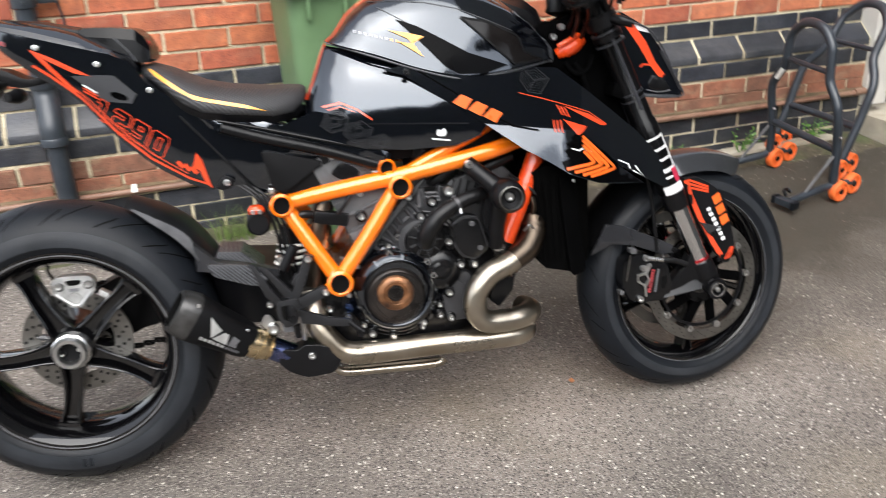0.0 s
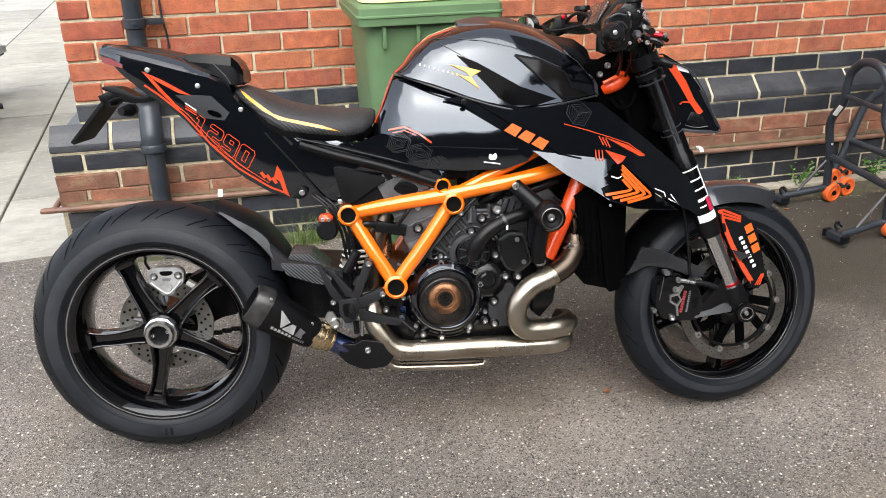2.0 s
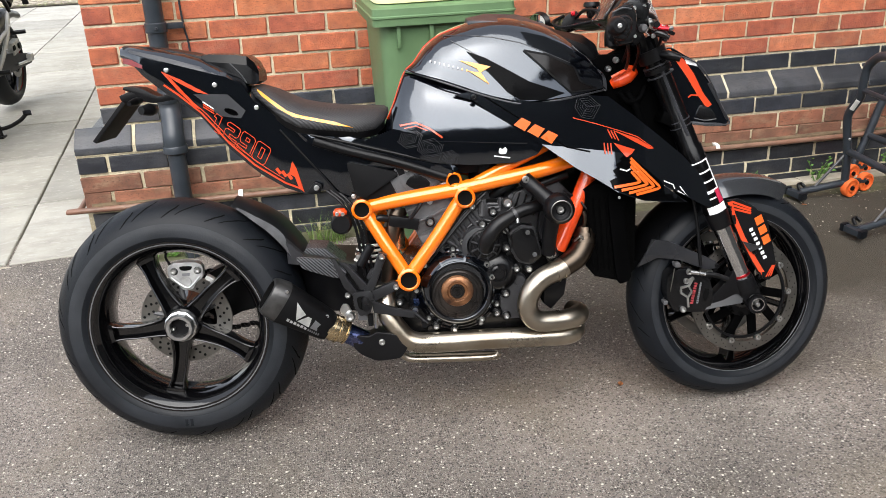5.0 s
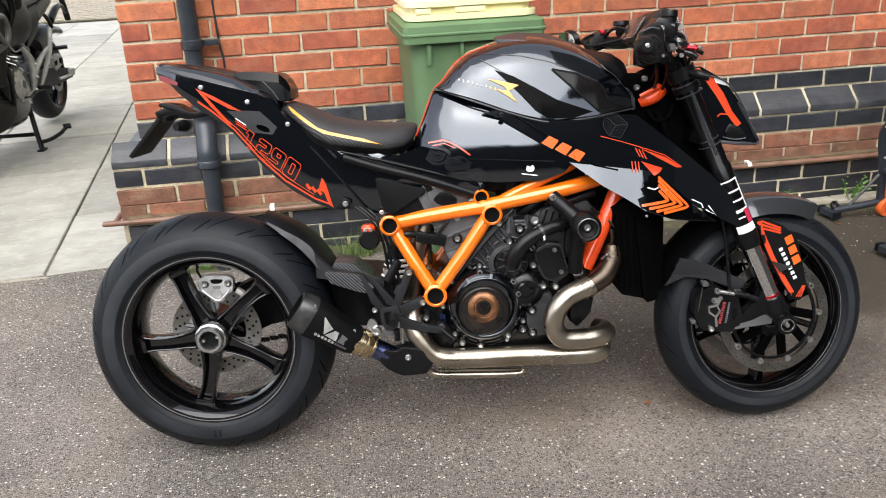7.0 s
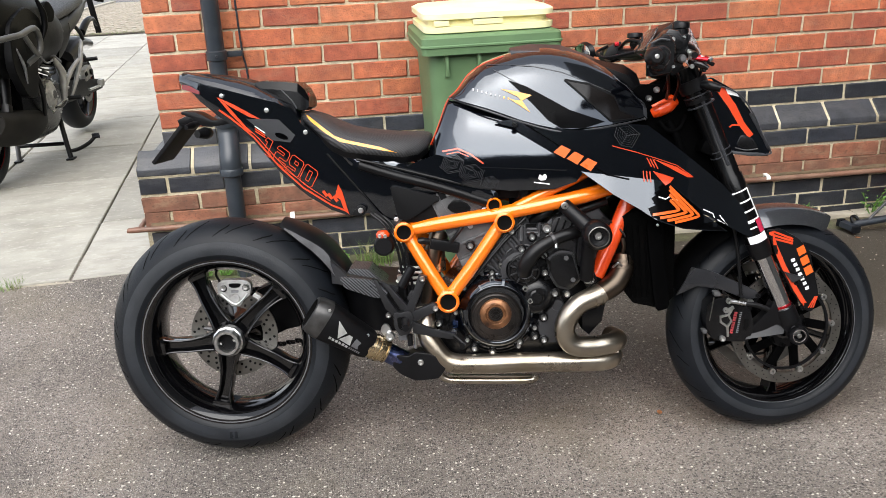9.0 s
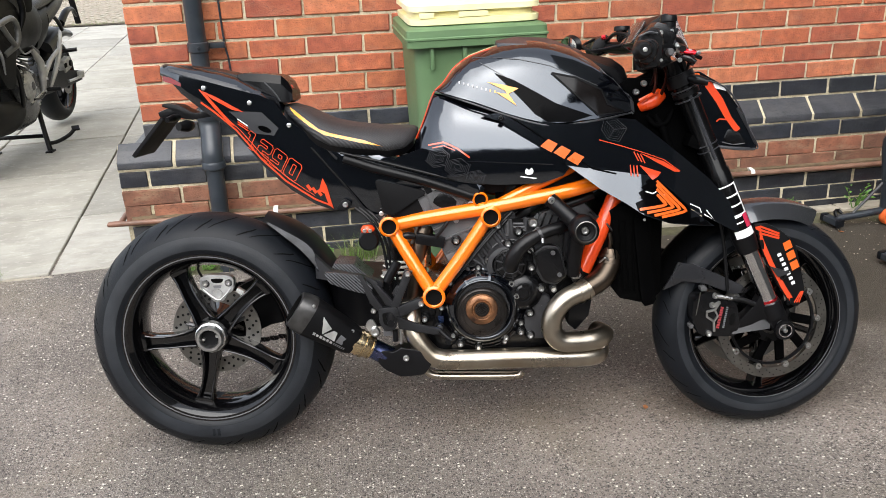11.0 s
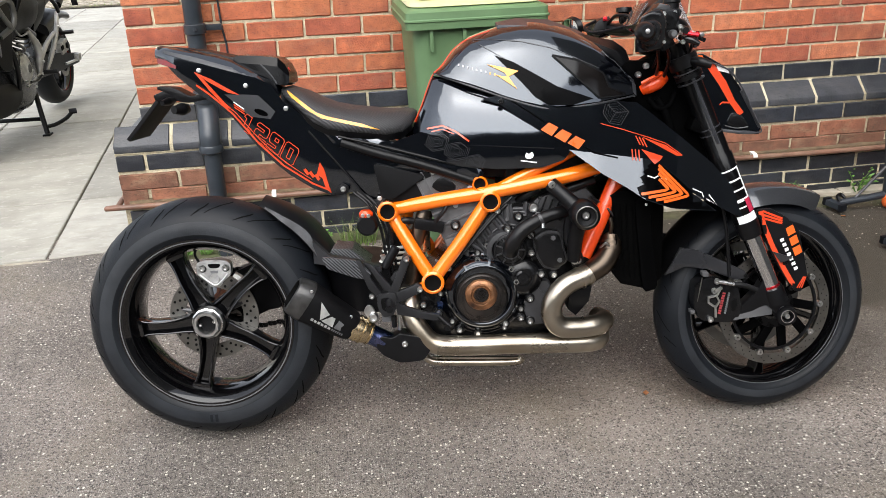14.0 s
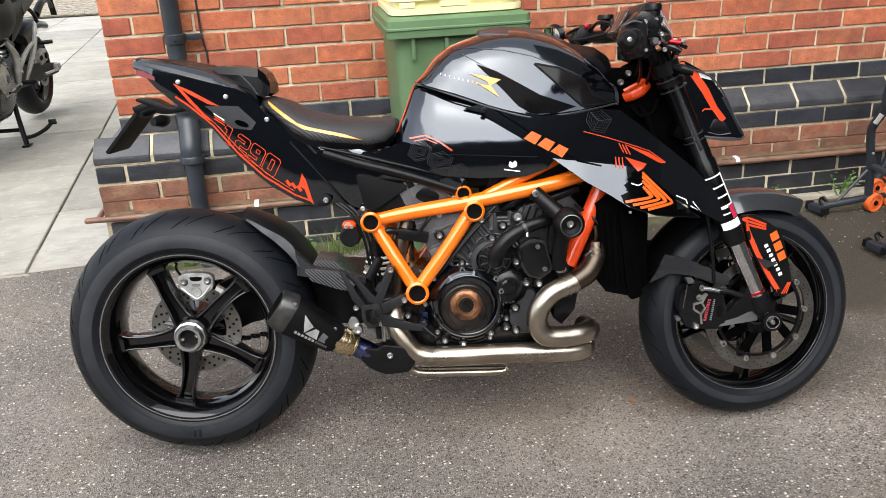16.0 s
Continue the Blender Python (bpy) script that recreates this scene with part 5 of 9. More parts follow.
part("hugger_arm", loft([(0.285, [(-0.082, 0.470), (-0.082, 0.530), (-0.070, 0.535), (-0.070, 0.470)]), (0.33, [(-0.110, 0.470), (-0.110, 0.495), (-0.096, 0.498), (-0.096, 0.470)]), (0.40, [(-0.124, 0.465), (-0.124, 0.482), (-0.104, 0.484), (-0.104, 0.465)]), (0.46, [(-0.12, 0.45), (-0.12, 0.465), (-0.104, 0.467), (-0.104, 0.45)])], mirror=False), GREYPAINT, hugger)
part("inner_guard", prism([(0.322, 0.488), (0.334, 0.508), (0.384, 0.503), (0.436, 0.455), (0.426, 0.443), (0.372, 0.482)], -0.080, 0.020, 0.003), CARBON, hugger, "ribbed carbon inner guard")
heel = part("heel_guard", prism(rounded([(0.316, 0.505), (0.400, 0.494), (0.438, 0.460), (0.428, 0.444), (0.400, 0.448), (0.330, 0.474)], 2, 0.15), -0.160, -0.152, 0.003), CARBON, bike, "carbon-fibre heel guard")

# --- rearset plates, pedal
rs = part("footrest_plate", prism([(0.399, 0.498), (0.413, 0.493), (0.440, 0.438), (0.462, 0.405), (0.447, 0.397), (0.428, 0.419)], -0.162, -0.146, 0.003), BRACKET, bike, "black openwork footrest bracket")
part("bracket_arm", prism([(0.418, 0.490), (0.438, 0.482), (0.481, 0.428), (0.493, 0.410), (0.468, 0.411), (0.432, 0.472)], -0.160, -0.146, 0.003), BRACKET, rs)
part("bracket_arm", prism([(0.519, 0.505), (0.539, 0.497), (0.529, 0.474), (0.499, 0.404), (0.474, 0.405), (0.496, 0.445)], -0.161, -0.146, 0.003), BRACKET, rs)
part("bracket_arm", prism([(0.488, 0.404), (0.551, 0.428), (0.566, 0.420), (0.560, 0.406), (0.495, 0.377)], -0.161, -0.144, 0.003), BRACKET, rs)
part("bracket_arm", prism([(0.484, 0.443), (0.495, 0.460), (0.511, 0.465), (0.514, 0.454), (0.499, 0.442), (0.492, 0.431)], -0.159, -0.147, 0.002), BRACKET, rs)
part("bracket_foot", prism(rounded([(0.448, 0.406), (0.494, 0.410), (0.501, 0.386), (0.488, 0.350), (0.462, 0.345), (0.449, 0.370)], 2, 0.18), -0.166, -0.144, 0.004), BRACKET, rs)
part("plate_window", prism(rounded([(0.457, 0.395), (0.479, 0.397), (0.481, 0.378), (0.471, 0.360), (0.460, 0.367)], 2, 0.25), -0.1675, -0.165), GROOVE, rs)
part("pedal_arm", prism([(0.493, 0.386), (0.555, 0.360), (0.605, 0.349), (0.608, 0.334), (0.583, 0.335), (0.497, 0.353)], -0.172, -0.160, 0.003), BRACKET, rs)
part("footrest_peg", tube([(0.475, -0.155, 0.385), (0.480, -0.195, 0.388), (0.484, -0.245, 0.390)], 0.009, 12), SATIN, rs)
part("brake_pedal", tube([(0.600, -0.178, 0.347), (0.614, -0.182, 0.334), (0.628, -0.184, 0.321)], [0.006, 0.006, 0.008], 10), SATIN, rs)
part("pedal_tip", rod((0.620, -0.200, 0.322), (0.620, -0.168, 0.322), 0.007), SATIN, rs)
slot = part("pivot_slot", prism(rounded([(0.410, 0.356), (0.420, 0.374), (0.434, 0.372), (0.446, 0.338), (0.434, 0.330), (0.424, 0.338)], 3, 0.35), -0.148, -0.140, 0.002), ALU, bike, "silver slotted pivot bracket")
bolts("pivot_bolt", slot, [(0.436, -0.148, 0.342)], 0.013, 0.012)
bolts("rearset_bolt", rs, [(0.526, -0.160, 0.492), (0.556, -0.160, 0.414), (0.435, -0.150, 0.398)], 0.0075, 0.008)
part("brake_switch", rod((0.487, -0.150, 0.345), (0.487, -0.150, 0.315), 0.007), SATIN, rs)
part("brake_cylinder", box((0.468, -0.135, 0.340), (0.024, 0.022, 0.026), 0.004), DECALG, rs)
part("rod_end", rod((0.500, -0.145, 0.372), (0.500, -0.145, 0.305), 0.004), ALU, rs)

# --- exhaust
ex = part("exhaust_header", tube([(1.040, -0.112, 0.516), (1.034, -0.128, 0.488), (1.011, -0.146, 0.458), (0.972, -0.160, 0.436), (0.920, -0.172, 0.416), (0.888, -0.176, 0.382), (0.880, -0.176, 0.340), (0.902, -0.174, 0.307), (0.950, -0.168, 0.301), (0.995, -0.158, 0.303), (1.020, -0.125, 0.303), (1.010, -0.085, 0.300)], 0.0260, 22, 6), STEEL, bike, "brushed steel looped header pipe")
part("upper_pipe", tube([(1.040, -0.112, 0.516), (1.034, -0.128, 0.488), (1.011, -0.146, 0.458), (0.976, -0.1590, 0.4380)], [0.0272, 0.0285, 0.0285, 0.0268], 22, 6), BRONZE, ex, "heat-tinted upper pipe")
cl = part("exhaust_collector", tube([(1.010, -0.060, 0.265), (1.012, -0.105, 0.254), (0.985, -0.135, 0.251), (0.90, -0.143, 0.253), (0.78, -0.143, 0.256), (0.65, -0.143, 0.256), (0.585, -0.142, 0.264), (0.550, -0.138, 0.300), (0.530, -0.128, 0.340), (0.525, -0.10, 0.40)], 0.0265, 20, 6), STEEL, bike, "brushed steel collector pipe under the engine")
for p, d in (((0.968, -0.160, 0.433), (1, 0.35, 0.38)), ((0.952, -0.1645, 0.428), (1, 0.3, 0.36))):
    d = Vector(d).normalized()
    bm = tube([Vector(p) - d * 0.003, Vector(p) + d * 0.003], 0.0284, 22, curve=False)
    part("slip_joint", bm, STEEL, ex)
part("manifold", tube([(1.039, -0.114, 0.512), (1.036, -0.100, 0.535), (1.024, -0.085, 0.575)], [0.024, 0.019, 0.017], 16), BRONZE, ex)
for sp in ((1.0350, -0.126, 0.493), (1.0378, -0.118, 0.506)):
    d = Vector((0.12, 0.25, 1)).normalized()
    part("header_flange", tube([Vector(sp) - d * 0.004, Vector(sp) + d * 0.004], 0.0312, 22, curve=False), BRONZE, ex, "heat-stained header flange")
part("weld_bead", tube([(1.018, -0.155, 0.279), (0.96, -0.167, 0.279)], 0.003, 6, curve=False), STEEL, ex)
part("under_rail", tube([(0.559, -0.120, 0.225), (0.569, -0.120, 0.212), (0.594, -0.120, 0.205), (0.680, -0.120, 0.201), (0.769, -0.120, 0.198), (0.801, -0.120, 0.200), (0.810, -0.120, 0.209)], 0.0098, 14, 6), STEEL, bike, "bent steel bracket below the collector")
part("rail_web", prism([(0.577, 0.220), (0.799, 0.211), (0.795, 0.199), (0.579, 0.207)], -0.122, -0.112, 0.002), STEEL, bike)
lnk = part("link_pipe_cover", prism(rounded([(0.438, 0.266), (0.450, 0.296), (0.481, 0.290), (0.499, 0.301), (0.534, 0.295), (0.568, 0.282), (0.576, 0.254), (0.557, 0.227), (0.497, 0.223), (0.458, 0.243)], 2, 0.22), -0.165, -0.115, 0.010, 3), SATIN, bike, "black heat shield over the link pipe")
bolts("shield_bolt", lnk, [(0.512, -0.165, 0.274)], 0.008, 0.007)
MA = Vector((0.245, -0.182, 0.420))            # silencer's mouth
MB = Vector((0.383, -0.152, 0.321))            # silencer's foot
md = (MB - MA).normalized()


def oval_run(spots, seg=28):
    """Rings round the silencer's axis: (distance along, half-height, half-width)."""
    side = Vector((0, 1, 0)) - md * md.y
    side.normalize()
    up = side.cross(md).normalized()
    bm = bmesh.new()
    rings = []
    for s, a, b in spots:
        c = MA + md * s
        ring = []
        for j in range(seg):
            t = 2 * math.pi * j / seg
            ct, st_ = math.cos(t), math.sin(t)
            k = (abs(ct) ** 3.2 + abs(st_) ** 3.2) ** (-1 / 3.2)
            ring.append(bm.verts.new(c + up * a * k * ct + side * b * k * st_))
        rings.append(ring)
    for p, q in zip(rings, rings[1:]):
        for j in range(seg):
            bm.faces.new((p[j], p[(j + 1) % seg], q[(j + 1) % seg], q[j]))
    return bm


L = (MB - MA).length
mu = part("silencer", oval_run([(0.030, 0.049, 0.043), (0.045, 0.049, 0.043), (L - 0.015, 0.0385, 0.036), (L, 0.034, 0.031), (L, 0.02, 0.02)]), MATT, bike, "matt black oval silencer with pale logo plate", 30)
part("end_cap", oval_run([(-0.004, 0.036, 0.032), (-0.002, 0.043, 0.038), (0.010, 0.047, 0.042), (0.032, 0.0500, 0.0440), (0.038, 0.0500, 0.0440)]), ENDCAP, mu, "brushed dark alloy end cap", 40)
part("bore", oval_run([(-0.004, 0.036, 0.032), (0.06, 0.030, 0.028), (0.06, 0.001, 0.001)]), GROOVE, mu)
nk0, nk1 = MB - md * 0.005, Vector((0.452, -0.138, 0.280))
part("neck", tube([nk0, nk0 + (nk1 - nk0) * 0.3, nk0 + (nk1 - nk0) * 0.62], [0.033, 0.034, 0.027], 22, 4), TITAN, mu, "straw-coloured titanium neck")
part("blued_pipe", tube([nk0 + (nk1 - nk0) * 0.60, nk0 + (nk1 - nk0) * 0.8, nk1 + Vector((0.03, 0, -0.018))], 0.026, 22), BLUED, mu, "heat-blued titanium pipe")
for f in (0.18, 0.34, 0.58):
    c = nk0 + (nk1 - nk0) * f
    d = (nk1 - nk0).normalized()
    part("neck_ring", tube([c - d * 0.002, c + d * 0.002], 0.0355 - 0.005 * (f > 0.5), 22, curve=False), TITAN, mu)
bolts("rivet", mu, [MA + md * 0.042 + Vector((0.018, -0.040, 0.038)), MA + md * (L - 0.018) + Vector((0.015, -0.03, 0.026))], 0.004, 0.003)

# --- trellis frame
def frame_tube(pts, r=0.0175):
    return tube(pts, r, 16, 5)


fr = part("trellis_frame", frame_tube([(0.484, -0.104, 0.608), (0.60, -0.118, 0.627), (0.740, -0.130, 0.647), (0.86, -0.138, 0.668), (0.94, -0.132, 0.682), (1.02, -0.105, 0.698)], 0.0185), ORANGE, bike, "orange-painted tubular trellis frame")
part("upper_branch", frame_tube([(0.755, -0.131, 0.652), (0.83, -0.130, 0.688), (0.90, -0.120, 0.716), (1.0, -0.09, 0.76)], 0.014), ORANGE, fr)
part("rear_brace", frame_tube([(0.490, -0.106, 0.600), (0.535, -0.124, 0.520), (0.585, -0.140, 0.436)], 0.0175), ORANGE, fr)
part("front_brace", frame_tube([(0.592, -0.142, 0.436), (0.665, -0.136, 0.530), (0.735, -0.130, 0.628)], 0.0175), ORANGE, fr)
part("lower_stub", frame_tube([(0.585, -0.135, 0.428), (0.555, -0.13, 0.412), (0.528, -0.125, 0.402)], 0.009), ORANGE, fr)
part("down_tube", frame_tube([(1.066, -0.105, 0.690), (1.014, -0.118, 0.575), (0.966, -0.128, 0.475)], 0.0205), REDOR, fr, "red-orange front down tube")
for x, y, z, r in ((0.484, -0.108, 0.607, 0.0255), (0.713, -0.116, 0.668, 0.0195), (0.737, -0.134, 0.626, 0.0255), (0.589, -0.145, 0.431, 0.0285)):
    part("frame_boss", lathe([(r * 0.72, -0.026), (r * 0.80, -0.028), (r, -0.024), (r, 0.016), (r * 0.72, 0.016), (r * 0.72, -0.020)], (x, y, z), "Y", 28, closed=True), ORANGE, fr)
    # black disc added so that the boss's hole is dark, as in shade
    part("boss_hole_black", lathe([(0, -0.0205), (r * 0.5, -0.0205), (r * 0.73, -0.0225)], (x, y, z), "Y", 24), GROOVE, fr)
# the far side of the frame
part("far_top_tube", frame_tube([(0.484, 0.104, 0.608), (0.74, 0.130, 0.647), (0.94, 0.132, 0.682), (1.02, 0.105, 0.698)], 0.0185), ORANGE, fr)
part("far_rear_brace", frame_tube([(0.490, 0.106, 0.600), (0.589, 0.140, 0.436)], 0.0175), ORANGE, fr)
part("far_front_brace", frame_tube([(0.592, 0.142, 0.436), (0.735, 0.130, 0.628)], 0.0175), ORANGE, fr)
part("frame_link", tube([(0.713, -0.11, 0.668), (0.722, -0.118, 0.648)], 0.012, 12, curve=False), ORANGE, fr)

# --- engine
en = part("engine", prism(rounded([(0.555, 0.300), (0.600, 0.270), (0.860, 0.272), (0.905, 0.300), (0.925, 0.360), (0.945, 0.440), (0.930, 0.500), (0.860, 0.520), (0.760, 0.545), (0.660, 0.520), (0.600, 0.460), (0.560, 0.420), (0.545, 0.350)], 3, 0.25), -0.112, 0.112, 0.010), CASE, bike, "black V-twin engine block")
part("rear_cylinder", box((0.668, -0.01, 0.582), (0.135, 0.19, 0.185), 0.012, (0, -22, 0)), CYL, en, "grey cast rear cylinder")
part("head_block", box((0.765, -0.02, 0.585), (0.09, 0.17, 0.12), 0.012, (0, 15, 0)), CASTING, en)
part("rear_head", box((0.618, -0.01, 0.676), (0.165, 0.20, 0.085), 0.016, (0, -22, 0)), CYL, en)
part("front_cylinder", box((0.880, -0.01, 0.545), (0.15, 0.20, 0.13), 0.014, (0, 48, 0)), CASTING, en)
part("front_head", box((0.945, -0.01, 0.585), (0.09, 0.16, 0.13), 0.018, (0, 48, 0)), CASTING, en)
for k in range(5):
    f = k / 4
    part("cylinder_fin", box((0.705 - 0.072 * f, -0.105, 0.525 + 0.118 * f), (0.125, 0.012, 0.006), 0.002, (0, -22, 0)), CYL, en)
part("head_cover", box((0.622, -0.112, 0.668), (0.115, 0.014, 0.06), 0.006, (0, -22, 0)), CYL, en)
part("head_recess", prism(rounded([(0.590, 0.662), (0.618, 0.690), (0.660, 0.664), (0.640, 0.636)], 2, 0.3), -0.1215, -0.115, 0.002), CASE, en)
# clutch side
cc = Vector((0.712, 0.0, 0.388))
cv = part("clutch_cover", lathe([(0.0, -0.138), (0.068, -0.138), (0.071, -0.147), (0.075, -0.1505), (0.079, -0.1500), (0.095, -0.136), (0.097, -0.130), (0.101, -0.127), (0.109, -0.120), (0.110, -0.095)], cc, "Y", 64), GLOSS, en, "round black clutch cover with worn rusty centre")
part("cover_ring", lathe([(0.0, -0.150), (0.046, -0.150), (0.047, -0.1485), (0.049, -0.1485), (0.050, -0.150), (0.056, -0.1495), (0.057, -0.148), (0.059, -0.148), (0.060, -0.149), (0.063, -0.147), (0.067, -0.142), (0.067, -0.134)], cc + Vector((-0.003, 0, -0.010)), "Y", 56), WORN, cv, "worn metal ring")
part("rust_ring", lathe([(0.018, -0.1535), (0.0205, -0.1560), (0.0225, -0.1560), (0.0235, -0.1545), (0.026, -0.1572), (0.033, -0.1568), (0.037, -0.1535), (0.0385, -0.1535), (0.040, -0.1515), (0.041, -0.149)], cc + Vector((-0.004, 0, 0.002)), "Y", 48), RUST, cv, "rust-stained raised ring")
part("centre_cap", lathe([(0.0, -0.1560), (0.003, -0.1560), (0.004, -0.1530), (0.006, -0.1530), (0.0065, -0.1575), (0.009, -0.1575), (0.0095, -0.1550), (0.012, -0.1550), (0.0125, -0.1585), (0.0155, -0.1585), (0.016, -0.154), (0.019, -0.1535)], cc + Vector((-0.004, 0, 0.002)), "Y", 32), WORN, cv)
for a0, a1 in ((35, 75), (80, 118), (122, 168)):
    bm = bmesh.new()
    rows = []
    for k in range(10):
        a = radians(a0 + (a1 - a0) * k / 9)
        rows.append([bm.verts.new(cc + Vector((r * math.cos(a), y, r * math.sin(a)))) for r, y in ((0.079, -0.148), (0.0815, -0.1560), (0.0960, -0.1430), (0.0985, -0.131))])
    for p, q in zip(rows, rows[1:]):
        for j in range(3):
            bm.faces.new((p[j], p[j + 1], q[j + 1], q[j]))
    part("cover_rib", bm, GLOSS, cv)
for a in (22, 62, 95, 140, 178, 222, 262, 300, 335):
    r = 0.106
    p = cc + Vector((r * math.cos(radians(a)), 0, r * math.sin(radians(a))))
    part("cover_lug", rod((p.x, -0.100, p.z), (p.x, -0.130, p.z), 0.0095, 14), CASE, cv)
    bolts("cover_bolt", cv, [(p.x, -0.130, p.z)], 0.0058, 0.006)
# water pump and the hose that leaves it
pm = part("water_pump", lathe([(0.0, -0.148), (0.016, -0.148), (0.019, -0.141), (0.034, -0.139), (0.036, -0.143), (0.041, -0.142), (0.043, -0.135), (0.044, -0.112)], (0.783, 0, 0.500), "Y", 40), CASE, en, "black water pump with radial ribs")
for k in range(9):
    a = 2 * math.pi * k / 9
    part("pump_rib", box((0.783 + 0.028 * math.cos(a), -0.1415, 0.500 + 0.028 * math.sin(a)), (0.018, 0.007, 0.0032), 0, (0, -math.degrees(a), 0)), CASTING, pm)
part("coolant_hose", tube([(0.783, -0.146, 0.496), (0.786, -0.160, 0.515), (0.796, -0.166, 0.535), (0.812, -0.166, 0.554), (0.832, -0.164, 0.567), (0.853, -0.160, 0.577), (0.879, -0.155, 0.586), (0.916, -0.145, 0.594), (0.945, -0.125, 0.600)], [0.020, 0.0200, 0.0195, 0.0190, 0.0180, 0.0165, 0.0160, 0.0160, 0.0160], 18), HOSE, pm, "black coolant hose")
part("hose_clip", tube([(0.853, -0.160, 0.577), (0.860, -0.159, 0.580)], 0.0188, 20, curve=False), CASTING, pm)
part("hose_clip", rod((0.862, -0.172, 0.572), (0.862, -0.176, 0.560), 0.004, 8), ALU, pm)
part("side_cover", prism(rounded([(0.848, 0.525), (0.875, 0.540), (0.905, 0.535), (0.913, 0.502), (0.923, 0.466), (0.897, 0.447), (0.868, 0.456), (0.852, 0.486)], 3, 0.28), -0.142, -0.10, 0.006), CASE, en, "black bolted side cover")
part("cover_gasket", prism(rounded([(0.842, 0.527), (0.874, 0.546), (0.909, 0.540), (0.918, 0.503), (0.929, 0.465), (0.898, 0.440), (0.864, 0.450), (0.846, 0.484)], 3, 0.28), -0.134, -0.10, 0.003), CASTING, en)
part("round_cover", lathe([(0.0, -0.147), (0.010, -0.147), (0.012, -0.143), (0.024, -0.141), (0.029, -0.134), (0.030, -0.10)], (0.822, 0, 0.441), "Y", 32), CASE, en)
part("starter_cover", lathe([(0.0, -0.128), (0.014, -0.128), (0.018, -0.118), (0.018, -0.10)], (0.868, 0, 0.400), "Y", 24), CASTING, en)
part("oil_cover", prism(rounded([(0.830, 0.392), (0.900, 0.400), (0.912, 0.350), (0.880, 0.300), (0.830, 0.300), (0.815, 0.340)], 3, 0.25), -0.126, -0.10, 0.005), CASTING, en)
part("sump", prism(rounded([(0.60, 0.285), (0.90, 0.285), (0.885, 0.245), (0.62, 0.245)], 2, 0.2), -0.085, 0.085, 0.01), CASE, en)
part("case_rib", box((0.600, -0.118, 0.395), (0.012, 0.02, 0.12), 0.004, (0, 12, 0)), CASE, en)
part("case_web", box((0.860, -0.118, 0.480), (0.10, 0.02, 0.010), 0.003, (0, -20, 0)), CASE, en)
part("belly_wedge", prism([(0.935, 0.392), (0.995, 0.400), (0.985, 0.350), (0.950, 0.312), (0.930, 0.330)], -0.11, 0.11, 0.006), SATIN, en)
for x, y, z in [(0.755, -0.128, 0.599), (0.806, -0.128, 0.582), (0.779, -0.128, 0.552), (0.650, -0.124, 0.565), (0.835, -0.132, 0.535), (0.727, -0.124, 0.511), (0.836, -0.134, 0.490), (0.702, -0.136, 0.478), (0.785, -0.134, 0.451), (0.860, -0.134, 0.435), (0.797, -0.136, 0.419), (0.831, -0.130, 0.371), (0.807, -0.126, 0.320), (0.831, -0.126, 0.310), (0.768, -0.126, 0.307), (0.651, -0.122, 0.293), (0.892, -0.130, 0.431), (0.600, -0.130, 0.341), (0.562, -0.125, 0.364)]:
    part("bolt_seat", lathe([(0.0, 0.010), (0.0125, 0.010), (0.0125, -0.002), (0.0105, -0.004), (0.0, -0.004)], (x, y, z), "Y", 18), CASE, en)
    bolts("case_bolt", en, [(x, y - 0.003, z)], 0.0078, 0.010)
bolts("large_bolt", en, [(0.843, -0.130, 0.604)], 0.0125, 0.014)
bolts("cover_screw", en, [(0.890, -0.143, 0.527), (0.906, -0.143, 0.470)], 0.0062, 0.004, CYL)
for a, b, r in [((0.691, -0.120, 0.514), (0.730, -0.120, 0.483), 0.006), ((0.744, -0.120, 0.585), (0.771, -0.120, 0.555), 0.006), ((0.681, -0.120, 0.537), (0.715, -0.120, 0.579), 0.006), ((0.702, -0.120, 0.496), (0.740, -0.120, 0.468), 0.005), ((0.655, -0.120, 0.516), (0.692, -0.120, 0.470), 0.006), ((0.740, -0.120, 0.468), (0.775, -0.120, 0.436), 0.005), ((0.854, -0.120, 0.403), (0.890, -0.120, 0.371), 0.005), ((0.817, -0.120, 0.359), (0.853, -0.120, 0.350), 0.006), ((0.838, -0.120, 0.335), (0.874, -0.120, 0.311), 0.006), ((0.707, -0.120, 0.550), (0.741, -0.120, 0.512), 0.0055), ((0.763, -0.120, 0.511), (0.783, -0.120, 0.466), 0.005)]:
    part("casting_rib", rod(a, b, r, 10), CASTING, en)
part("pump_housing", lathe([(0.030, -0.128), (0.034, -0.140), (0.046, -0.138), (0.052, -0.126), (0.054, -0.105)], (0.771, 0, 0.499), "Y", 36), CASTING, en)
part("cable_run", tube([(0.791, -0.128, 0.631), (0.743, -0.130, 0.587), (0.691, -0.130, 0.528), (0.643, -0.128, 0.474), (0.604, -0.124, 0.430)], 0.0042, 8), HOSE, en)
part("cable_run", tube([(0.779, -0.130, 0.614), (0.736, -0.132, 0.573), (0.679, -0.132, 0.509), (0.639, -0.130, 0.463)], 0.0042, 8), HOSE, en)
upc = part("upper_case", prism(rounded([(0.686, 0.527), (0.737, 0.589), (0.780, 0.613), (0.844, 0.613), (0.857, 0.573), (0.807, 0.554), (0.756, 0.512), (0.740, 0.468), (0.704, 0.476)], 2, 0.15), -0.122, -0.09, 0.005), CASTING, en, "dark ribbed upper crankcase")
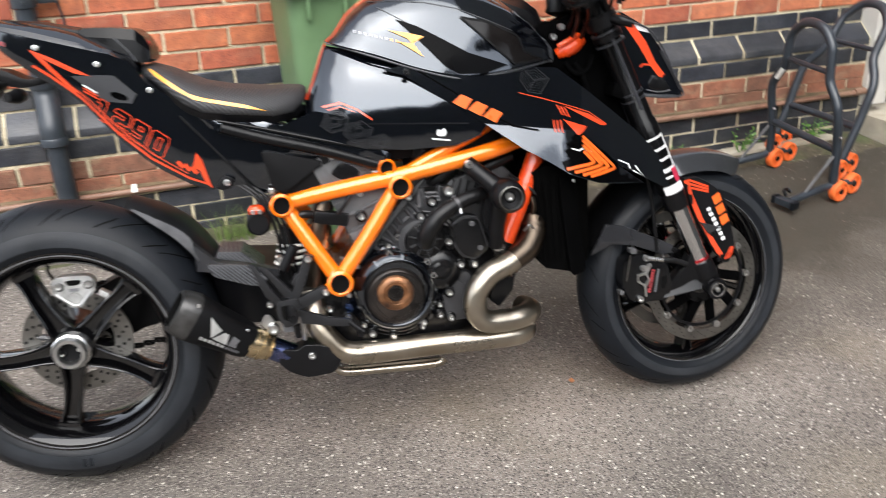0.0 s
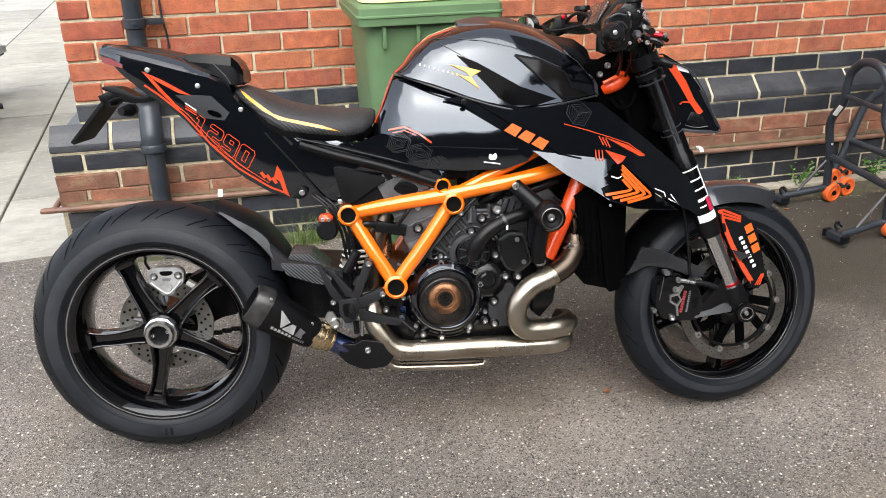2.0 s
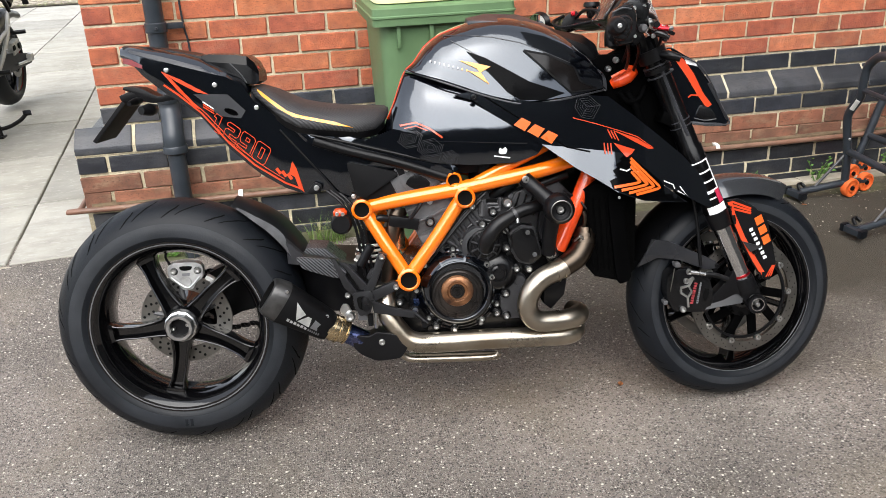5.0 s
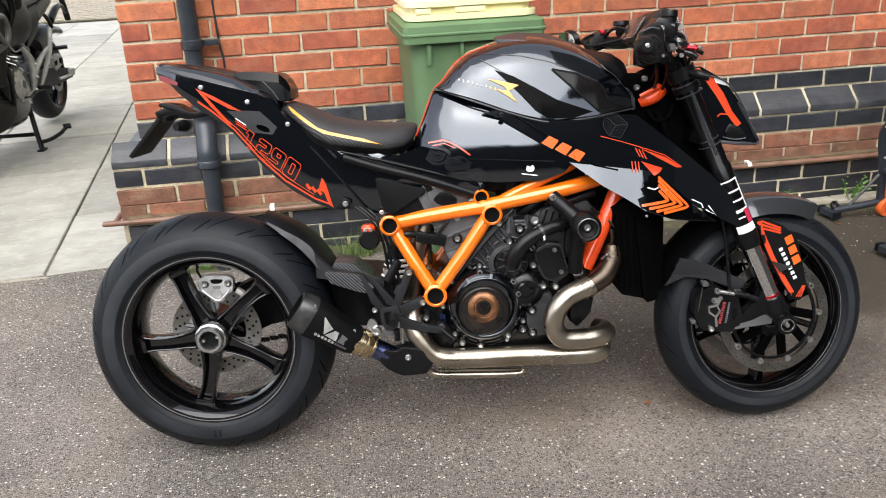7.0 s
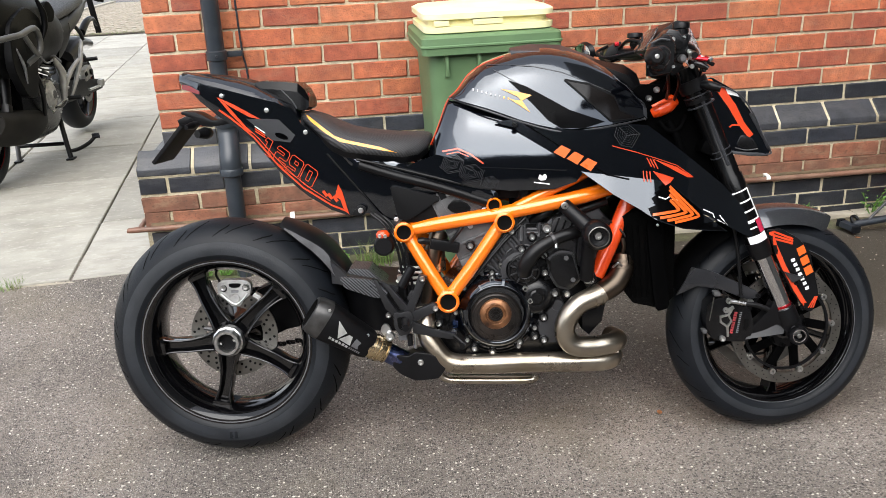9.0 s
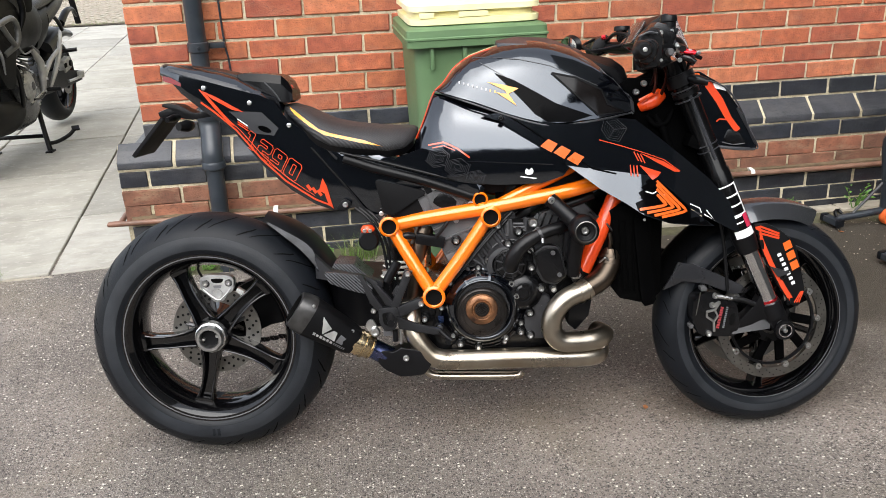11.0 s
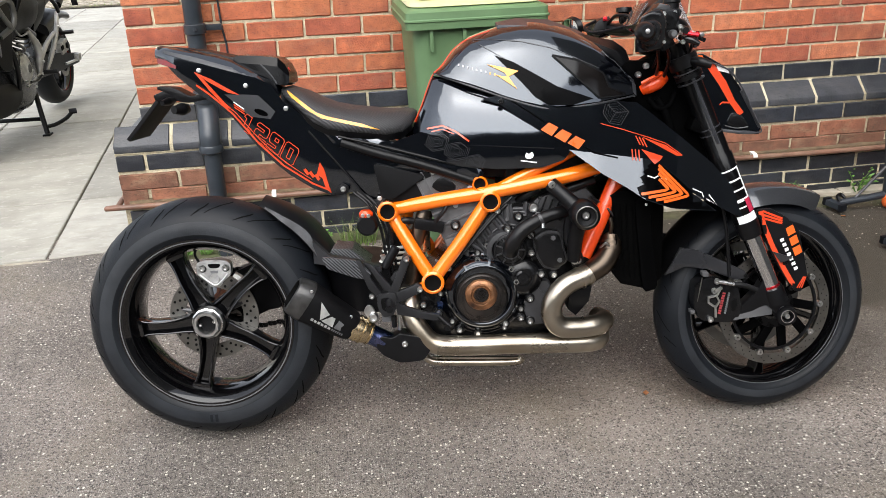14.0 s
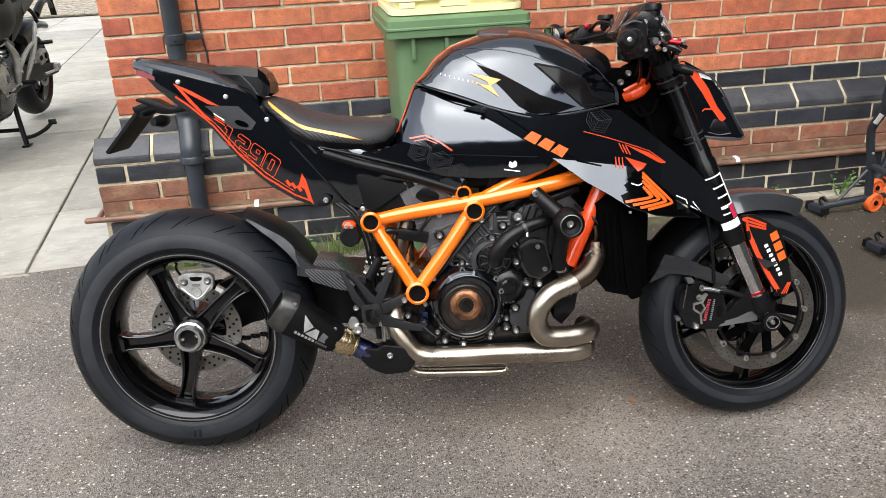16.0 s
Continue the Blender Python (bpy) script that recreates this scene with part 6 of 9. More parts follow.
for a, b in (((0.690, -0.124, 0.550), (0.722, -0.124, 0.499)), ((0.704, -0.124, 0.558), (0.734, -0.124, 0.513)), ((0.738, -0.124, 0.586), (0.765, -0.124, 0.546)), ((0.754, -0.124, 0.594), (0.781, -0.124, 0.555)), ((0.716, -0.124, 0.573), (0.743, -0.124, 0.530)), ((0.774, -0.124, 0.611), (0.776, -0.124, 0.579)), ((0.825, -0.124, 0.617), (0.825, -0.124, 0.591)), ((0.794, -0.124, 0.601), (0.819, -0.124, 0.600)), ((0.794, -0.124, 0.592), (0.822, -0.124, 0.591)), ((0.778, -0.124, 0.561), (0.787, -0.124, 0.546)), ((0.733, -0.124, 0.493), (0.752, -0.124, 0.524))):
    part("casting_rib", rod(a, b, 0.0055, 10), CASTING, upc)
for r in (0.052, 0.060):
    part("casting_ridge", tube([(0.784 + r * math.cos(radians(a)), -0.124, 0.501 + r * math.sin(radians(a))) for a in range(70, 206, 15)], 0.0028, 8), CASTING, upc)
part("case_recess", prism(rounded([(0.791, 0.614), (0.820, 0.613), (0.818, 0.603), (0.791, 0.603)], 2, 0.2), -0.1245, -0.118, 0.001), GROOVE, upc)
part("vertical_pipe", rod((0.779, -0.122, 0.613), (0.778, -0.122, 0.572), 0.0075, 12), CYL, en)
part("vertical_pipe", rod((0.826, -0.122, 0.614), (0.822, -0.122, 0.582), 0.0065, 12), CYL, en)
part("cable_stub", tube([(0.808, -0.100, 0.615), (0.831, -0.110, 0.632), (0.860, -0.110, 0.648)], 0.012, 14), HOSE, en)
part("boss_ring", lathe([(0.0, -0.150), (0.013, -0.150), (0.015, -0.146), (0.020, -0.144), (0.022, -0.147), (0.031, -0.146), (0.044, -0.138), (0.050, -0.128), (0.050, -0.108)], (0.814, 0, 0.427), "Y", 36), CASE, en)
part("clutch_hose", tube([(0.86, -0.11, 0.62), (0.93, -0.10, 0.64), (1.0, -0.09, 0.66)], 0.012, 10), HOSE, en)
part("intake", rod((0.80, -0.06, 0.60), (0.80, -0.06, 0.70), 0.045, 20), CASE, en)
part("airbox", box((0.80, 0, 0.72), (0.36, 0.20, 0.09), 0.02), MATT, en)
part("ignition_coil", box((0.585, -0.105, 0.565), (0.075, 0.03, 0.028), 0.006, (0, 12, 0)), SATIN, en)
part("coil_boot", tube([(0.545, -0.11, 0.577), (0.525, -0.115, 0.580), (0.505, -0.11, 0.572)], 0.009, 10), HOSE, en)
part("throttle_body", lathe([(0.0, -0.03), (0.03, -0.03), (0.03, 0.03), (0.0, 0.03)], (0.555, -0.08, 0.525), "Z", 20), TITAN, en, "bronze rear exhaust stub")
part("rear_header", tube([(0.575, -0.08, 0.60), (0.555, -0.09, 0.54), (0.545, -0.085, 0.47), (0.535, -0.085, 0.41)], 0.024, 16), BRONZE, en)
part("spark_lead", tube([(0.64, -0.12, 0.63), (0.62, -0.128, 0.60), (0.60, -0.125, 0.575)], 0.005, 8), HOSE, en)

part("cam_cover", prism(rounded([(0.842, 0.560), (0.862, 0.625), (0.905, 0.640), (0.935, 0.610), (0.930, 0.560), (0.890, 0.545)], 3, 0.25), -0.124, -0.10, 0.006), CASTING, en)
for k in range(4):
    part("cover_web", box((0.868 + 0.016 * k, -0.126, 0.606 - 0.006 * k), (0.004, 0.008, 0.045), 0.001, (0, 20, 0)), CASE, en)
for k in range(7):
    a = radians(35 + 18 * k)
    part("case_web", box((0.712 + 0.128 * math.cos(a), -0.112, 0.388 + 0.128 * math.sin(a)), (0.034, 0.010, 0.005), 0.001, (0, -math.degrees(a), 0)), CYL, en)
for k in range(6):
    part("head_fin", box((0.566 + 0.020 * k, -0.114, 0.660 + 0.006 * k), (0.005, 0.014, 0.075), 0.001, (0, -24, 0)), CYL, en)
part("cylinder_flange", box((0.694, -0.108, 0.545), (0.150, 0.016, 0.018), 0.004, (0, -22, 0)), CYL, en)
part("cylinder_flange", box((0.640, -0.108, 0.634), (0.165, 0.016, 0.014), 0.004, (0, -22, 0)), CYL, en)
part("sensor_plug", rod((0.800, -0.118, 0.545), (0.812, -0.142, 0.552), 0.008, 10), SATIN, en)
part("plug_wire", tube([(0.812, -0.142, 0.552), (0.835, -0.146, 0.535), (0.850, -0.140, 0.505), (0.838, -0.132, 0.470)], 0.003, 6), HOSE, en)
part("plug_wire", tube([(0.600, -0.120, 0.460), (0.612, -0.128, 0.430), (0.606, -0.128, 0.395), (0.600, -0.124, 0.36)], 0.003, 6), HOSE, en)
part("blue_connector", box((0.604, -0.128, 0.362), (0.014, 0.012, 0.020), 0.003), BLUED, en, "small blue connector")
part("drain_boss", rod((0.640, -0.09, 0.282), (0.640, -0.122, 0.282), 0.012, 14), CASE, en)
part("pump_neck", tube([(0.783, -0.140, 0.497), (0.784, -0.152, 0.500)], 0.021, 16, curve=False), CASE, en)
for p in ((0.690, -0.118, 0.655), (0.600, -0.124, 0.700), (0.652, -0.124, 0.615), (0.706, -0.124, 0.588)):
    part("head_stud", rod((p[0], p[1] + 0.02, p[2]), p, 0.007, 10), ALU, en)
part("lambda_sensor", tube([(1.034, -0.130, 0.530), (1.036, -0.135, 0.550), (1.034, -0.130, 0.570)], 0.005, 8), BRONZE, en)
part("sensor_wire", tube([(1.040, -0.140, 0.575), (1.02, -0.13, 0.60), (0.99, -0.10, 0.62)], 0.003, 6), HOSE, en)
part("spring_hook", tube([(1.005, -0.150, 0.500), (1.018, -0.158, 0.512), (1.030, -0.150, 0.500)], 0.003, 6), ALU, en)
# black block added inside the engine to give the gaps their shade
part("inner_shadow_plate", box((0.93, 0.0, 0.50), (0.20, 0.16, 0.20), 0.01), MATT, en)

# --- rear shock, reservoir, hoses in the gap behind the frame
sh = part("shock_reservoir", lathe([(0.0, -0.024), (0.021, -0.024), (0.026, -0.018), (0.027, 0.03), (0.0, 0.03)], (0.432, -0.118, 0.575), "Y", 28), SATIN, bike, "black shock reservoir with a red-orange adjuster")
part("adjuster", lathe([(0.0, 0.0), (0.016, 0.0), (0.018, 0.012), (0.012, 0.020), (0.0, 0.020)], (0.430, -0.125, 0.592), "Z", 16), REDOR, sh)
bolts("adjuster_screw", sh, [(0.424, -0.148, 0.603), (0.438, -0.147, 0.602)], 0.005, 0.004)
part("shock_spring_seat", rod((0.505, -0.05, 0.54), (0.485, -0.05, 0.46), 0.032, 20), SATIN, bike)
for k in range(4):
    c = Vector((0.503 - 0.004 * k, -0.05, 0.505 - 0.014 * k))
    part("shock_spring", lathe([(0.036, -0.004), (0.042, 0), (0.036, 0.004), (0.030, 0)], c, "Z", 20, closed=True), WHITE, bike, "white shock spring coil")
for dx in (0, 0.010, 0.021):
    part("brake_line", tube([(0.40 + dx, -0.105, 0.655), (0.435 + dx, -0.118, 0.625), (0.462 + dx, -0.118, 0.570), (0.472 + dx, -0.112, 0.50), (0.480 + dx, -0.11, 0.43)], 0.0038, 8), HOSE, bike)
part("master_cylinder", rod((0.470, -0.125, 0.465), (0.500, -0.125, 0.515), 0.012, 12), SATIN, bike)
part("shock_knob", lathe([(0, -0.016), (0.007, -0.016), (0.009, 0), (0, 0)], (0.468, -0.11, 0.487), "Y", 14), ALU, bike, "pale adjuster knob")

# --- crash bobbin
cb = part("crash_arm", tube([(0.884, -0.155, 0.664), (0.920, -0.180, 0.630), (0.952, -0.196, 0.598)], [0.018, 0.019, 0.024], 14), SATIN, bike, "black crash protector with a round bobbin")
part("lower_arm", tube([(0.938, -0.158, 0.474), (0.940, -0.172, 0.53), (0.948, -0.190, 0.592)], [0.017, 0.019, 0.022], 14), SATIN, cb)
part("crash_leg", prism(rounded([(0.923, 0.600), (0.958, 0.580), (0.946, 0.521), (0.966, 0.473), (0.961, 0.450), (0.938, 0.449), (0.928, 0.492), (0.914, 0.530)], 3, 0.25), -0.150, -0.128, 0.006), SATIN, cb, "black lower leg of the protector")
bolts("leg_bolt", cb, [(0.947, -0.156, 0.472)], 0.0105, 0.010)
part("bobbin", lathe([(0.0, -0.236), (0.012, -0.236), (0.012, -0.246), (0.022, -0.248), (0.0235, -0.2555), (0.0255, -0.2565), (0.033, -0.248), (0.035, -0.225), (0.033, -0.190), (0.0, -0.190)], (0.954, 0, 0.599), "Y", 36), SATIN, cb)
part("bobbin_ring", lathe([(0.0225, -0.2560), (0.0240, -0.2580), (0.0258, -0.2575)], (0.954, 0, 0.599), "Y", 36), DISC, cb, "polished ring")
bolts("bobbin_bolt", cb, [(0.954, -0.237, 0.599)], 0.010, 0.008)
bolts("arm_bolt", cb, [(0.884, -0.172, 0.665), (0.939, -0.165, 0.473)], 0.009, 0.008)

# --- bodywork: tail and seat
TAIL = [(-0.078, 1.000, 1.010, 1.022, 0.030), (-0.05, 0.985, 1.008, 1.024, 0.052), (-0.02, 0.952, 0.998, 1.020, 0.064), (0.03, 0.910, 0.984, 1.012, 0.076), (0.08, 0.876, 0.972, 1.001, 0.083), (0.115, 0.845, 0.963, 0.990, 0.087), (0.175, 0.767, 0.944, 0.962, 0.093), (0.215, 0.728, 0.925, 0.938, 0.096), (0.245, 0.702, 0.880, 0.890, 0.099), (0.30, 0.667, 0.838, 0.845, 0.104), (0.345, 0.650, 0.806, 0.812, 0.109), (0.400, 0.656, 0.790, 0.795, 0.113), (0.440, 0.634, 0.780, 0.784, 0.116), (0.475, 0.640, 0.772, 0.776, 0.119), (0.52, 0.688, 0.762, 0.766, 0.122), (0.60, 0.702, 0.750, 0.756, 0.127)]


def tail_section(zl, zu, zt, w):
    m = (zl + zu) / 2
    return [(0, zl + 0.35 * (zu - zl)), (w * 0.80, zl + 0.010), (w * 0.93, zl), (w * 0.985, zl + 0.15 * (zu - zl)), (w, m), (w * 0.99, zu), (w * 0.80, zu + 0.7 * (zt - zu)), (w * 0.55, zt), (0, zt)]


tail = part("tail_panel", loft([(x, tail_section(a, b, c, w)) for x, a, b, c, w in TAIL]), GLOSS, bike, "gloss black tail panel with orange graphics", 35)
part("tail_spine", loft([(-0.07, [(0, 1.018), (0.030, 1.016), (0.030, 1.024), (0, 1.028)]), (0.05, [(0, 1.0), (0.046, 1.0), (0.044, 1.010), (0, 1.014)]), (0.12, [(0, 0.98), (0.05, 0.98), (0.048, 0.992), (0, 0.998)])]), SATIN, tail)
hump = part("pillion_cowl", loft([(0.098, [(0, 0.972), (0.046, 0.972), (0.046, 0.980), (0.040, 0.991), (0, 0.994)]), (0.140, [(0, 0.952), (0.062, 0.955), (0.060, 0.978), (0.052, 0.996), (0, 0.999)]), (0.190, [(0, 0.930), (0.068, 0.934), (0.065, 0.972), (0.056, 0.993), (0, 0.996)]), (0.230, [(0, 0.920), (0.068, 0.922), (0.066, 0.966), (0.057, 0.987), (0, 0.990)]), (0.246, [(0, 0.918), (0.067, 0.920), (0.064, 0.950), (0.055, 0.972), (0, 0.975)]), (0.256, [(0, 0.924), (0.063, 0.927), (0.060, 0.941), (0.054, 0.950), (0, 0.953)])]), COWL, bike, "black pillion seat cowl with a square end", 18)
part("cowl_trim", tube([(0.190, -0.0665, 0.972), (0.214, -0.0675, 0.945), (0.226, -0.0685, 0.925)], 0.0018, 6), GREYP, hump)
part("cowl_badge", box((0.2515, -0.030, 0.958), (0.004, 0.016, 0.010), 0.001, (0, -28, 0)), REDANO, hump, "small red badge")
SEAT = [(0.228, 0.050, 0.900, 0.914), (0.250, 0.080, 0.884, 0.918), (0.285, 0.108, 0.855, 0.906), (0.315, 0.124, 0.828, 0.890), (0.350, 0.136, 0.811, 0.874), (0.395, 0.142, 0.804, 0.863), (0.440, 0.143, 0.799, 0.857), (0.490, 0.136, 0.792, 0.851), (0.530, 0.118, 0.796, 0.850), (0.552, 0.094, 0.812, 0.848), (0.562, 0.06, 0.828, 0.842)]


def seat_section(w, zl, zt):
    h = zt - zl
    return [(0, zl), (w * 0.93, zl), (w * 0.99, zl + 0.12 * h), (w, zl + 0.30 * h), (w * 0.96, zl + 0.52 * h), (w * 0.84, zl + 0.76 * h), (w * 0.62, zl + 0.93 * h), (w * 0.3, zl + 0.985 * h), (0, zt)]


seat = part("seat", loft([(x, seat_section(w, a, b)) for x, w, a, b in SEAT]), SEATV, bike, "black ribbed vinyl rider seat with an orange stripe", 60)
st_tree = shell_tree(seat)


sticker("seat_stripe", [(0.243, 0.913), (0.262, 0.901), (0.325, 0.855), (0.352, 0.845), (0.436, 0.825), (0.480, 0.808), (0.430, 0.819), (0.338, 0.841), (0.302, 0.862), (0.262, 0.892)], DECALY, seat, st_tree, 0.0012, 0.008, "orange-yellow stripe")
part("seat_base", loft([(x, [(0, a - 0.012), (w * 0.9, a - 0.012), (w * 0.97, a + 0.004), (0, a + 0.004)]) for x, w, a, b in SEAT[1:-1]]), SATIN, seat)

# taillight, plate hanger
part("tail_light", loft([(-0.068, [(0, 0.982), (0.046, 0.985), (0.046, 0.997), (0, 1.000)]), (-0.045, [(0, 0.972), (0.062, 0.979), (0.060, 0.993), (0, 1.0)]), (-0.018, [(0, 0.962), (0.0672, 0.970), (0.0665, 0.978), (0, 0.99)])]), REDLENS, bike, "red tail light lens")
pl = part("plate_hanger", prism(rounded([(-0.040, 0.925), (-0.080, 0.930), (-0.084, 0.922), (-0.055, 0.912), (-0.050, 0.895), (-0.010, 0.885), (0.06, 0.895), (0.05, 0.915), (0.0, 0.90)], 2, 0.25), -0.03, 0.03, 0.004), SATIN, bike, "black tail tidy with plate holder")
part("plate_board", box((-0.112, 0, 0.848), (0.010, 0.15, 0.125), 0.003, (0, 42, 0)), MATT, pl)
part("rear_indicator", tube([(-0.045, -0.025, 0.895), (-0.05, -0.055, 0.892), (-0.055, -0.085, 0.890)], [0.008, 0.010, 0.006], 10), SATIN, pl)
part("indicator_body", tube([(-0.015, -0.03, 0.872), (-0.018, -0.055, 0.872), (-0.03, -0.08, 0.872)], [0.013, 0.016, 0.010], 12), SATIN, pl)
part("plate_lamp", box((-0.075, 0, 0.905), (0.04, 0.05, 0.02), 0.005, (0, -20, 0)), SATIN, pl)

# --- fuel tank
LOWER = [(0.556, 0.775, 0.812, 0.075, 0.122), (0.575, 0.770, 0.850, 0.090, 0.130), (0.608, 0.768, 0.928, 0.100, 0.138), (0.66, 0.766, 0.917, 0.116, 0.147), (0.72, 0.762, 0.898, 0.130, 0.153), (0.80, 0.756, 0.870, 0.142, 0.160), (0.88, 0.750, 0.853, 0.150, 0.164), (0.96, 0.745, 0.852, 0.148, 0.162)]
tank_side = part("tank_side_panel", loft([(x, [(0, a), (wb, a), (wb + 0.001, a + 0.1 * (b - a)), (wt + 0.55 * (wb - wt), a + 0.5 * (b - a)), (wt, b - 0.004), (wt - 0.006, b), (0, b)]) for x, a, b, wt, wb in LOWER]), GLOSS, bike, "gloss black tank side panel", 60)
COVER = [(0.610, 0.933, 0.938, 0.102), (0.634, 0.925, 0.956, 0.119), (0.665, 0.915, 0.994, 0.131), (0.70, 0.904, 1.020, 0.139), (0.74, 0.889, 1.033, 0.145), (0.78, 0.873, 1.044, 0.150), (0.82, 0.860, 1.050, 0.154), (0.86, 0.850, 1.050, 0.156), (0.90, 0.845, 1.044, 0.155), (0.95, 0.847, 1.028, 0.151), (1.00, 0.851, 1.002, 0.143), (1.05, 0.858, 0.966, 0.128), (1.09, 0.864, 0.925, 0.108)]


def cover_section(zb, zt, w):
    h = zt - zb
    return [(0, zb), (w - 0.004, zb), (w, zb + 0.004), (w * 0.965, zb + 0.20 * h), (w * 0.92, zb + 0.40 * h), (w * 0.85, zb + 0.62 * h), (w * 0.745, zb + 0.80 * h), (w * 0.52, zb + 0.93 * h), (w * 0.25, zb + 0.985 * h), (0, zt)]


tank = part("fuel_tank", loft([(x, cover_section(a, b, w + 0.003)) for x, a, b, w in COVER]), GLOSS, bike, "gloss black fuel tank with faceted sides", 50)
tk = shell_tree(tank)
# the creases' tone is painted: thin grey strokes on the smooth skin
for crease in ([(0.707, 1.011), (0.757, 1.009), (0.819, 1.002), (0.887, 0.985), (0.954, 0.956), (1.006, 0.932)], [(0.706, 1.009), (0.749, 0.982), (0.816, 0.942), (0.884, 0.900), (0.931, 0.878)]):
    sticker("tank_crease", stroke(crease, 0.0016), GREYP, tank, tk, 0.0008, 0.02)
sticker("tank_vent", rounded([(0.893, 0.967), (0.952, 0.954), (1.014, 0.922), (1.028, 0.888), (1.070, 0.868), (1.003, 0.864), (0.963, 0.901)], 2, 0.12), SMOKE, tank, tk, 0.0020, 0.012, "smoked dark air-duct insert")
sticker("vent_edge", stroke([(0.893, 0.967), (0.952, 0.954), (1.014, 0.922), (1.028, 0.888), (1.070, 0.868)], 0.0045), MATT, tank, tk, 0.0028)
sticker("vent_edge", stroke([(0.893, 0.967), (0.928, 0.934), (0.963, 0.901), (1.003, 0.864), (1.070, 0.867)], 0.0035), MATT, tank, tk, 0.0028)
# the dark reflection of the tank's hollow, painted as a low-sheen patch
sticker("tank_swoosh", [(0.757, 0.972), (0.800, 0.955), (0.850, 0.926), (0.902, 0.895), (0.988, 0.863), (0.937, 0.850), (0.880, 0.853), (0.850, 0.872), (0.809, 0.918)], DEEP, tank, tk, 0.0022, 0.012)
sticker("tank_flash", [(0.738, 0.952), (0.776, 0.944), (0.812, 0.934), (0.800, 0.928), (0.786, 0.921), (0.779, 0.931), (0.762, 0.940)], DECALY, tank, tk, 0.0036, 0.02, "yellow-orange zigzag flash")
sticker("tank_flash", [(0.757, 0.928), (0.772, 0.924), (0.788, 0.922), (0.798, 0.907), (0.807, 0.893), (0.782, 0.911)], DECALY, tank, tk, 0.0044, 0.02)
for k in range(9):
    c = Vector((0.672 + 0.0105 * k, 0.953 - 0.0031 * k))
    sticker("tank_lettering", [(c.x - 0.0018, c.y - 0.0028), (c.x + 0.0018, c.y - 0.0028), (c.x + 0.0018, c.y + 0.0028), (c.x - 0.0018, c.y + 0.0028)], DECALY if k > 6 else PALELET, tank, tk, 0.0014, 0.02)
part("tank_spine", loft([(0.77, [(0, 1.036), (0.05, 1.030), (0.048, 1.044), (0, 1.052)]), (0.82, [(0, 1.04), (0.085, 1.02), (0.078, 1.040), (0, 1.060)]), (0.90, [(0, 1.03), (0.094, 1.008), (0.086, 1.028), (0, 1.054)]), (0.98, [(0, 1.0), (0.098, 0.968), (0.092, 0.995), (0, 1.022)]), (1.05, [(0, 0.95), (0.105, 0.920), (0.098, 0.945), (0, 0.978)]), (1.10, [(0, 0.90), (0.104, 0.862), (0.098, 0.885), (0, 0.94)])]), GREYP, tank, "satin grey tank spine and dash surround", 40)
part("dash_surround", loft([(0.96, [(0, 0.96), (0.070, 0.96), (0.066, 1.010), (0.03, 1.020), (0, 1.022)]), (1.02, [(0, 0.94), (0.072, 0.935), (0.066, 0.986), (0.03, 1.004), (0, 1.006)]), (1.06, [(0, 0.92), (0.070, 0.910), (0.064, 0.970), (0.03, 0.994), (0, 0.998)]), (1.09, [(0, 0.88), (0.066, 0.88), (0.060, 0.935), (0.03, 0.970), (0, 0.978)]), (1.115, [(0, 0.84), (0.060, 0.84), (0.052, 0.875), (0.026, 0.905), (0, 0.912)])]), SATIN, tank, "black dash surround ahead of the tank", 40)
part("surround_line", tube([(1.018, -0.092, 0.972), (1.050, -0.095, 0.935), (1.066, -0.098, 0.892), (1.098, -0.098, 0.860)], 0.0022, 6), DECALG, tank)
part("knee_line", tube([(0.612, -0.106, 0.934), (0.70, -0.141, 0.902), (0.784, -0.152, 0.871), (0.855, -0.158, 0.849), (0.902, -0.158, 0.843), (0.972, -0.153, 0.848), (1.043, -0.136, 0.857), (1.088, -0.115, 0.863)], 0.0022, 6), GREYP, tank)
part("tank_rear_stripe", tube([(0.560, -0.078, 0.820), (0.578, -0.090, 0.858), (0.606, -0.100, 0.926), (0.632, -0.108, 0.953), (0.662, -0.100, 0.990), (0.70, -0.085, 1.014), (0.75, -0.07, 1.030)], 0.0017, 6), DECAL, tank, "thin orange edge line")

# --- side panel below the tank
def low_w(x, z):
    return 0.136 + 0.03 * min(1, max(0, (x - 0.52) / 0.4)) - 0.10 * max(0, 0.735 - z)


lowp = part("lower_tank_panel", panel([(0.500, 0.775), (0.585, 0.742), (0.668, 0.714), (0.756, 0.704), (0.863, 0.705), (0.915, 0.722), (0.935, 0.748), (0.880, 0.757), (0.76, 0.768), (0.656, 0.778), (0.575, 0.800)], low_w, 0.02, 0.004, -1, 0.0), GLOSS, bike, "gloss black lower tank panel with honeycomb graphic", 40)
part("lower_tank_panel", panel([(0.500, 0.775), (0.585, 0.742), (0.668, 0.714), (0.756, 0.704), (0.863, 0.705), (0.915, 0.722), (0.935, 0.748), (0.880, 0.757), (0.76, 0.768), (0.656, 0.778), (0.575, 0.800)], low_w, 0.02, 0.004, 1, 0.003), GLOSS, bike)
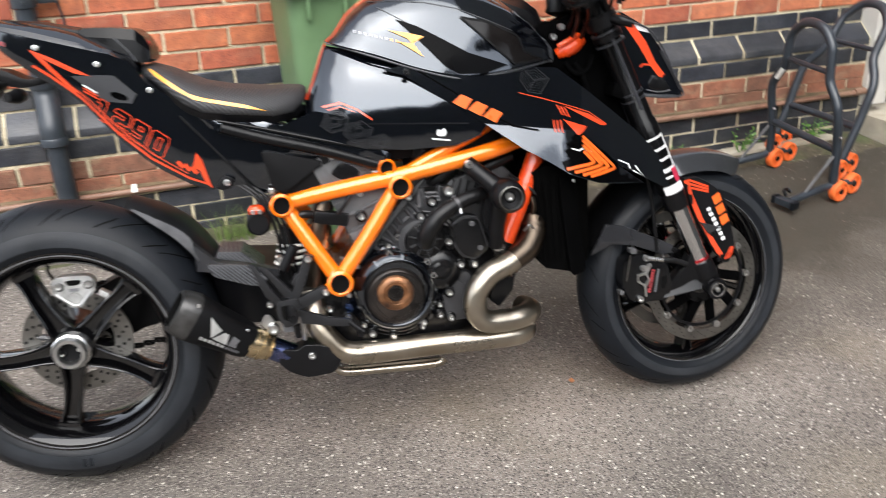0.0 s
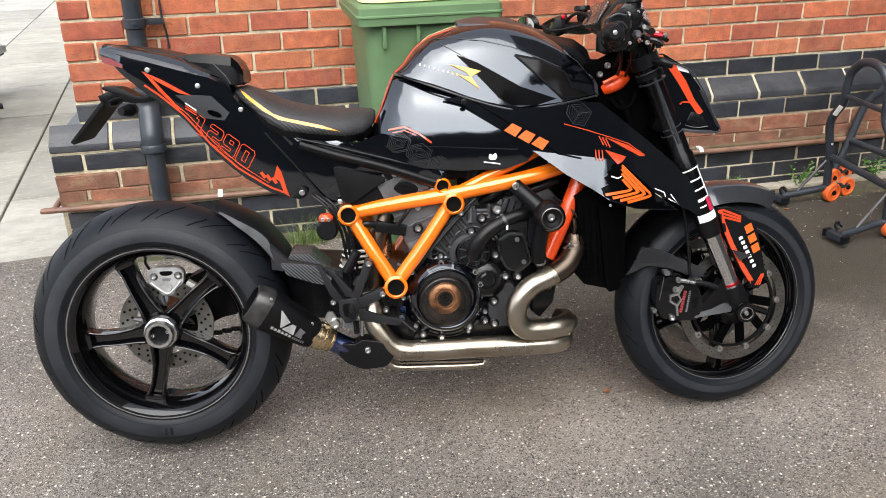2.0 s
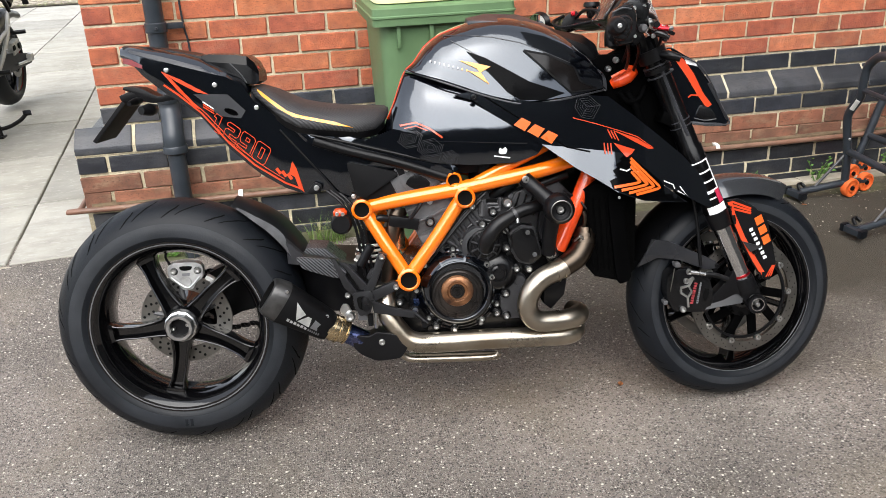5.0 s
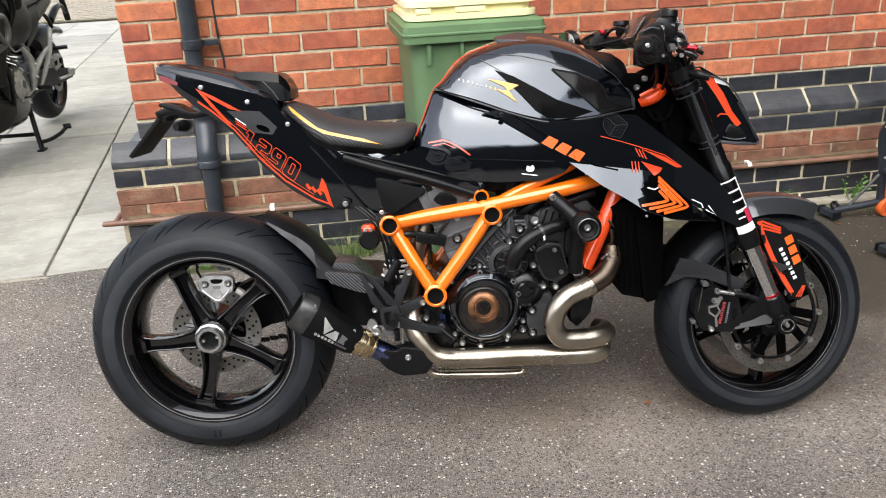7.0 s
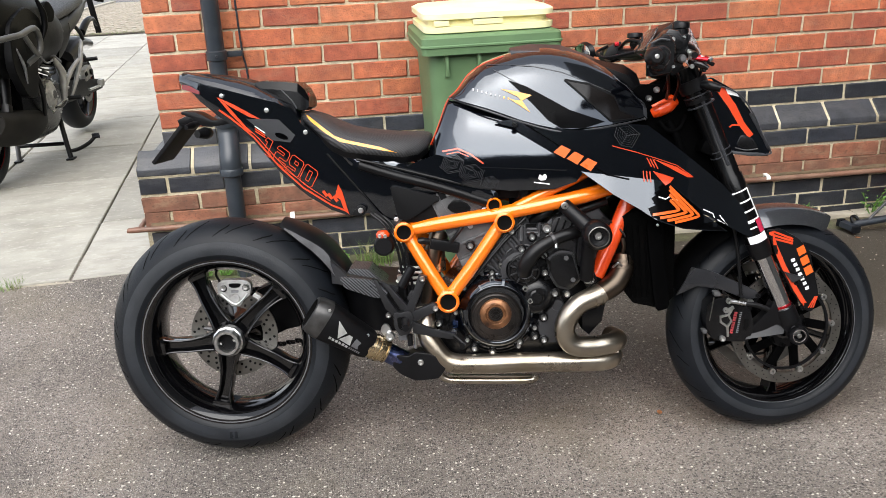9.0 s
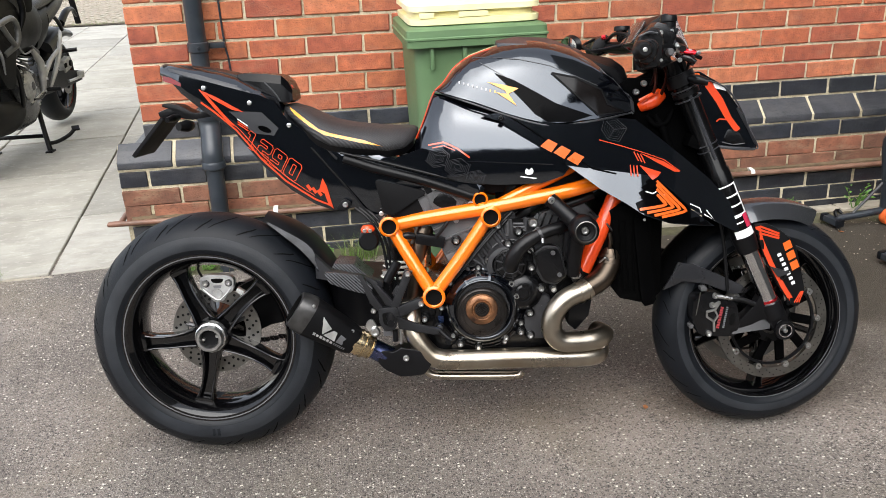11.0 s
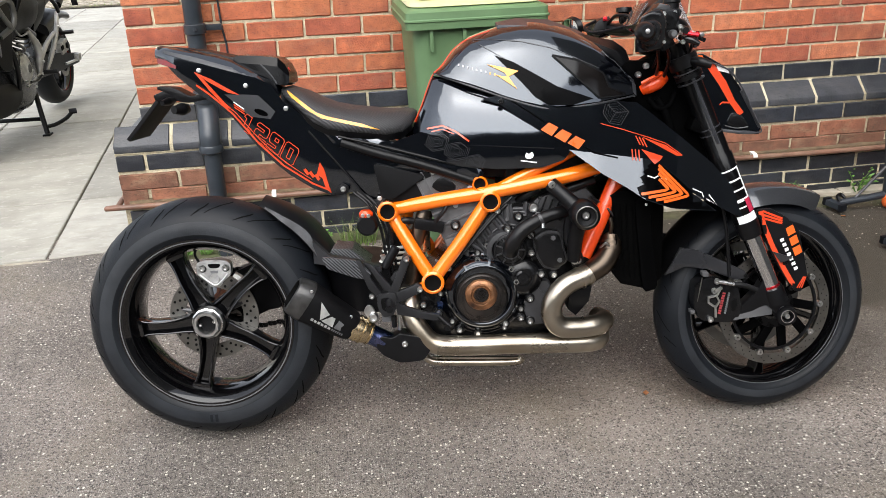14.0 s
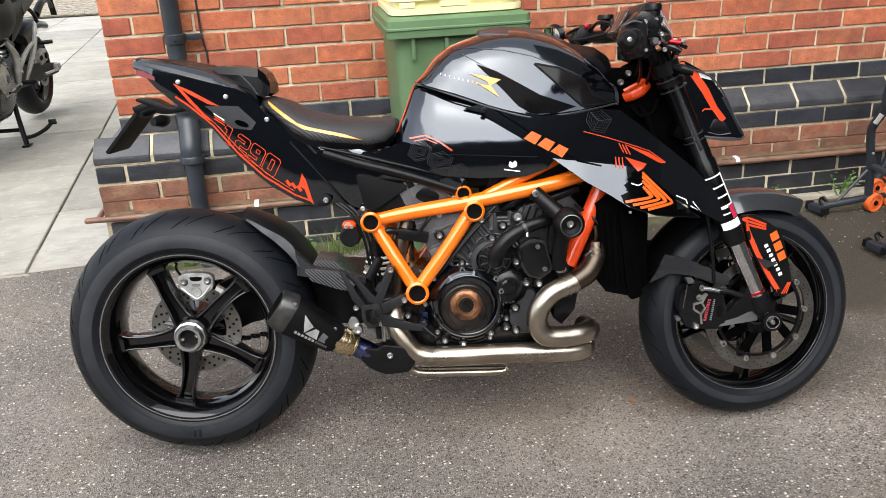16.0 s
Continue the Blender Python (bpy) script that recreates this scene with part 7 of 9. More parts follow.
rail = part("seat_rail_cover", panel([(0.330, 0.815), (0.43, 0.795), (0.52, 0.775), (0.600, 0.752), (0.66, 0.735), (0.705, 0.715), (0.725, 0.695), (0.715, 0.680), (0.66, 0.690), (0.60, 0.705), (0.52, 0.728), (0.43, 0.755), (0.36, 0.780)], lambda x, z: 0.122 + 0.05 * (x - 0.33) + 0.12 * min(0.02, abs(z - (0.80 - 0.25 * (x - 0.33)))), 0.02, 0.01, -1, 0.004), GLOSS, bike, "gloss black seat rail cover", 40)
part("subframe_plate", prism(rounded([(0.455, 0.715), (0.47, 0.726), (0.56, 0.706), (0.64, 0.690), (0.60, 0.655), (0.55, 0.632), (0.49, 0.628), (0.470, 0.660)], 2, 0.2), -0.118, -0.09, 0.004), MATT, bike, "matt black subframe side plate")
part("rail_strip", tube([(0.382, -0.132, 0.782), (0.461, -0.132, 0.754), (0.580, -0.132, 0.718), (0.696, -0.132, 0.676)], 0.0125, 14, 6), SATIN, rail, "glossy rounded rail strip")
part("panel_lip", tube([(0.376, -0.140, 0.797), (0.463, -0.140, 0.774), (0.546, -0.140, 0.750), (0.661, -0.140, 0.718), (0.725, -0.140, 0.708)], 0.0034, 8, 6), SATIN, rail)
part("side_plate", prism(rounded([(0.455, 0.723), (0.467, 0.724), (0.587, 0.692), (0.494, 0.634), (0.471, 0.644)], 3, 0.18), -0.131, -0.120, 0.003), MATT, bike, "matt black triangular side plate")
part("subframe_tube", tube([(0.46, -0.09, 0.735), (0.60, -0.10, 0.690), (0.72, -0.11, 0.672)], 0.014, 12), SATIN, bike)
for sgn in (-1, 1):
    part("panel_gap", tube([(0.30, sgn * 0.1055, 0.81), (0.345, sgn * 0.111, 0.755), (0.39, sgn * 0.1155, 0.700), (0.435, sgn * 0.117, 0.640)], 0.0022, 6), MATT, bike)
bolts("panel_bolt", bike, [(0.041, -0.079, 0.964), (0.154, -0.092, 0.924), (0.249, -0.101, 0.866), (0.466, -0.121, 0.640)], 0.0058, 0.003)
grab = part("tail_bracket", prism(rounded([(0.352, 0.655), (0.375, 0.682), (0.392, 0.672), (0.388, 0.655), (0.372, 0.650)], 2, 0.25), -0.122, -0.112, 0.003), SATIN, bike)
bolts("bracket_bolt", grab, [(0.378, -0.122, 0.666)], 0.007, 0.005)
# (the recess in the grey facet is a dark oval among the tail graphics)

# --- radiator shrouds
CREASE = [(0.70, 0.800), (0.94, 0.742), (1.10, 0.720), (1.14, 0.710), (1.18, 0.675), (1.22, 0.632), (1.29, 0.586), (1.40, 0.53)]
BASEW = [(0.70, 0.148), (0.80, 0.158), (0.90, 0.170), (1.00, 0.180), (1.10, 0.178), (1.20, 0.166), (1.30, 0.148), (1.38, 0.128)]


SLOPE = [(0.90, 0.47), (1.00, 0.44), (1.08, 0.39), (1.16, 0.40), (1.24, 0.45), (1.40, 0.45)]


def shroud_w(x, z):
    c, b = lerp(CREASE, x), lerp(BASEW, x)
    return b + lerp(SLOPE, x) * (c - z) if z < c else b - 0.08 * (z - c)


SHROUD = [(0.722, 0.872), (0.781, 0.882), (0.845, 0.862), (0.900, 0.846), (0.972, 0.847), (1.041, 0.856), (1.087, 0.851), (1.146, 0.805), (1.205, 0.757), (1.277, 0.697), (1.330, 0.638), (1.362, 0.595), (1.374, 0.556), (1.338, 0.566), (1.289, 0.580), (1.225, 0.590), (1.163, 0.602), (1.100, 0.626), (1.058, 0.655), (1.000, 0.690), (0.954, 0.727), (0.925, 0.747), (0.873, 0.784), (0.816, 0.822), (0.765, 0.858)]
EDGE = [(0.925, 0.747), (1.000, 0.7338), (1.100, 0.720), (1.140, 0.710), (1.180, 0.675), (1.220, 0.632), (1.2885, 0.5810)]
UPPER = SHROUD[:14] + EDGE[-2::-1] + SHROUD[22:]
LOWERF = EDGE + SHROUD[15:21]
def shroud_mesh(side):
    return join(panel(UPPER, shroud_w, 0.016, 0.005, side, 0.0), panel(LOWERF, shroud_w, 0.016, 0.005, side, 0.0))


shr = part("radiator_shroud", shroud_mesh(-1), GLOSS, bike, "gloss black radiator shroud with orange chevrons", 16)
part("radiator_shroud", shroud_mesh(1), GLOSS, bike, "", 16)
sw = shell_tree(shr)
part("shroud_groove", stuck(diced(stroke([(0.790, 0.868), (0.860, 0.820), (0.925, 0.775), (0.985, 0.738), (1.040, 0.724)], 0.0035), 0.02), sw, 0.0010), INNER, shr)
bolts("shroud_bolt", shr, [(0.768 + 0.0, -0.166, 0.866)], 0.007, 0.004, SATIN)
bolts("shroud_screw", shr, [(1.098, -0.225, 0.617)], 0.0034, 0.003, ALU)
# fine orange lines
sticker("shroud_line", stroke([(1.000, 0.806), (1.055, 0.789), (1.110, 0.770), (1.157, 0.752), (1.198, 0.722)], 0.0020), DECAL, shr, sw)
sticker("shroud_line", [(1.095, 0.772), (1.157, 0.748), (1.199, 0.720), (1.184, 0.721), (1.150, 0.740)], DECAL, shr, sw, 0.0016)
for k in range(3):
    sticker("shroud_dash", stroke([(1.083 + 0.008 * k, 0.774 - 0.003 * k), (1.094 + 0.008 * k, 0.752 - 0.003 * k)], 0.003), DECAL, shr, sw)
    sticker("shroud_dash", stroke([(1.074 + 0.008 * k, 0.743 - 0.001 * k), (1.076 + 0.008 * k, 0.717 - 0.001 * k)], 0.003), DECAL, shr, sw)
sticker("shroud_arrow", [(1.096, 0.742), (1.150, 0.722), (1.142, 0.712), (1.128, 0.705)], DECAL, shr, sw)
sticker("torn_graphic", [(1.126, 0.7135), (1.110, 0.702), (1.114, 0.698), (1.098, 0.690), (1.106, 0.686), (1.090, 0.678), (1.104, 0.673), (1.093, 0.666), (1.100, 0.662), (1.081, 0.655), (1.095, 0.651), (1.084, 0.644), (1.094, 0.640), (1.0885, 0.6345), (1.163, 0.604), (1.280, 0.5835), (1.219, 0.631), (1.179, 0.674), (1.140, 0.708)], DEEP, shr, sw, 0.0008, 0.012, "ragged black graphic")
for k, (a, b, c) in enumerate((((1.136, 0.671), (1.159, 0.6475), (1.090, 0.6400)), ((1.136, 0.684), (1.178, 0.6400), (1.107, 0.6315)), ((1.1365, 0.6945), (1.196, 0.6330), (1.125, 0.6240)), ((1.138, 0.7025), (1.213, 0.6270), (1.144, 0.6185)))):
    sticker("chevron", stroke([a, (b[0] - 0.003, b[1] + 0.003), (b[0], b[1] - 0.001), (b[0] - 0.007, b[1] - 0.003), c], 0.0064), DECALO, shr, sw, 0.0016, 0.012, "orange chevron stripe")
# the maker's logo as three plain slanted blocks
for k in range(3):
    x, z = 0.874 + 0.031 * k, 0.800 - 0.0165 * k
    sticker("logo_block", [(x - 0.014, z - 0.004), (x + 0.006, z + 0.012), (x + 0.028, z + 0.000), (x + 0.012, z - 0.020)], DECALO, shr, sw, 0.0016, 0.012, "plain orange logo block")
HEXC = (1.036, 0.829)
HEXR = ((1.013, 0.854), (1.040, 0.855), (1.067, 0.831), (1.048, 0.800), (1.021, 0.806), (1.006, 0.830))
for k in range(6):
    a, b = HEXR[k], HEXR[(k + 1) % 6]
    sticker("hexagon_line", stroke([a, b], 0.0009), DECALD, shr, sw, 0.0012, 0.02)
    if k % 2 == 0:
        sticker("hexagon_line", stroke([HEXC, a], 0.0009), DECALD, shr, sw, 0.0012, 0.02)
    for f in (0.2, 0.4, 0.6, 0.8):
        sticker("hexagon_hatch", stroke([(HEXC[0] + (a[0] - HEXC[0]) * f, HEXC[1] + (a[1] - HEXC[1]) * f), (HEXC[0] + (b[0] - HEXC[0]) * f, HEXC[1] + (b[1] - HEXC[1]) * f)], 0.0005), DECALD, shr, sw, 0.0012, 0.03)
for p in (((1.108, 0.680), (1.125, 0.674), (1.135, 0.678)), ((1.142, 0.672), (1.160, 0.668)), ((1.225, 0.640), (1.250, 0.628), (1.258, 0.606), (1.275, 0.598)), ((1.262, 0.612), (1.300, 0.586)), ((1.268, 0.622), (1.290, 0.592))):
    sticker("scratch_graphic", stroke(p, 0.0028), DECALW, shr, sw, 0.0014, 0.02)
# honeycomb on the lower panel and its fine red edging
lt = shell_tree(lowp, tank_side)
def hexa(cx, cz, r):
    for f in (1.0, 0.85, 0.70, 0.55, 0.40, 0.25):
        ring = [(cx + r * f * math.cos(radians(60 * k + 12)) * 1.25, cz + r * f * math.sin(radians(60 * k + 12))) for k in range(7)]
        for a, b in zip(ring, ring[1:]):
            if random.random() < 0.9:
                sticker("honeycomb_line", stroke([a, b], 0.0010), DECALD, lowp, lt, 0.0010, 0.03)


random.seed(11)
hexa(0.612, 0.776, 0.025)
hexa(0.660, 0.752, 0.026)
hexa(0.704, 0.722, 0.021)
sticker("panel_peak", stroke([(0.590, 0.806), (0.628, 0.812), (0.660, 0.797), (0.690, 0.774)], 0.004), DECAL, tank_side, lt, 0.001)
sticker("panel_peak", stroke([(0.600, 0.799), (0.628, 0.804), (0.655, 0.792)], 0.002), DECAL, tank_side, lt, 0.001)
sticker("white_mark", rounded([(0.822, 0.732), (0.826, 0.744), (0.832, 0.738), (0.839, 0.745), (0.844, 0.736), (0.840, 0.728), (0.828, 0.727)], 2, 0.3), DECALW, lowp, lt, 0.0012, 0.01, "small white sticker")
sticker("white_mark", [(0.812, 0.722), (0.850, 0.716), (0.850, 0.719), (0.812, 0.725)], DECALW, lowp, lt, 0.0012, 0.02)

# --- graphics on the tail
tt = shell_tree(tail)
sticker("tail_strip", [(-0.055, 1.010), (0.028, 0.986), (0.157, 0.948), (0.19, 0.940), (0.195, 0.946), (0.160, 0.957), (0.028, 0.997), (-0.05, 1.016)], GREYP, tail, tt, 0.0012, 0.012, "grey upper strip")
sticker("tail_stripe", stroke([(0.030, 0.930), (0.062, 0.906), (0.080, 0.890), (0.115, 0.858), (0.174, 0.783), (0.231, 0.727), (0.301, 0.680), (0.343, 0.662)], 0.0050), DECAL, tail, tt, 0.0013, 0.012, "orange edge stripe")
sticker("tail_stripe", stroke([(0.098, 0.884), (0.125, 0.858), (0.180, 0.790), (0.235, 0.736), (0.300, 0.690)], 0.0020), DECAL, tail, tt, 0.0013, 0.012)
sticker("tail_blade", [(0.027, 0.962), (0.070, 0.942), (0.138, 0.902), (0.108, 0.909), (0.062, 0.936)], DECAL, tail, tt, 0.0014, 0.012, "orange blade graphic")
sticker("tail_blade", [(0.027, 0.962), (0.050, 0.944), (0.112, 0.868), (0.098, 0.876), (0.060, 0.918)], DECAL, tail, tt, 0.0014, 0.012)
sticker("tail_facet", [(0.099, 0.905), (0.150, 0.903), (0.183, 0.900), (0.222, 0.860), (0.209, 0.842), (0.157, 0.850), (0.128, 0.880)], DECALD, tail, tt, 0.0011, 0.012, "satin grey facet")
# flat black oval: the recess's shade, put into the colour
sticker("recess_shade", [(0.1870 + 0.0170 * math.cos(a), 0.8585 - 0.006 * math.cos(a) + 0.0075 * math.sin(a)) for a in (0.0, 0.63, 1.26, 1.88, 2.51, 3.14, 3.77, 4.4, 5.03, 5.65)], DEEP, tail, tt, 0.0018, 0.012)
sticker("tail_arrow", [(0.323, 0.733), (0.332, 0.715), (0.346, 0.654), (0.334, 0.664), (0.326, 0.694), (0.312, 0.702)], DECAL, tail, tt, 0.0014, 0.012, "orange arrow graphic")
for k in range(3):
    sticker("tail_mark", stroke([(0.283 + 0.013 * k, 0.717 - 0.007 * k), (0.292 + 0.013 * k, 0.703 - 0.007 * k)], 0.008), DECAL, tail, tt, 0.0014, 0.02)
    sticker("tail_mark", stroke([(0.120, 0.886 - 0.006 * k), (0.145, 0.868 - 0.006 * k)], 0.0028), DECAL if k else DECALW, tail, tt, 0.0014, 0.02)


def outlined(name, loops, w, place, material, parent, tree, label=""):
    """Closed outlines drawn as thin lines on a surface; place maps their own axes to x, z."""
    bm = bmesh.new()
    for loop in loops:
        pts = [Vector(place(u, v)) for u, v in loop]
        for a, b in zip(pts, pts[1:] + pts[:1]):
            n = max(1, int((b - a).length / 0.012))
            d = (b - a).normalized()
            q = Vector((-d.y, d.x)) * w / 2
            row = [a - d * w * 0.4 + (b - a + d * w * 0.8) * k / n for k in range(n + 1)]
            vs = [[bm.verts.new((p.x + f * q.x, 0, p.y + f * q.y)) for f in (1, -1)] for p in row]
            for g, h in zip(vs, vs[1:]):
                bm.faces.new((g[0], g[1], h[1], h[0]))
    return part(name, stuck(bm, tree, 0.0016), material, parent, label)


DIGITS = {
    "1": [[(0.22, 1), (0.74, 1), (0.74, 0.24), (1, 0.24), (1, 0), (0.05, 0), (0.05, 0.24), (0.34, 0.24), (0.34, 0.76), (0.10, 0.76)]],
    "2": [[(0.12, 1), (0.88, 1), (1, 0.88), (1, 0.50), (0.88, 0.40), (0.40, 0.40), (0.40, 0.25), (1, 0.25), (1, 0), (0, 0), (0, 0.50), (0.12, 0.61), (0.62, 0.61), (0.62, 0.76), (0, 0.76), (0, 0.88)]],
    "9": [[(0.12, 1), (0.88, 1), (1, 0.88), (1, 0.12), (0.88, 0), (0, 0), (0, 0.23), (0.62, 0.23), (0.62, 0.38), (0.12, 0.38), (0, 0.50), (0, 0.88)], [(0.38, 0.78), (0.64, 0.78), (0.64, 0.60), (0.38, 0.60)]],
    "0": [[(0.12, 1), (0.88, 1), (1, 0.88), (1, 0.12), (0.88, 0), (0.12, 0), (0, 0.12), (0, 0.88)], [(0.38, 0.78), (0.64, 0.78), (0.64, 0.22), (0.38, 0.22)]],
}
for k, ch in enumerate("1290"):
    u0, wide, tall = (0.0, 0.040, 0.0815, 0.1235)[k], (0.030, 0.036, 0.037, 0.038)[k], (0.040, 0.042, 0.044, 0.046)[k]
    outlined("number", DIGITS[ch], 0.0017, lambda u, v: (0.1265 + (u0 + u * wide) * 0.780 + v * tall * 0.50, 0.8255 - (u0 + u * wide) * 0.626 + v * tall * 0.87), DECAL, tail, tt, "orange outlined number")

# silencer marks as plain shapes
mt = shell_tree(mu)


def on_can(pts):
    """Outlines drawn along the silencer's axis (0 to 1) and across it."""
    ax, up = Vector((MB.x - MA.x, MB.z - MA.z)), Vector((MA.z - MB.z, MB.x - MA.x)).normalized()
    return [tuple(Vector((MA.x, MA.z)) + ax * s + up * h) for s, h in pts]


sticker("silencer_mark", on_can([(0.40, 0.030), (0.60, 0.012), (0.52, -0.012)]), SILVER, mu, mt, 0.001, 0.008, "pale triangular mark")
sticker("silencer_mark", on_can([(0.54, -0.012), (0.64, 0.010), (0.70, 0.010), (0.73, -0.014), (0.68, -0.014), (0.66, -0.004)]), SILVER, mu, mt, 0.001, 0.008)
sticker("silencer_mark", on_can([(0.75, -0.014), (0.76, 0.010), (0.86, 0.006), (0.84, -0.004), (0.86, -0.014), (0.80, -0.006)]), DECALG, mu, mt, 0.001, 0.008)
for k in range(6):
    s = 0.40 + 0.055 * k
    sticker("silencer_lettering", on_can([(s, -0.024), (s + 0.038, -0.024), (s + 0.038, -0.0165 - 0.002 * (k % 2)), (s, -0.0165)]), SILVER, mu, mt, 0.001, 0.02)
for k in range(6):
    s = 0.735 + 0.032 * k
    sticker("silencer_lettering", on_can([(s, -0.024), (s + 0.020, -0.024), (s + 0.020, -0.0175), (s, -0.0175)]), DECALG, mu, mt, 0.001, 0.02)


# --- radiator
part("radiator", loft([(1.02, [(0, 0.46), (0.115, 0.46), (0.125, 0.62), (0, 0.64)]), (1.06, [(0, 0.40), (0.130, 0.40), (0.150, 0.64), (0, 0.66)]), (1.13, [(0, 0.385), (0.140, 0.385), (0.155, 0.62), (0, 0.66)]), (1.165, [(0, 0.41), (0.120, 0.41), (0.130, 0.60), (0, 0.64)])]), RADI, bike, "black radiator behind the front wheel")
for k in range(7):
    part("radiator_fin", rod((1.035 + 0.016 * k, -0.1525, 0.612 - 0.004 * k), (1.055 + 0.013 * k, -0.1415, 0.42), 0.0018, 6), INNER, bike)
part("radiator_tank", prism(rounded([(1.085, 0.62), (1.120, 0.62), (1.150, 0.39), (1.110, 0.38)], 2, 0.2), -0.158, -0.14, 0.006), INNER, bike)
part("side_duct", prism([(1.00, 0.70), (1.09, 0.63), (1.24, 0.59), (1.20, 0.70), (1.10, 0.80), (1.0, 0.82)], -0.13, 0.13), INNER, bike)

# --- front end
FA, FB = Vector((1.200, -0.105, 0.965)), Vector((1.452, -0.105, 0.365))
fd = (FB - FA).normalized()


def fork_leg(sgn):
    m = Vector((1, sgn * -1.0, 1))
    a, b = Vector((FA.x, sgn * 0.105, FA.z)), Vector((FB.x, sgn * 0.105, FB.z))
    leg = part("fork_leg", tube([a - fd * 0.02, a + fd * 0.27, a + fd * 0.275, a + fd * 0.455, a + fd * 0.46], [0.0265, 0.0265, 0.030, 0.029, 0.026], 22, curve=False), FORKBLK, bike, "upside-down fork leg with black outer and chrome inner tube")
    part("fork_inner", tube([a + fd * 0.45, b + fd * 0.02], 0.0225, 22, curve=False), CHROME, leg, "chromed inner fork tube")
    part("dust_seal", tube([a + fd * 0.455, a + fd * 0.475, a + fd * 0.50], [0.030, 0.029, 0.026], 20, curve=False), SATIN, leg)
    part("travel_ring", tube([b - fd * 0.012, b - fd * 0.006], 0.0240, 20, curve=False), REDANO, leg, "thin red ring")
    foot = prism(rounded([(1.425, 0.392), (1.468, 0.385), (1.494, 0.330), (1.504, 0.285), (1.480, 0.270), (1.456, 0.302), (1.436, 0.328), (1.366, 0.294), (1.350, 0.304), (1.408, 0.360)], 3, 0.22), sgn * 0.086, sgn * 0.120, 0.008)
    f = part("axle_foot", foot, SATIN, leg, "black cast fork foot")
    part("foot_clamp", tube([b - fd * 0.002, b + fd * 0.004, b + fd * 0.040], [0.0262, 0.0275, 0.0285], 22, curve=False), SATIN, leg, "black clamp round the tube end")
    # greyer than the foot: light on its upward facet, put into the colour
    web = bmesh.new()
    for q in ((1.350, 0.124, 0.289), (1.403, 0.104, 0.350), (1.422, 0.100, 0.343), (1.458, 0.106, 0.330), (1.446, 0.128, 0.302), (1.352, 0.104, 0.284), (1.450, 0.100, 0.300)):
        web.verts.new((q[0], sgn * q[1], q[2]))
    bmesh.ops.convex_hull(web, input=web.verts)
    part("foot_web", web, BRACKET, leg, "cast web of the fork foot, its lit facet painted greyer")
    part("axle_boss", lathe([(0.0, sgn * 0.122), (0.012, sgn * 0.122), (0.014, sgn * 0.133), (0.024, sgn * 0.133), (0.026, sgn * 0.125)], (1.470 + 0.015, 0, 0.296), "Y", 28), SATIN, leg)
    part("axle_end", lathe([(0.0, sgn * 0.1365), (0.0045, sgn * 0.1365), (0.0065, sgn * 0.133)], (1.485, 0, 0.296), "Y", 24), ALU, leg, "polished axle end")
    part("axle_ring", lathe([(0.0150, sgn * 0.1330), (0.0155, sgn * 0.1350), (0.0172, sgn * 0.1350), (0.0178, sgn * 0.1330)], (1.485, 0, 0.296), "Y", 28), CHROME, leg, "thin chrome ring")
    cal = part("front_caliper", prism(rounded([(1.252, 0.386), (1.281, 0.403), (1.324, 0.395), (1.362, 0.370), (1.373, 0.321), (1.361, 0.282), (1.309, 0.284), (1.266, 0.292), (1.248, 0.334)], 3, 0.2), sgn * 0.060, sgn * 0.122, 0.007), CASE, leg, "black radial brake caliper with silver and red marks")
    for pts, w in (([(1.317, 0.379), (1.306, 0.357), (1.285, 0.352), (1.285, 0.339), (1.303, 0.326), (1.305, 0.299)], 0.0058), ([(1.306, 0.354), (1.313, 0.341), (1.304, 0.326)], 0.0046), ([(1.300, 0.366), (1.318, 0.377)], 0.0075)):
        part("caliper_frame", prism(stroke(pts, w), sgn * 0.119, sgn * 0.1275, 0.0012), ALU, leg, "bare alloy caliper bridge")
    part("caliper_window", prism(rounded([(1.346, 0.343), (1.358, 0.347), (1.360, 0.329), (1.350, 0.310), (1.344, 0.322)], 3, 0.35), sgn * 0.1200, sgn * 0.1235), GROOVE, leg)
    for q in ([(1.268, 0.418), (1.284, 0.418), (1.285, 0.406), (1.270, 0.406)], [(1.269, 0.382), (1.278, 0.384), (1.274, 0.361), (1.268, 0.360)], [(1.241, 0.318), (1.254, 0.317), (1.251, 0.308), (1.243, 0.308)]):
        part("caliper_ear", prism(rounded(q, 2, 0.2), sgn * 0.100, sgn * 0.1215, 0.002), CYL, leg)
    part("caliper_edge", tube([(1.268, sgn * 0.122, 0.404), (1.263, sgn * 0.122, 0.372), (1.258, sgn * 0.121, 0.342)], 0.0016, 6), DISC, leg)
    for k in range(9):
        f = k / 8
        part("caliper_mark", box((1.3245 - 0.0105 * f, sgn * 0.1230, 0.361 - 0.052 * f), (0.0075, 0.002, 0.0045), 0, (0, 12, 0)), DECALM, leg)
    for k in range(11):
        f = k / 10
        part("caliper_mark", box((1.3375 - 0.0085 * f, sgn * 0.1230, 0.361 - 0.052 * f), (0.0042 + 0.001 * (k % 2), 0.002, 0.0030), 0, (0, 12, 0)), EDGEGREY, leg)
    bolts("caliper_bolt", leg, [(1.306, sgn * 0.118, 0.393), (1.291, sgn * 0.122, 0.294), (1.299, sgn * 0.118, 0.369)], 0.008, 0.010, ALU, (0, sgn, 0))
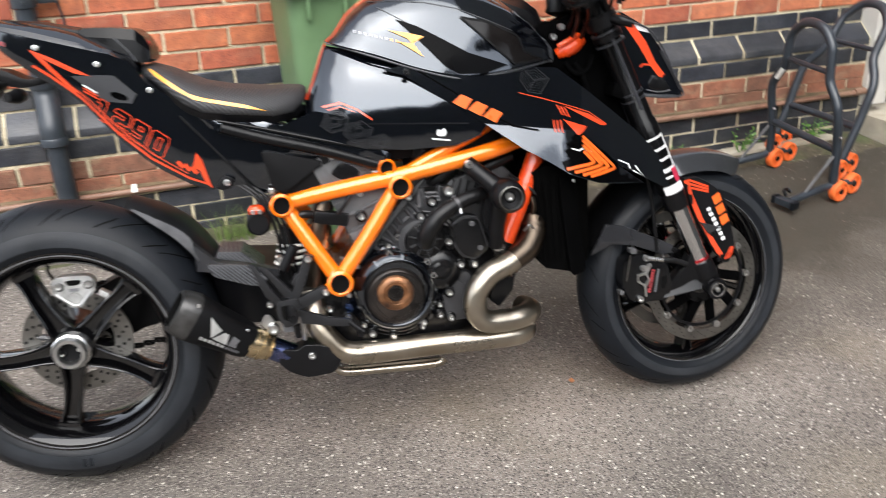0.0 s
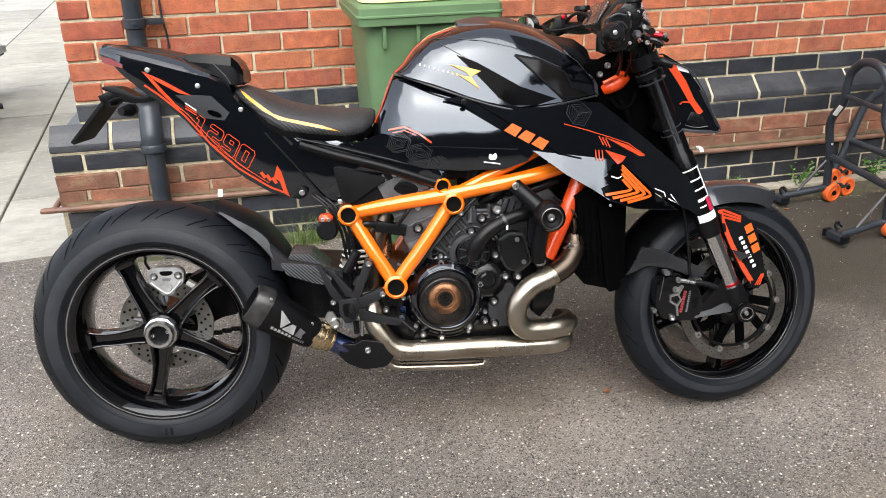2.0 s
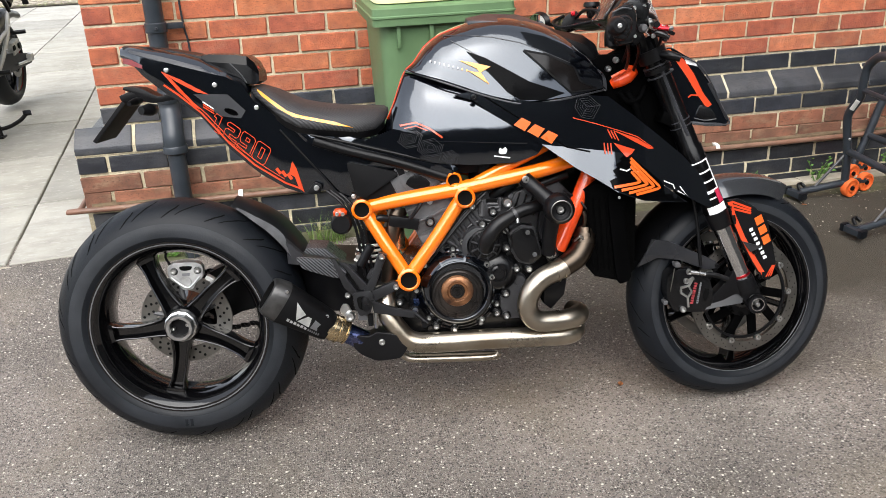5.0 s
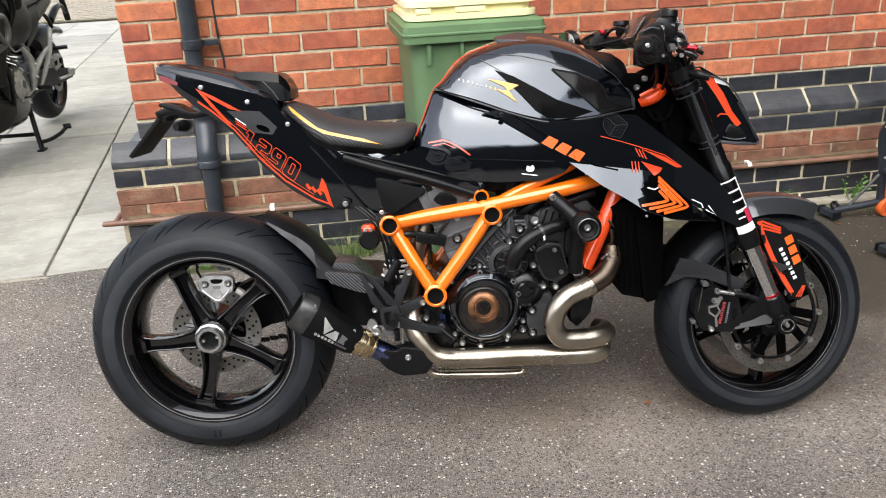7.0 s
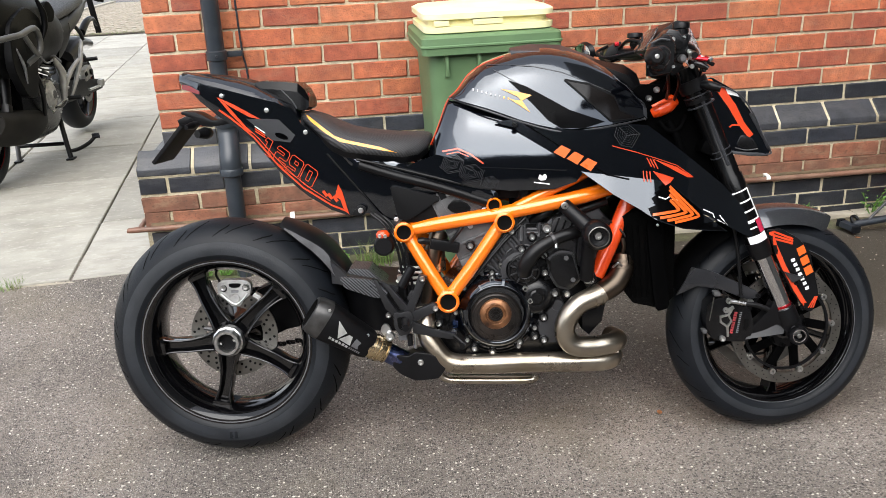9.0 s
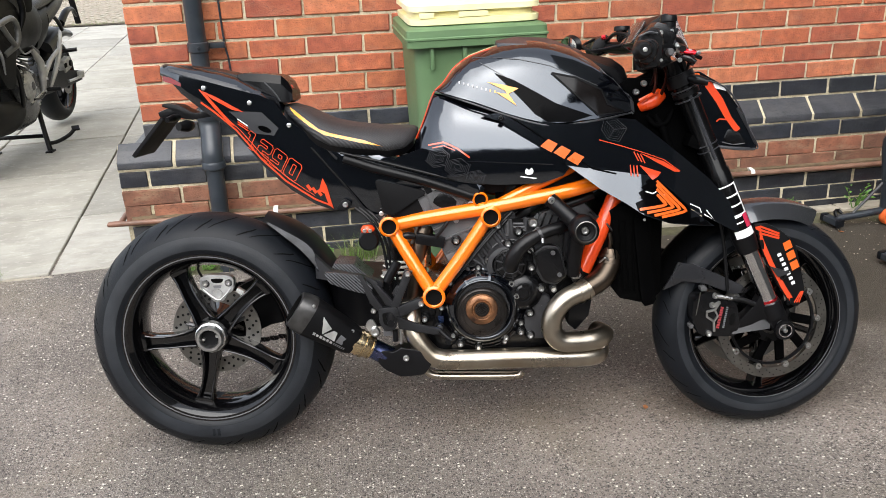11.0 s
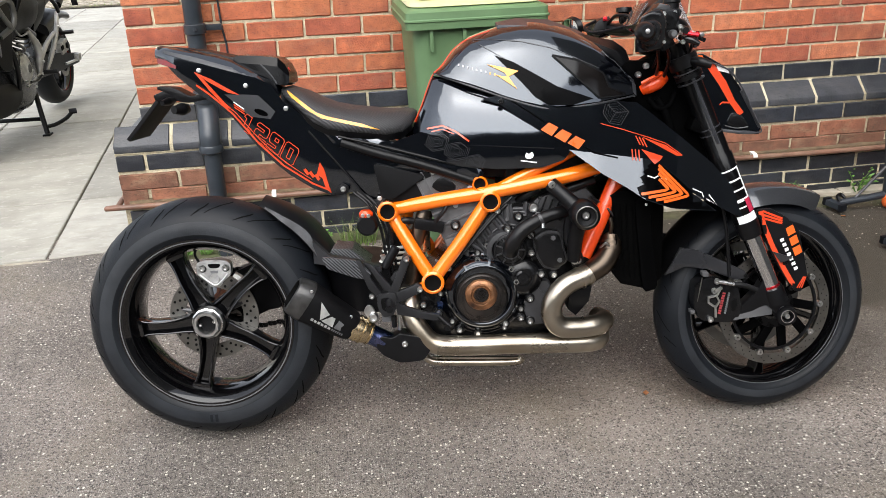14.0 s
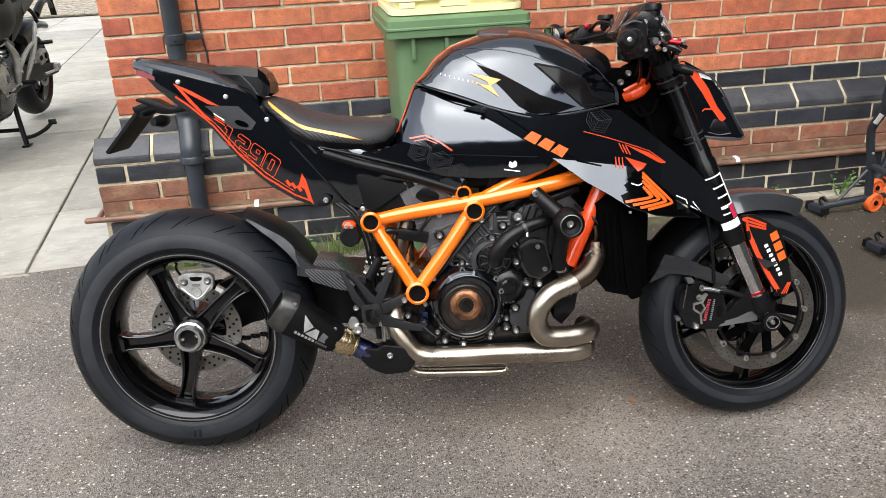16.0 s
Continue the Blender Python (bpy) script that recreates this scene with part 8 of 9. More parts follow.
    part("banjo_pipe", tube([(x, sgn * 0.124, z) for x, z in [(1.309, 0.393), (1.332, 0.388), (1.348, 0.384)]], 0.0055, 10), ALU, leg, "bare metal brake pipe")
    part("brake_hose", tube([(x, sgn * 0.122, z) for x, z in [(1.347, 0.384), (1.368, 0.381), (1.388, 0.375), (1.408, 0.366)]], 0.0068, 10), HOSE, leg)
    return leg


leg_r = fork_leg(-1)
fork_leg(1)
fl = shell_tree(leg_r)
FW = lambda s, o: (FA.x + fd.x * s - fd.z * o, FA.z + fd.z * s + fd.x * o)
for s0, s1, o0, o1, m_ in ((0.312, 0.316, -0.022, 0.024, DECALW), (0.316, 0.392, 0.0195, 0.024, DECALW), (0.340, 0.3445, -0.022, 0.0195, DECALW), (0.366, 0.3705, -0.022, 0.0195, DECALW), (0.392, 0.396, -0.022, 0.024, DECALW), (0.396, 0.432, 0.010, 0.024, DECALR), (0.396, 0.400, -0.022, 0.008, DECALW), (0.412, 0.416, -0.022, 0.008, DECALW), (0.434, 0.4545, -0.022, 0.024, DECALW)):
    q = [FW(s0, o0), FW(s0, o1), FW(s1, o1), FW(s1, o0)]
    sticker("fork_graphic", q, m_, leg_r, fl, 0.0012, 0.008, "white and crimson fork graphic")
for s in (0.20, 0.215):
    part("fork_band", tube([FA + fd * s, FA + fd * (s + 0.003)], 0.0275, 22, curve=False), GREYP, leg_r)
part("fork_rib", tube([FA + fd * 0.06 + Vector((0, -0.026, 0)), FA + fd * 0.24 + Vector((0, -0.028, 0))], 0.004, 8, curve=False), GREYP, leg_r)

# black filler block and hoses, added to darken the space between tank and fork
part("front_inner", prism(rounded([(1.036, 0.914), (1.093, 0.947), (1.149, 0.944), (1.229, 0.891), (1.323, 0.723), (1.377, 0.574), (1.253, 0.609), (1.107, 0.776)], 2, 0.15), -0.070, 0.070, 0.006), INNER, bike, "black filler block between tank and fork")
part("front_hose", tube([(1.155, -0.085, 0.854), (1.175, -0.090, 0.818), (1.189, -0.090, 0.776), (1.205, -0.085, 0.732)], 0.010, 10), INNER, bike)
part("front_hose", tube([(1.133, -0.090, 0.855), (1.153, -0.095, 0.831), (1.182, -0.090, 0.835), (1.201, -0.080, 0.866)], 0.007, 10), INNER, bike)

# triple clamps and steering head
for nm, s, th in (("upper_clamp", 0.0, 0.016), ("lower_clamp", 0.20, 0.020)):
    c = Vector((FA.x, 0, FA.z)) + fd * s
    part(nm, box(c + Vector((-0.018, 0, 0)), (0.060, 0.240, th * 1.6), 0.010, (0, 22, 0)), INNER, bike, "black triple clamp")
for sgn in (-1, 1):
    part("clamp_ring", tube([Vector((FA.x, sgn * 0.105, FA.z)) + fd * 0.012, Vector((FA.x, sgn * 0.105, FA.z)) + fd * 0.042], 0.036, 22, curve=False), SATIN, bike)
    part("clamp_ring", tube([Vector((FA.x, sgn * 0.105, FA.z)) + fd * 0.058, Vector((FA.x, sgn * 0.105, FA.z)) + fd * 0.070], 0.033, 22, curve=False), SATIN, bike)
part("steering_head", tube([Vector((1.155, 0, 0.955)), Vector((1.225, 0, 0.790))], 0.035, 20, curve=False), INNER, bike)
hb = part("head_bracket", tube([(1.119, -0.075, 0.873), (1.134, -0.080, 0.881), (1.153, -0.080, 0.891), (1.172, -0.070, 0.904)], [0.012, 0.017, 0.019, 0.017], 16, 5), REDOR, bike, "orange-painted steering head bracket")
part("bracket_rib", tube([(1.113, -0.098, 0.891), (1.134, -0.100, 0.901), (1.158, -0.094, 0.911)], 0.005, 10), REDOR, hb)
bolts("head_bolt", bike, [(1.128, -0.076, 0.932), (1.108, -0.080, 0.912)], 0.008, 0.010)

# handlebar and controls
bar = part("handlebar", tube([(1.052, -0.385, 1.008), (1.092, -0.30, 1.012), (1.128, -0.17, 1.020), (1.150, -0.07, 1.028), (1.152, 0, 1.030), (1.150, 0.07, 1.028), (1.128, 0.17, 1.020), (1.100, 0.30, 1.030), (1.085, 0.385, 1.030)], 0.0125, 14), SATIN, bike, "wide black handlebar")
part("grip", tube([(1.048, -0.395, 1.007), (1.074, -0.335, 1.010), (1.100, -0.275, 1.013)], 0.0175, 18), RUBBER, bar, "black rubber grip")
part("grip", tube([(1.082, 0.395, 1.030), (1.094, 0.335, 1.030), (1.104, 0.275, 1.030)], 0.0185, 18), RUBBER, bar)
part("bar_end", lathe([(0.0, -0.420), (0.012, -0.420), (0.016, -0.416), (0.019, -0.402), (0.020, -0.390), (0.0, -0.388)], (1.048, 0, 1.007), "Y", 28), SATIN, bar)
bolts("bar_end_bolt", bar, [(1.048, -0.420, 1.007)], 0.005, 0.003)
part("lever_guard", prism([(1.051, 1.017), (1.058, 1.037), (1.075, 1.050), (1.097, 1.054), (1.110, 1.034), (1.110, 0.993), (1.100, 0.970), (1.071, 0.966), (1.053, 0.984)], -0.330, -0.292, 0.004, 1), CONTROL, bar, "black switch housing and hand guard")
part("guard_shell", prism([(1.043, 0.996), (1.047, 1.019), (1.059, 1.028), (1.078, 1.032), (1.092, 1.019), (1.088, 0.994), (1.076, 0.978), (1.056, 0.976)], -0.366, -0.334, 0.005, 1), CONTROL, bar)
part("guard_rib", prism([(1.049, 1.009), (1.059, 1.023), (1.073, 1.024), (1.068, 1.011), (1.075, 0.998), (1.063, 0.990)], -0.378, -0.364, 0.003, 1), CONTROL, bar)
part("guard_rib", prism([(1.047, 0.983), (1.052, 0.995), (1.078, 0.991), (1.073, 0.978)], -0.376, -0.364, 0.003, 1), SATIN, bar)
part("guard_edge", tube([(1.052, -0.345, 1.036), (1.074, -0.345, 1.044), (1.093, -0.345, 1.041)], 0.0022, 6), GREYP, bar)
part("upper_housing", prism([(1.090, 1.052), (1.102, 1.068), (1.125, 1.062), (1.137, 1.037), (1.127, 1.020), (1.107, 1.029)], -0.300, -0.240, 0.006, 2), CONTROL, bar)
part("sensor_block", prism([(1.133, 1.028), (1.148, 1.035), (1.158, 1.020), (1.153, 1.002), (1.135, 1.003)], -0.270, -0.236, 0.004, 2), CONTROL, bar)
part("lever_pivot", lathe([(0.0, -0.290), (0.006, -0.290), (0.008, -0.286), (0.009, -0.284), (0.0095, -0.270), (0.0, -0.270)], (1.137, 0, 1.002), "Y", 20), CYL, bar, "bare metal lever pivot")
part("lever_blade", tube([(1.161, -0.285, 0.991), (1.177, -0.290, 0.986), (1.191, -0.295, 0.978)], [0.007, 0.008, 0.005], 10), CONTROL, bar)
part("red_adjuster", tube([(1.158, -0.285, 1.004), (1.172, -0.290, 1.000), (1.189, -0.292, 0.997)], 0.0045, 8), REDANO, bar, "red anodised lever adjuster")
part("perch_clamp", tube([(1.140, -0.262, 1.013), (1.157, -0.262, 1.009), (1.173, -0.262, 1.001)], 0.008, 10), ALU, bar)
part("throttle_cable", tube([(1.105, -0.25, 0.995), (1.12, -0.22, 0.965), (1.14, -0.15, 0.935), (1.15, -0.08, 0.90)], 0.004, 8), HOSE, bar)
part("throttle_cable", tube([(1.115, -0.25, 0.998), (1.14, -0.22, 0.972), (1.165, -0.15, 0.945), (1.17, -0.08, 0.90)], 0.004, 8), HOSE, bar)
part("brake_hose", tube([(1.19, -0.19, 1.01), (1.215, -0.16, 0.98), (1.215, -0.10, 0.93), (1.23, -0.06, 0.85)], 0.004, 8), HOSE, bar)
part("cable_clip", box((1.118, -0.255, 0.990), (0.022, 0.018, 0.014), 0.003, (0, 30, 0)), ALU, bar)
part("reservoir_bracket", box((1.172, -0.165, 1.035), (0.012, 0.02, 0.05), 0.003, (0, 20, 0)), SATIN, bar)
part("front_reservoir", lathe([(0.0, 0.020), (0.018, 0.020), (0.020, 0.016), (0.020, 0.006), (0.017, 0.004), (0.017, -0.022), (0.0, -0.024)], (1.168, -0.150, 1.068), "Z", 20), SATIN, bar)
bolts("control_bolt", bar, [(1.105, -0.286, 1.030), (1.132, -0.276, 1.006), (1.150, -0.222, 1.010), (1.100, -0.348, 0.985)], 0.0036, 0.003)
part("clutch_cable", tube([(1.06, 0.22, 1.052), (1.025, 0.19, 1.035), (1.045, 0.15, 1.02), (1.11, 0.10, 1.03)], 0.004, 8), HOSE, bar)
part("switch_loom", tube([(1.09, 0.20, 1.045), (1.10, 0.12, 1.062), (1.13, 0.06, 1.050), (1.15, 0.02, 1.02)], 0.0045, 8), HOSE, bar)
for cx, cy, cz, sx, sy, sz, tilt in ((1.140, -0.232, 1.046, 0.026, 0.020, 0.014, 20), (1.156, -0.205, 1.046, 0.018, 0.030, 0.022, -10), (1.096, -0.300, 1.050, 0.022, 0.014, 0.010, 12), (1.128, -0.262, 0.982, 0.030, 0.016, 0.020, -30), (1.186, -0.205, 0.998, 0.020, 0.022, 0.026, 35), (1.205, -0.245, 0.992, 0.030, 0.010, 0.008, 25)):
    part("control_block", box((cx, cy, cz), (sx, sy, sz), 0.003, (0, tilt, 8)), CASE, bar)
bolts("guard_bolt", bar, [(1.057, -0.379, 1.006), (1.047, -0.368, 1.021), (1.095, -0.302, 1.047), (1.154, -0.272, 1.017), (1.110, -0.302, 1.044), (1.044, -0.368, 1.000), (1.156, -0.290, 0.984)], 0.0052, 0.004)
bolts("clamp_bolt", bar, [(1.142, -0.080, 1.046), (1.166, -0.080, 1.030), (1.156, -0.222, 1.050), (1.190, -0.218, 1.004), (1.088, 0.222, 1.048)], 0.0042, 0.004)
for s_ in (0.052, 0.078):
    part("fork_clamp_line", tube([FA + fd * s_, FA + fd * (s_ + 0.003)], 0.0335, 24, curve=False), GREYP, leg_r)
part("switch_housing", box((1.118, -0.245, 1.020), (0.055, 0.060, 0.060), 0.008, (0, 15, 8)), CONTROL, bar)
part("switch_rocker", box((1.100, -0.262, 1.045), (0.014, 0.012, 0.012), 0.003), REDANO, bar)
part("brake_master", tube([(1.150, -0.22, 1.030), (1.175, -0.20, 1.020), (1.20, -0.15, 1.012)], [0.014, 0.016, 0.012], 12), SATIN, bar)
part("brake_lever", tube([(1.165, -0.20, 1.020), (1.165, -0.26, 1.012), (1.150, -0.33, 1.010), (1.135, -0.385, 1.006)], [0.008, 0.008, 0.006, 0.007], 10), SATIN, bar)
for k in range(4):
    part("lever_adjuster", box((1.176 + 0.008 * k, -0.262 - 0.004 * k, 1.004 - 0.002 * k), (0.010, 0.012, 0.010), 0.003, (0, 20 * k, 10)), REDANO if k % 2 == 0 else ALU, bar)
part("lever_stub", tube([(1.165, -0.26, 1.004), (1.190, -0.265, 0.990), (1.188, -0.268, 0.972)], 0.006, 8), SATIN, bar)
part("bar_clamp", box((1.152, -0.055, 1.030), (0.05, 0.05, 0.05), 0.012, (0, 20, 0)), SATIN, bar)
part("bar_clamp", box((1.152, 0.055, 1.030), (0.05, 0.05, 0.05), 0.012, (0, 20, 0)), SATIN, bar)
dash = part("dashboard", prism(rounded([(1.105, 1.030), (1.135, 1.072), (1.175, 1.098), (1.195, 1.090), (1.190, 1.030), (1.150, 1.000)], 3, 0.25), -0.085, 0.085, 0.010), SATIN, bike, "black dashboard pod behind a small screen")
part("dash_screen", box((1.118, 0, 1.056), (0.006, 0.13, 0.06), 0.003, (0, 32, 0)), GLASS, dash)
part("fly_screen", panel([(1.180, 1.005), (1.185, 1.050), (1.195, 1.092), (1.205, 1.088), (1.228, 1.030), (1.240, 0.985), (1.210, 0.980)], lambda x, z: 0.105 - 0.25 * (z - 0.97), 0.02, 0.004, -1), GLASS, dash, "black fly screen cheek", 30)
part("fly_screen", panel([(1.180, 1.005), (1.185, 1.050), (1.195, 1.092), (1.205, 1.088), (1.228, 1.030), (1.240, 0.985), (1.210, 0.980)], lambda x, z: 0.105 - 0.25 * (z - 0.97), 0.02, 0.004, 1), GLASS, dash, "", 30)
part("ignition_lock", lathe([(0, 0.02), (0.016, 0.02), (0.02, 0), (0.02, -0.03)], (1.135, -0.02, 0.995), "Z", 20), SATIN, bike)
# the far control and fluid pot
part("switch_housing", box((1.085, 0.26, 1.035), (0.05, 0.07, 0.05), 0.012, (0, -20, 0)), SATIN, bar)
part("switch_guard", prism(rounded([(1.045, 1.020), (1.060, 1.052), (1.090, 1.060), (1.098, 1.030), (1.070, 1.010)], 2, 0.3), 0.20, 0.235, 0.006), SATIN, bar)
part("switch_button", box((1.082, 0.198, 1.056), (0.012, 0.01, 0.012), 0.003), REDANO, bar)
pot = part("fluid_pot", lathe([(0.0, 0.020), (0.020, 0.020), (0.021, 0.012), (0.020, 0.010), (0.014, 0.008), (0.014, -0.012), (0.010, -0.020), (0.0, -0.02)], (1.125, 0.16, 1.060), "Z", 24), SMOKE, bar, "brown fluid pot with a black cap")
part("pot_cap", lathe([(0.0, 0.022), (0.0205, 0.022), (0.022, 0.018), (0.022, 0.010), (0.0, 0.010)], (1.125, 0.16, 1.060), "Z", 24), SATIN, bar)
part("clutch_lever", tube([(1.135, 0.19, 1.035), (1.14, 0.25, 1.035), (1.115, 0.36, 1.032)], 0.007, 8), REDANO, bar)
part("red_lever_arm", tube([(1.120, 0.05, 1.020), (1.150, 0.02, 1.060)], 0.006, 8, curve=False), REDANO, bar)
part("lever_perch", tube([(1.09, 0.22, 1.03), (1.13, 0.14, 1.028), (1.15, 0.07, 1.030)], 0.014, 12), SATIN, bar)
mr = part("mirror", lathe([(0.0, 0.006), (0.034, 0.006), (0.040, 0.0), (0.034, -0.012), (0.0, -0.018)], (0, 0, 0), "X", 28), SATIN, bike, "round bar-end mirror on the far side")
mr.matrix_basis = pose(1.030, 0.42, 1.045, 0, -10, 25) @ Matrix.Diagonal((1, 1.25, 0.75, 1))
g = part("mirror_glass", lathe([(0.0, -0.0185), (0.034, -0.0145)], (0, 0, 0), "X", 28), MIRROR, mr)
part("mirror_stem", tube([(1.085, 0.385, 1.03), (1.06, 0.41, 1.035), (1.035, 0.42, 1.04)], 0.006, 8), SATIN, bike)
part("brake_hose", tube([(1.20, -0.15, 1.0), (1.225, -0.12, 0.93), (1.235, -0.06, 0.86), (1.29, -0.08, 0.70), (1.33, -0.09, 0.55), (1.345, -0.10, 0.40)], 0.0045, 8), HOSE, bike)
part("throttle_cables", tube([(1.13, -0.17, 1.0), (1.15, -0.10, 0.955), (1.14, -0.04, 0.90)], 0.0035, 8), HOSE, bike)
part("front_indicator", tube([(1.215, -0.115, 0.942), (1.236, -0.150, 0.938), (1.262, -0.160, 0.930)], [0.008, 0.012, 0.009], 12), SATIN, bike)
part("front_indicator", tube([(1.215, 0.115, 0.942), (1.236, 0.150, 0.938), (1.262, 0.160, 0.930)], [0.008, 0.012, 0.009], 12), SATIN, bike)

# headlight mask
HL = [(1.228, 0.950), (1.262, 0.957), (1.320, 0.922), (1.362, 0.866), (1.412, 0.772), (1.408, 0.756), (1.360, 0.758), (1.285, 0.772), (1.262, 0.85)]
hl = part("headlight", prism(rounded(HL, 2, 0.12), -0.085, 0.085, 0.022, 3), GLOSS, bike, "black headlight mask with red-orange brow")
ht = shell_tree(hl)
sticker("brow", [(1.268, 0.932), (1.292, 0.930), (1.322, 0.888), (1.345, 0.842), (1.368, 0.812), (1.356, 0.803), (1.330, 0.838), (1.305, 0.880)], DECAL, hl, ht, 0.0016, 0.01, "red-orange brow strip")
sticker("brow_tail", stroke([(1.332, 0.836), (1.315, 0.838), (1.308, 0.832)], 0.004), DECAL, hl, ht, 0.0016)
# white sticker paints the reflection at the top of the mask
sticker("brow_glint", [(1.296, 0.928), (1.326, 0.914), (1.330, 0.906), (1.302, 0.914)], DECALW, hl, ht, 0.0018, 0.02, "pale painted glint")
sticker("brow_top", [(1.238, 0.952), (1.262, 0.952), (1.268, 0.940), (1.246, 0.940)], DECALO, hl, ht, 0.0018, 0.02)
part("headlight_lip", tube([(1.300, -0.086, 0.772), (1.36, -0.087, 0.764), (1.405, -0.080, 0.764), (1.40, -0.084, 0.79), (1.36, -0.086, 0.864)], 0.004, 8), GREYP, hl)
part("mask_rim", tube([(1.282, -0.090, 0.935), (1.330, -0.092, 0.911), (1.368, -0.092, 0.858), (1.388, -0.092, 0.811), (1.412, -0.088, 0.769), (1.404, -0.090, 0.761), (1.364, -0.092, 0.761), (1.311, -0.092, 0.768)], 0.0020, 8), GREYP, hl, "grey rim of the mask")
part("inner_lamp", prism(rounded([(1.326, 0.786), (1.339, 0.813), (1.364, 0.804), (1.382, 0.778), (1.365, 0.770)], 2, 0.2), -0.0885, -0.080, 0.002), CONTROL, hl)
part("lamp_edge", tube([(1.322, -0.092, 0.781), (1.350, -0.092, 0.774), (1.378, -0.092, 0.776)], 0.0014, 6), DECALG, hl)
part("mask_tip", prism(rounded([(1.245, 0.950), (1.264, 0.944), (1.261, 0.936), (1.242, 0.942)], 2, 0.2), -0.0885, -0.070, 0.003), DECALO, hl)
part("lens", prism(rounded([(1.330, 0.900), (1.366, 0.868), (1.404, 0.790), (1.396, 0.772), (1.375, 0.80)], 2, 0.2), -0.070, 0.070, 0.01), GLASS, hl, "clear headlight lens")

# front mudguard
bm = bmesh.new()
rows = []
for k in range(15):
    t = k / 14
    a = radians(114 - 54 * t)
    r = 0.318
    x, z = FC.x + r * math.cos(a), FC.z + r * math.sin(a)
    w = 0.062 * (1 - 0.75 * max(0, (t - 0.6) / 0.4) ** 1.5) * (0.75 + 0.25 * min(1, t / 0.25))
    n = Vector((math.cos(a), 0, math.sin(a)))
    rows.append([bm.verts.new(Vector((x, f * w * 1.08, z)) - n * (0.050 * abs(f) ** 2.6)) for f in (-1, -0.85, -0.6, -0.3, 0, 0.3, 0.6, 0.85, 1)])
for a, b in zip(rows, rows[1:]):
    for j in range(8):
        bm.faces.new((a[j], a[j + 1], b[j + 1], b[j]))
bmesh.ops.rotate(bm, cent=FC, matrix=Matrix.Rotation(radians(8), 3, Vector((-0.40, 0, 0.92))), verts=bm.verts)
bmesh.ops.solidify(bm, geom=bm.faces[:], thickness=0.003)
mg = part("front_mudguard", bm, GUARD, bike, "satin dark grey front mudguard")
for sgn in (-1, 1):
    part("mudguard_stay", prism([(1.178, 0.405), (1.200, 0.440), (1.218, 0.478), (1.262, 0.470), (1.330, 0.438), (1.385, 0.410), (1.396, 0.390), (1.360, 0.388), (1.290, 0.418), (1.232, 0.428)], sgn * 0.088, sgn * 0.096, 0.003), GREYPAINT, mg, "grey mudguard stay")
    gd = part("fork_guard", prism(rounded([(1.405, 0.570), (1.440, 0.572), (1.475, 0.552), (1.512, 0.520), (1.530, 0.450), (1.542, 0.395), (1.528, 0.352), (1.512, 0.354), (1.478, 0.400), (1.440, 0.470)], 2, 0.15), sgn * 0.092, sgn * 0.104, 0.004), SATIN, mg, "black fork guard with orange graphics")
    if sgn < 0:
        gt = shell_tree(gd)
        sticker("guard_stripe", stroke([(1.414, 0.566), (1.424, 0.530), (1.450, 0.472), (1.482, 0.412), (1.510, 0.366)], 0.012), DECAL, gd, gt, 0.0012, 0.012, "orange edge stripe")
        for k in range(3):
            sticker("guard_flash", stroke([(1.420, 0.566 - 0.009 * k), (1.470, 0.545 - 0.006 * k)], 0.005), DECAL, gd, gt, 0.0012, 0.02)
            sticker("guard_flash", stroke([(1.516 + 0.006 * k, 0.362), (1.532 + 0.003 * k, 0.392)], 0.003), DECAL, gd, gt, 0.0012, 0.02)
            x, z = 1.487 + 0.010 * k, 0.515 - 0.026 * k
            sticker("logo_block", [(x - 0.008, z + 0.004), (x + 0.010, z + 0.014), (x + 0.018, z - 0.006), (x + 0.000, z - 0.016)], DECALO, gd, gt, 0.0012, 0.012)
        for k in range(7):
            x, z = 1.470 + 0.0064 * k, 0.490 - 0.0125 * k
            sticker("guard_lettering", [(x - 0.004, z + 0.002), (x + 0.005, z + 0.006), (x + 0.008, z - 0.002), (x - 0.001, z - 0.006)], DECALW, gd, gt, 0.0012, 0.02)
bm = bmesh.new()
rows = []
for k in range(9):
    a = radians(158 - 46 * k / 8)
    n = Vector((math.cos(a), 0, math.sin(a)))
    rows.append([bm.verts.new(FC + n * 0.316 + Vector((0, f * 0.066, 0)) - n * (0.03 * abs(f) ** 2.6)) for f in (-1, -0.6, 0, 0.6, 1)])
for a, b in zip(rows, rows[1:]):
    for j in range(4):
        bm.faces.new((a[j], a[j + 1], b[j + 1], b[j]))
bmesh.ops.solidify(bm, geom=bm.faces[:], thickness=0.003)
part("rear_flap", bm, MATT, mg)
part("guard_wing", prism([(1.448, 0.462), (1.500, 0.444), (1.470, 0.432)], -0.112, -0.104, 0.001), GREYPAINT, mg)
bolts("guard_bolt", mg, [(1.482, -0.104, 0.430), (1.500, -0.104, 0.362), (1.410, -0.104, 0.552), (1.388, -0.098, 0.398)], 0.006, 0.006, SATIN)

# --- front wheel
FW_ = Vector((1.464, 0.012, 0.295))
fw = part("front_wheel", rim_mesh(0.218, 0.050, FW_), RIMBLACK, bike, "gloss black front wheel with two brake discs")
fprof = tyre_profile(0.291, 0.060, 0.220)
part("tyre", lathe(fprof, FW_, "Y", 96), RUBBER, fw, "black front tyre with curved sipes")
part("sidewall", wall_band(fprof, FW_, 0.228, 0.252), SIDEWALL, fw, "dull grey-black tyre wall")
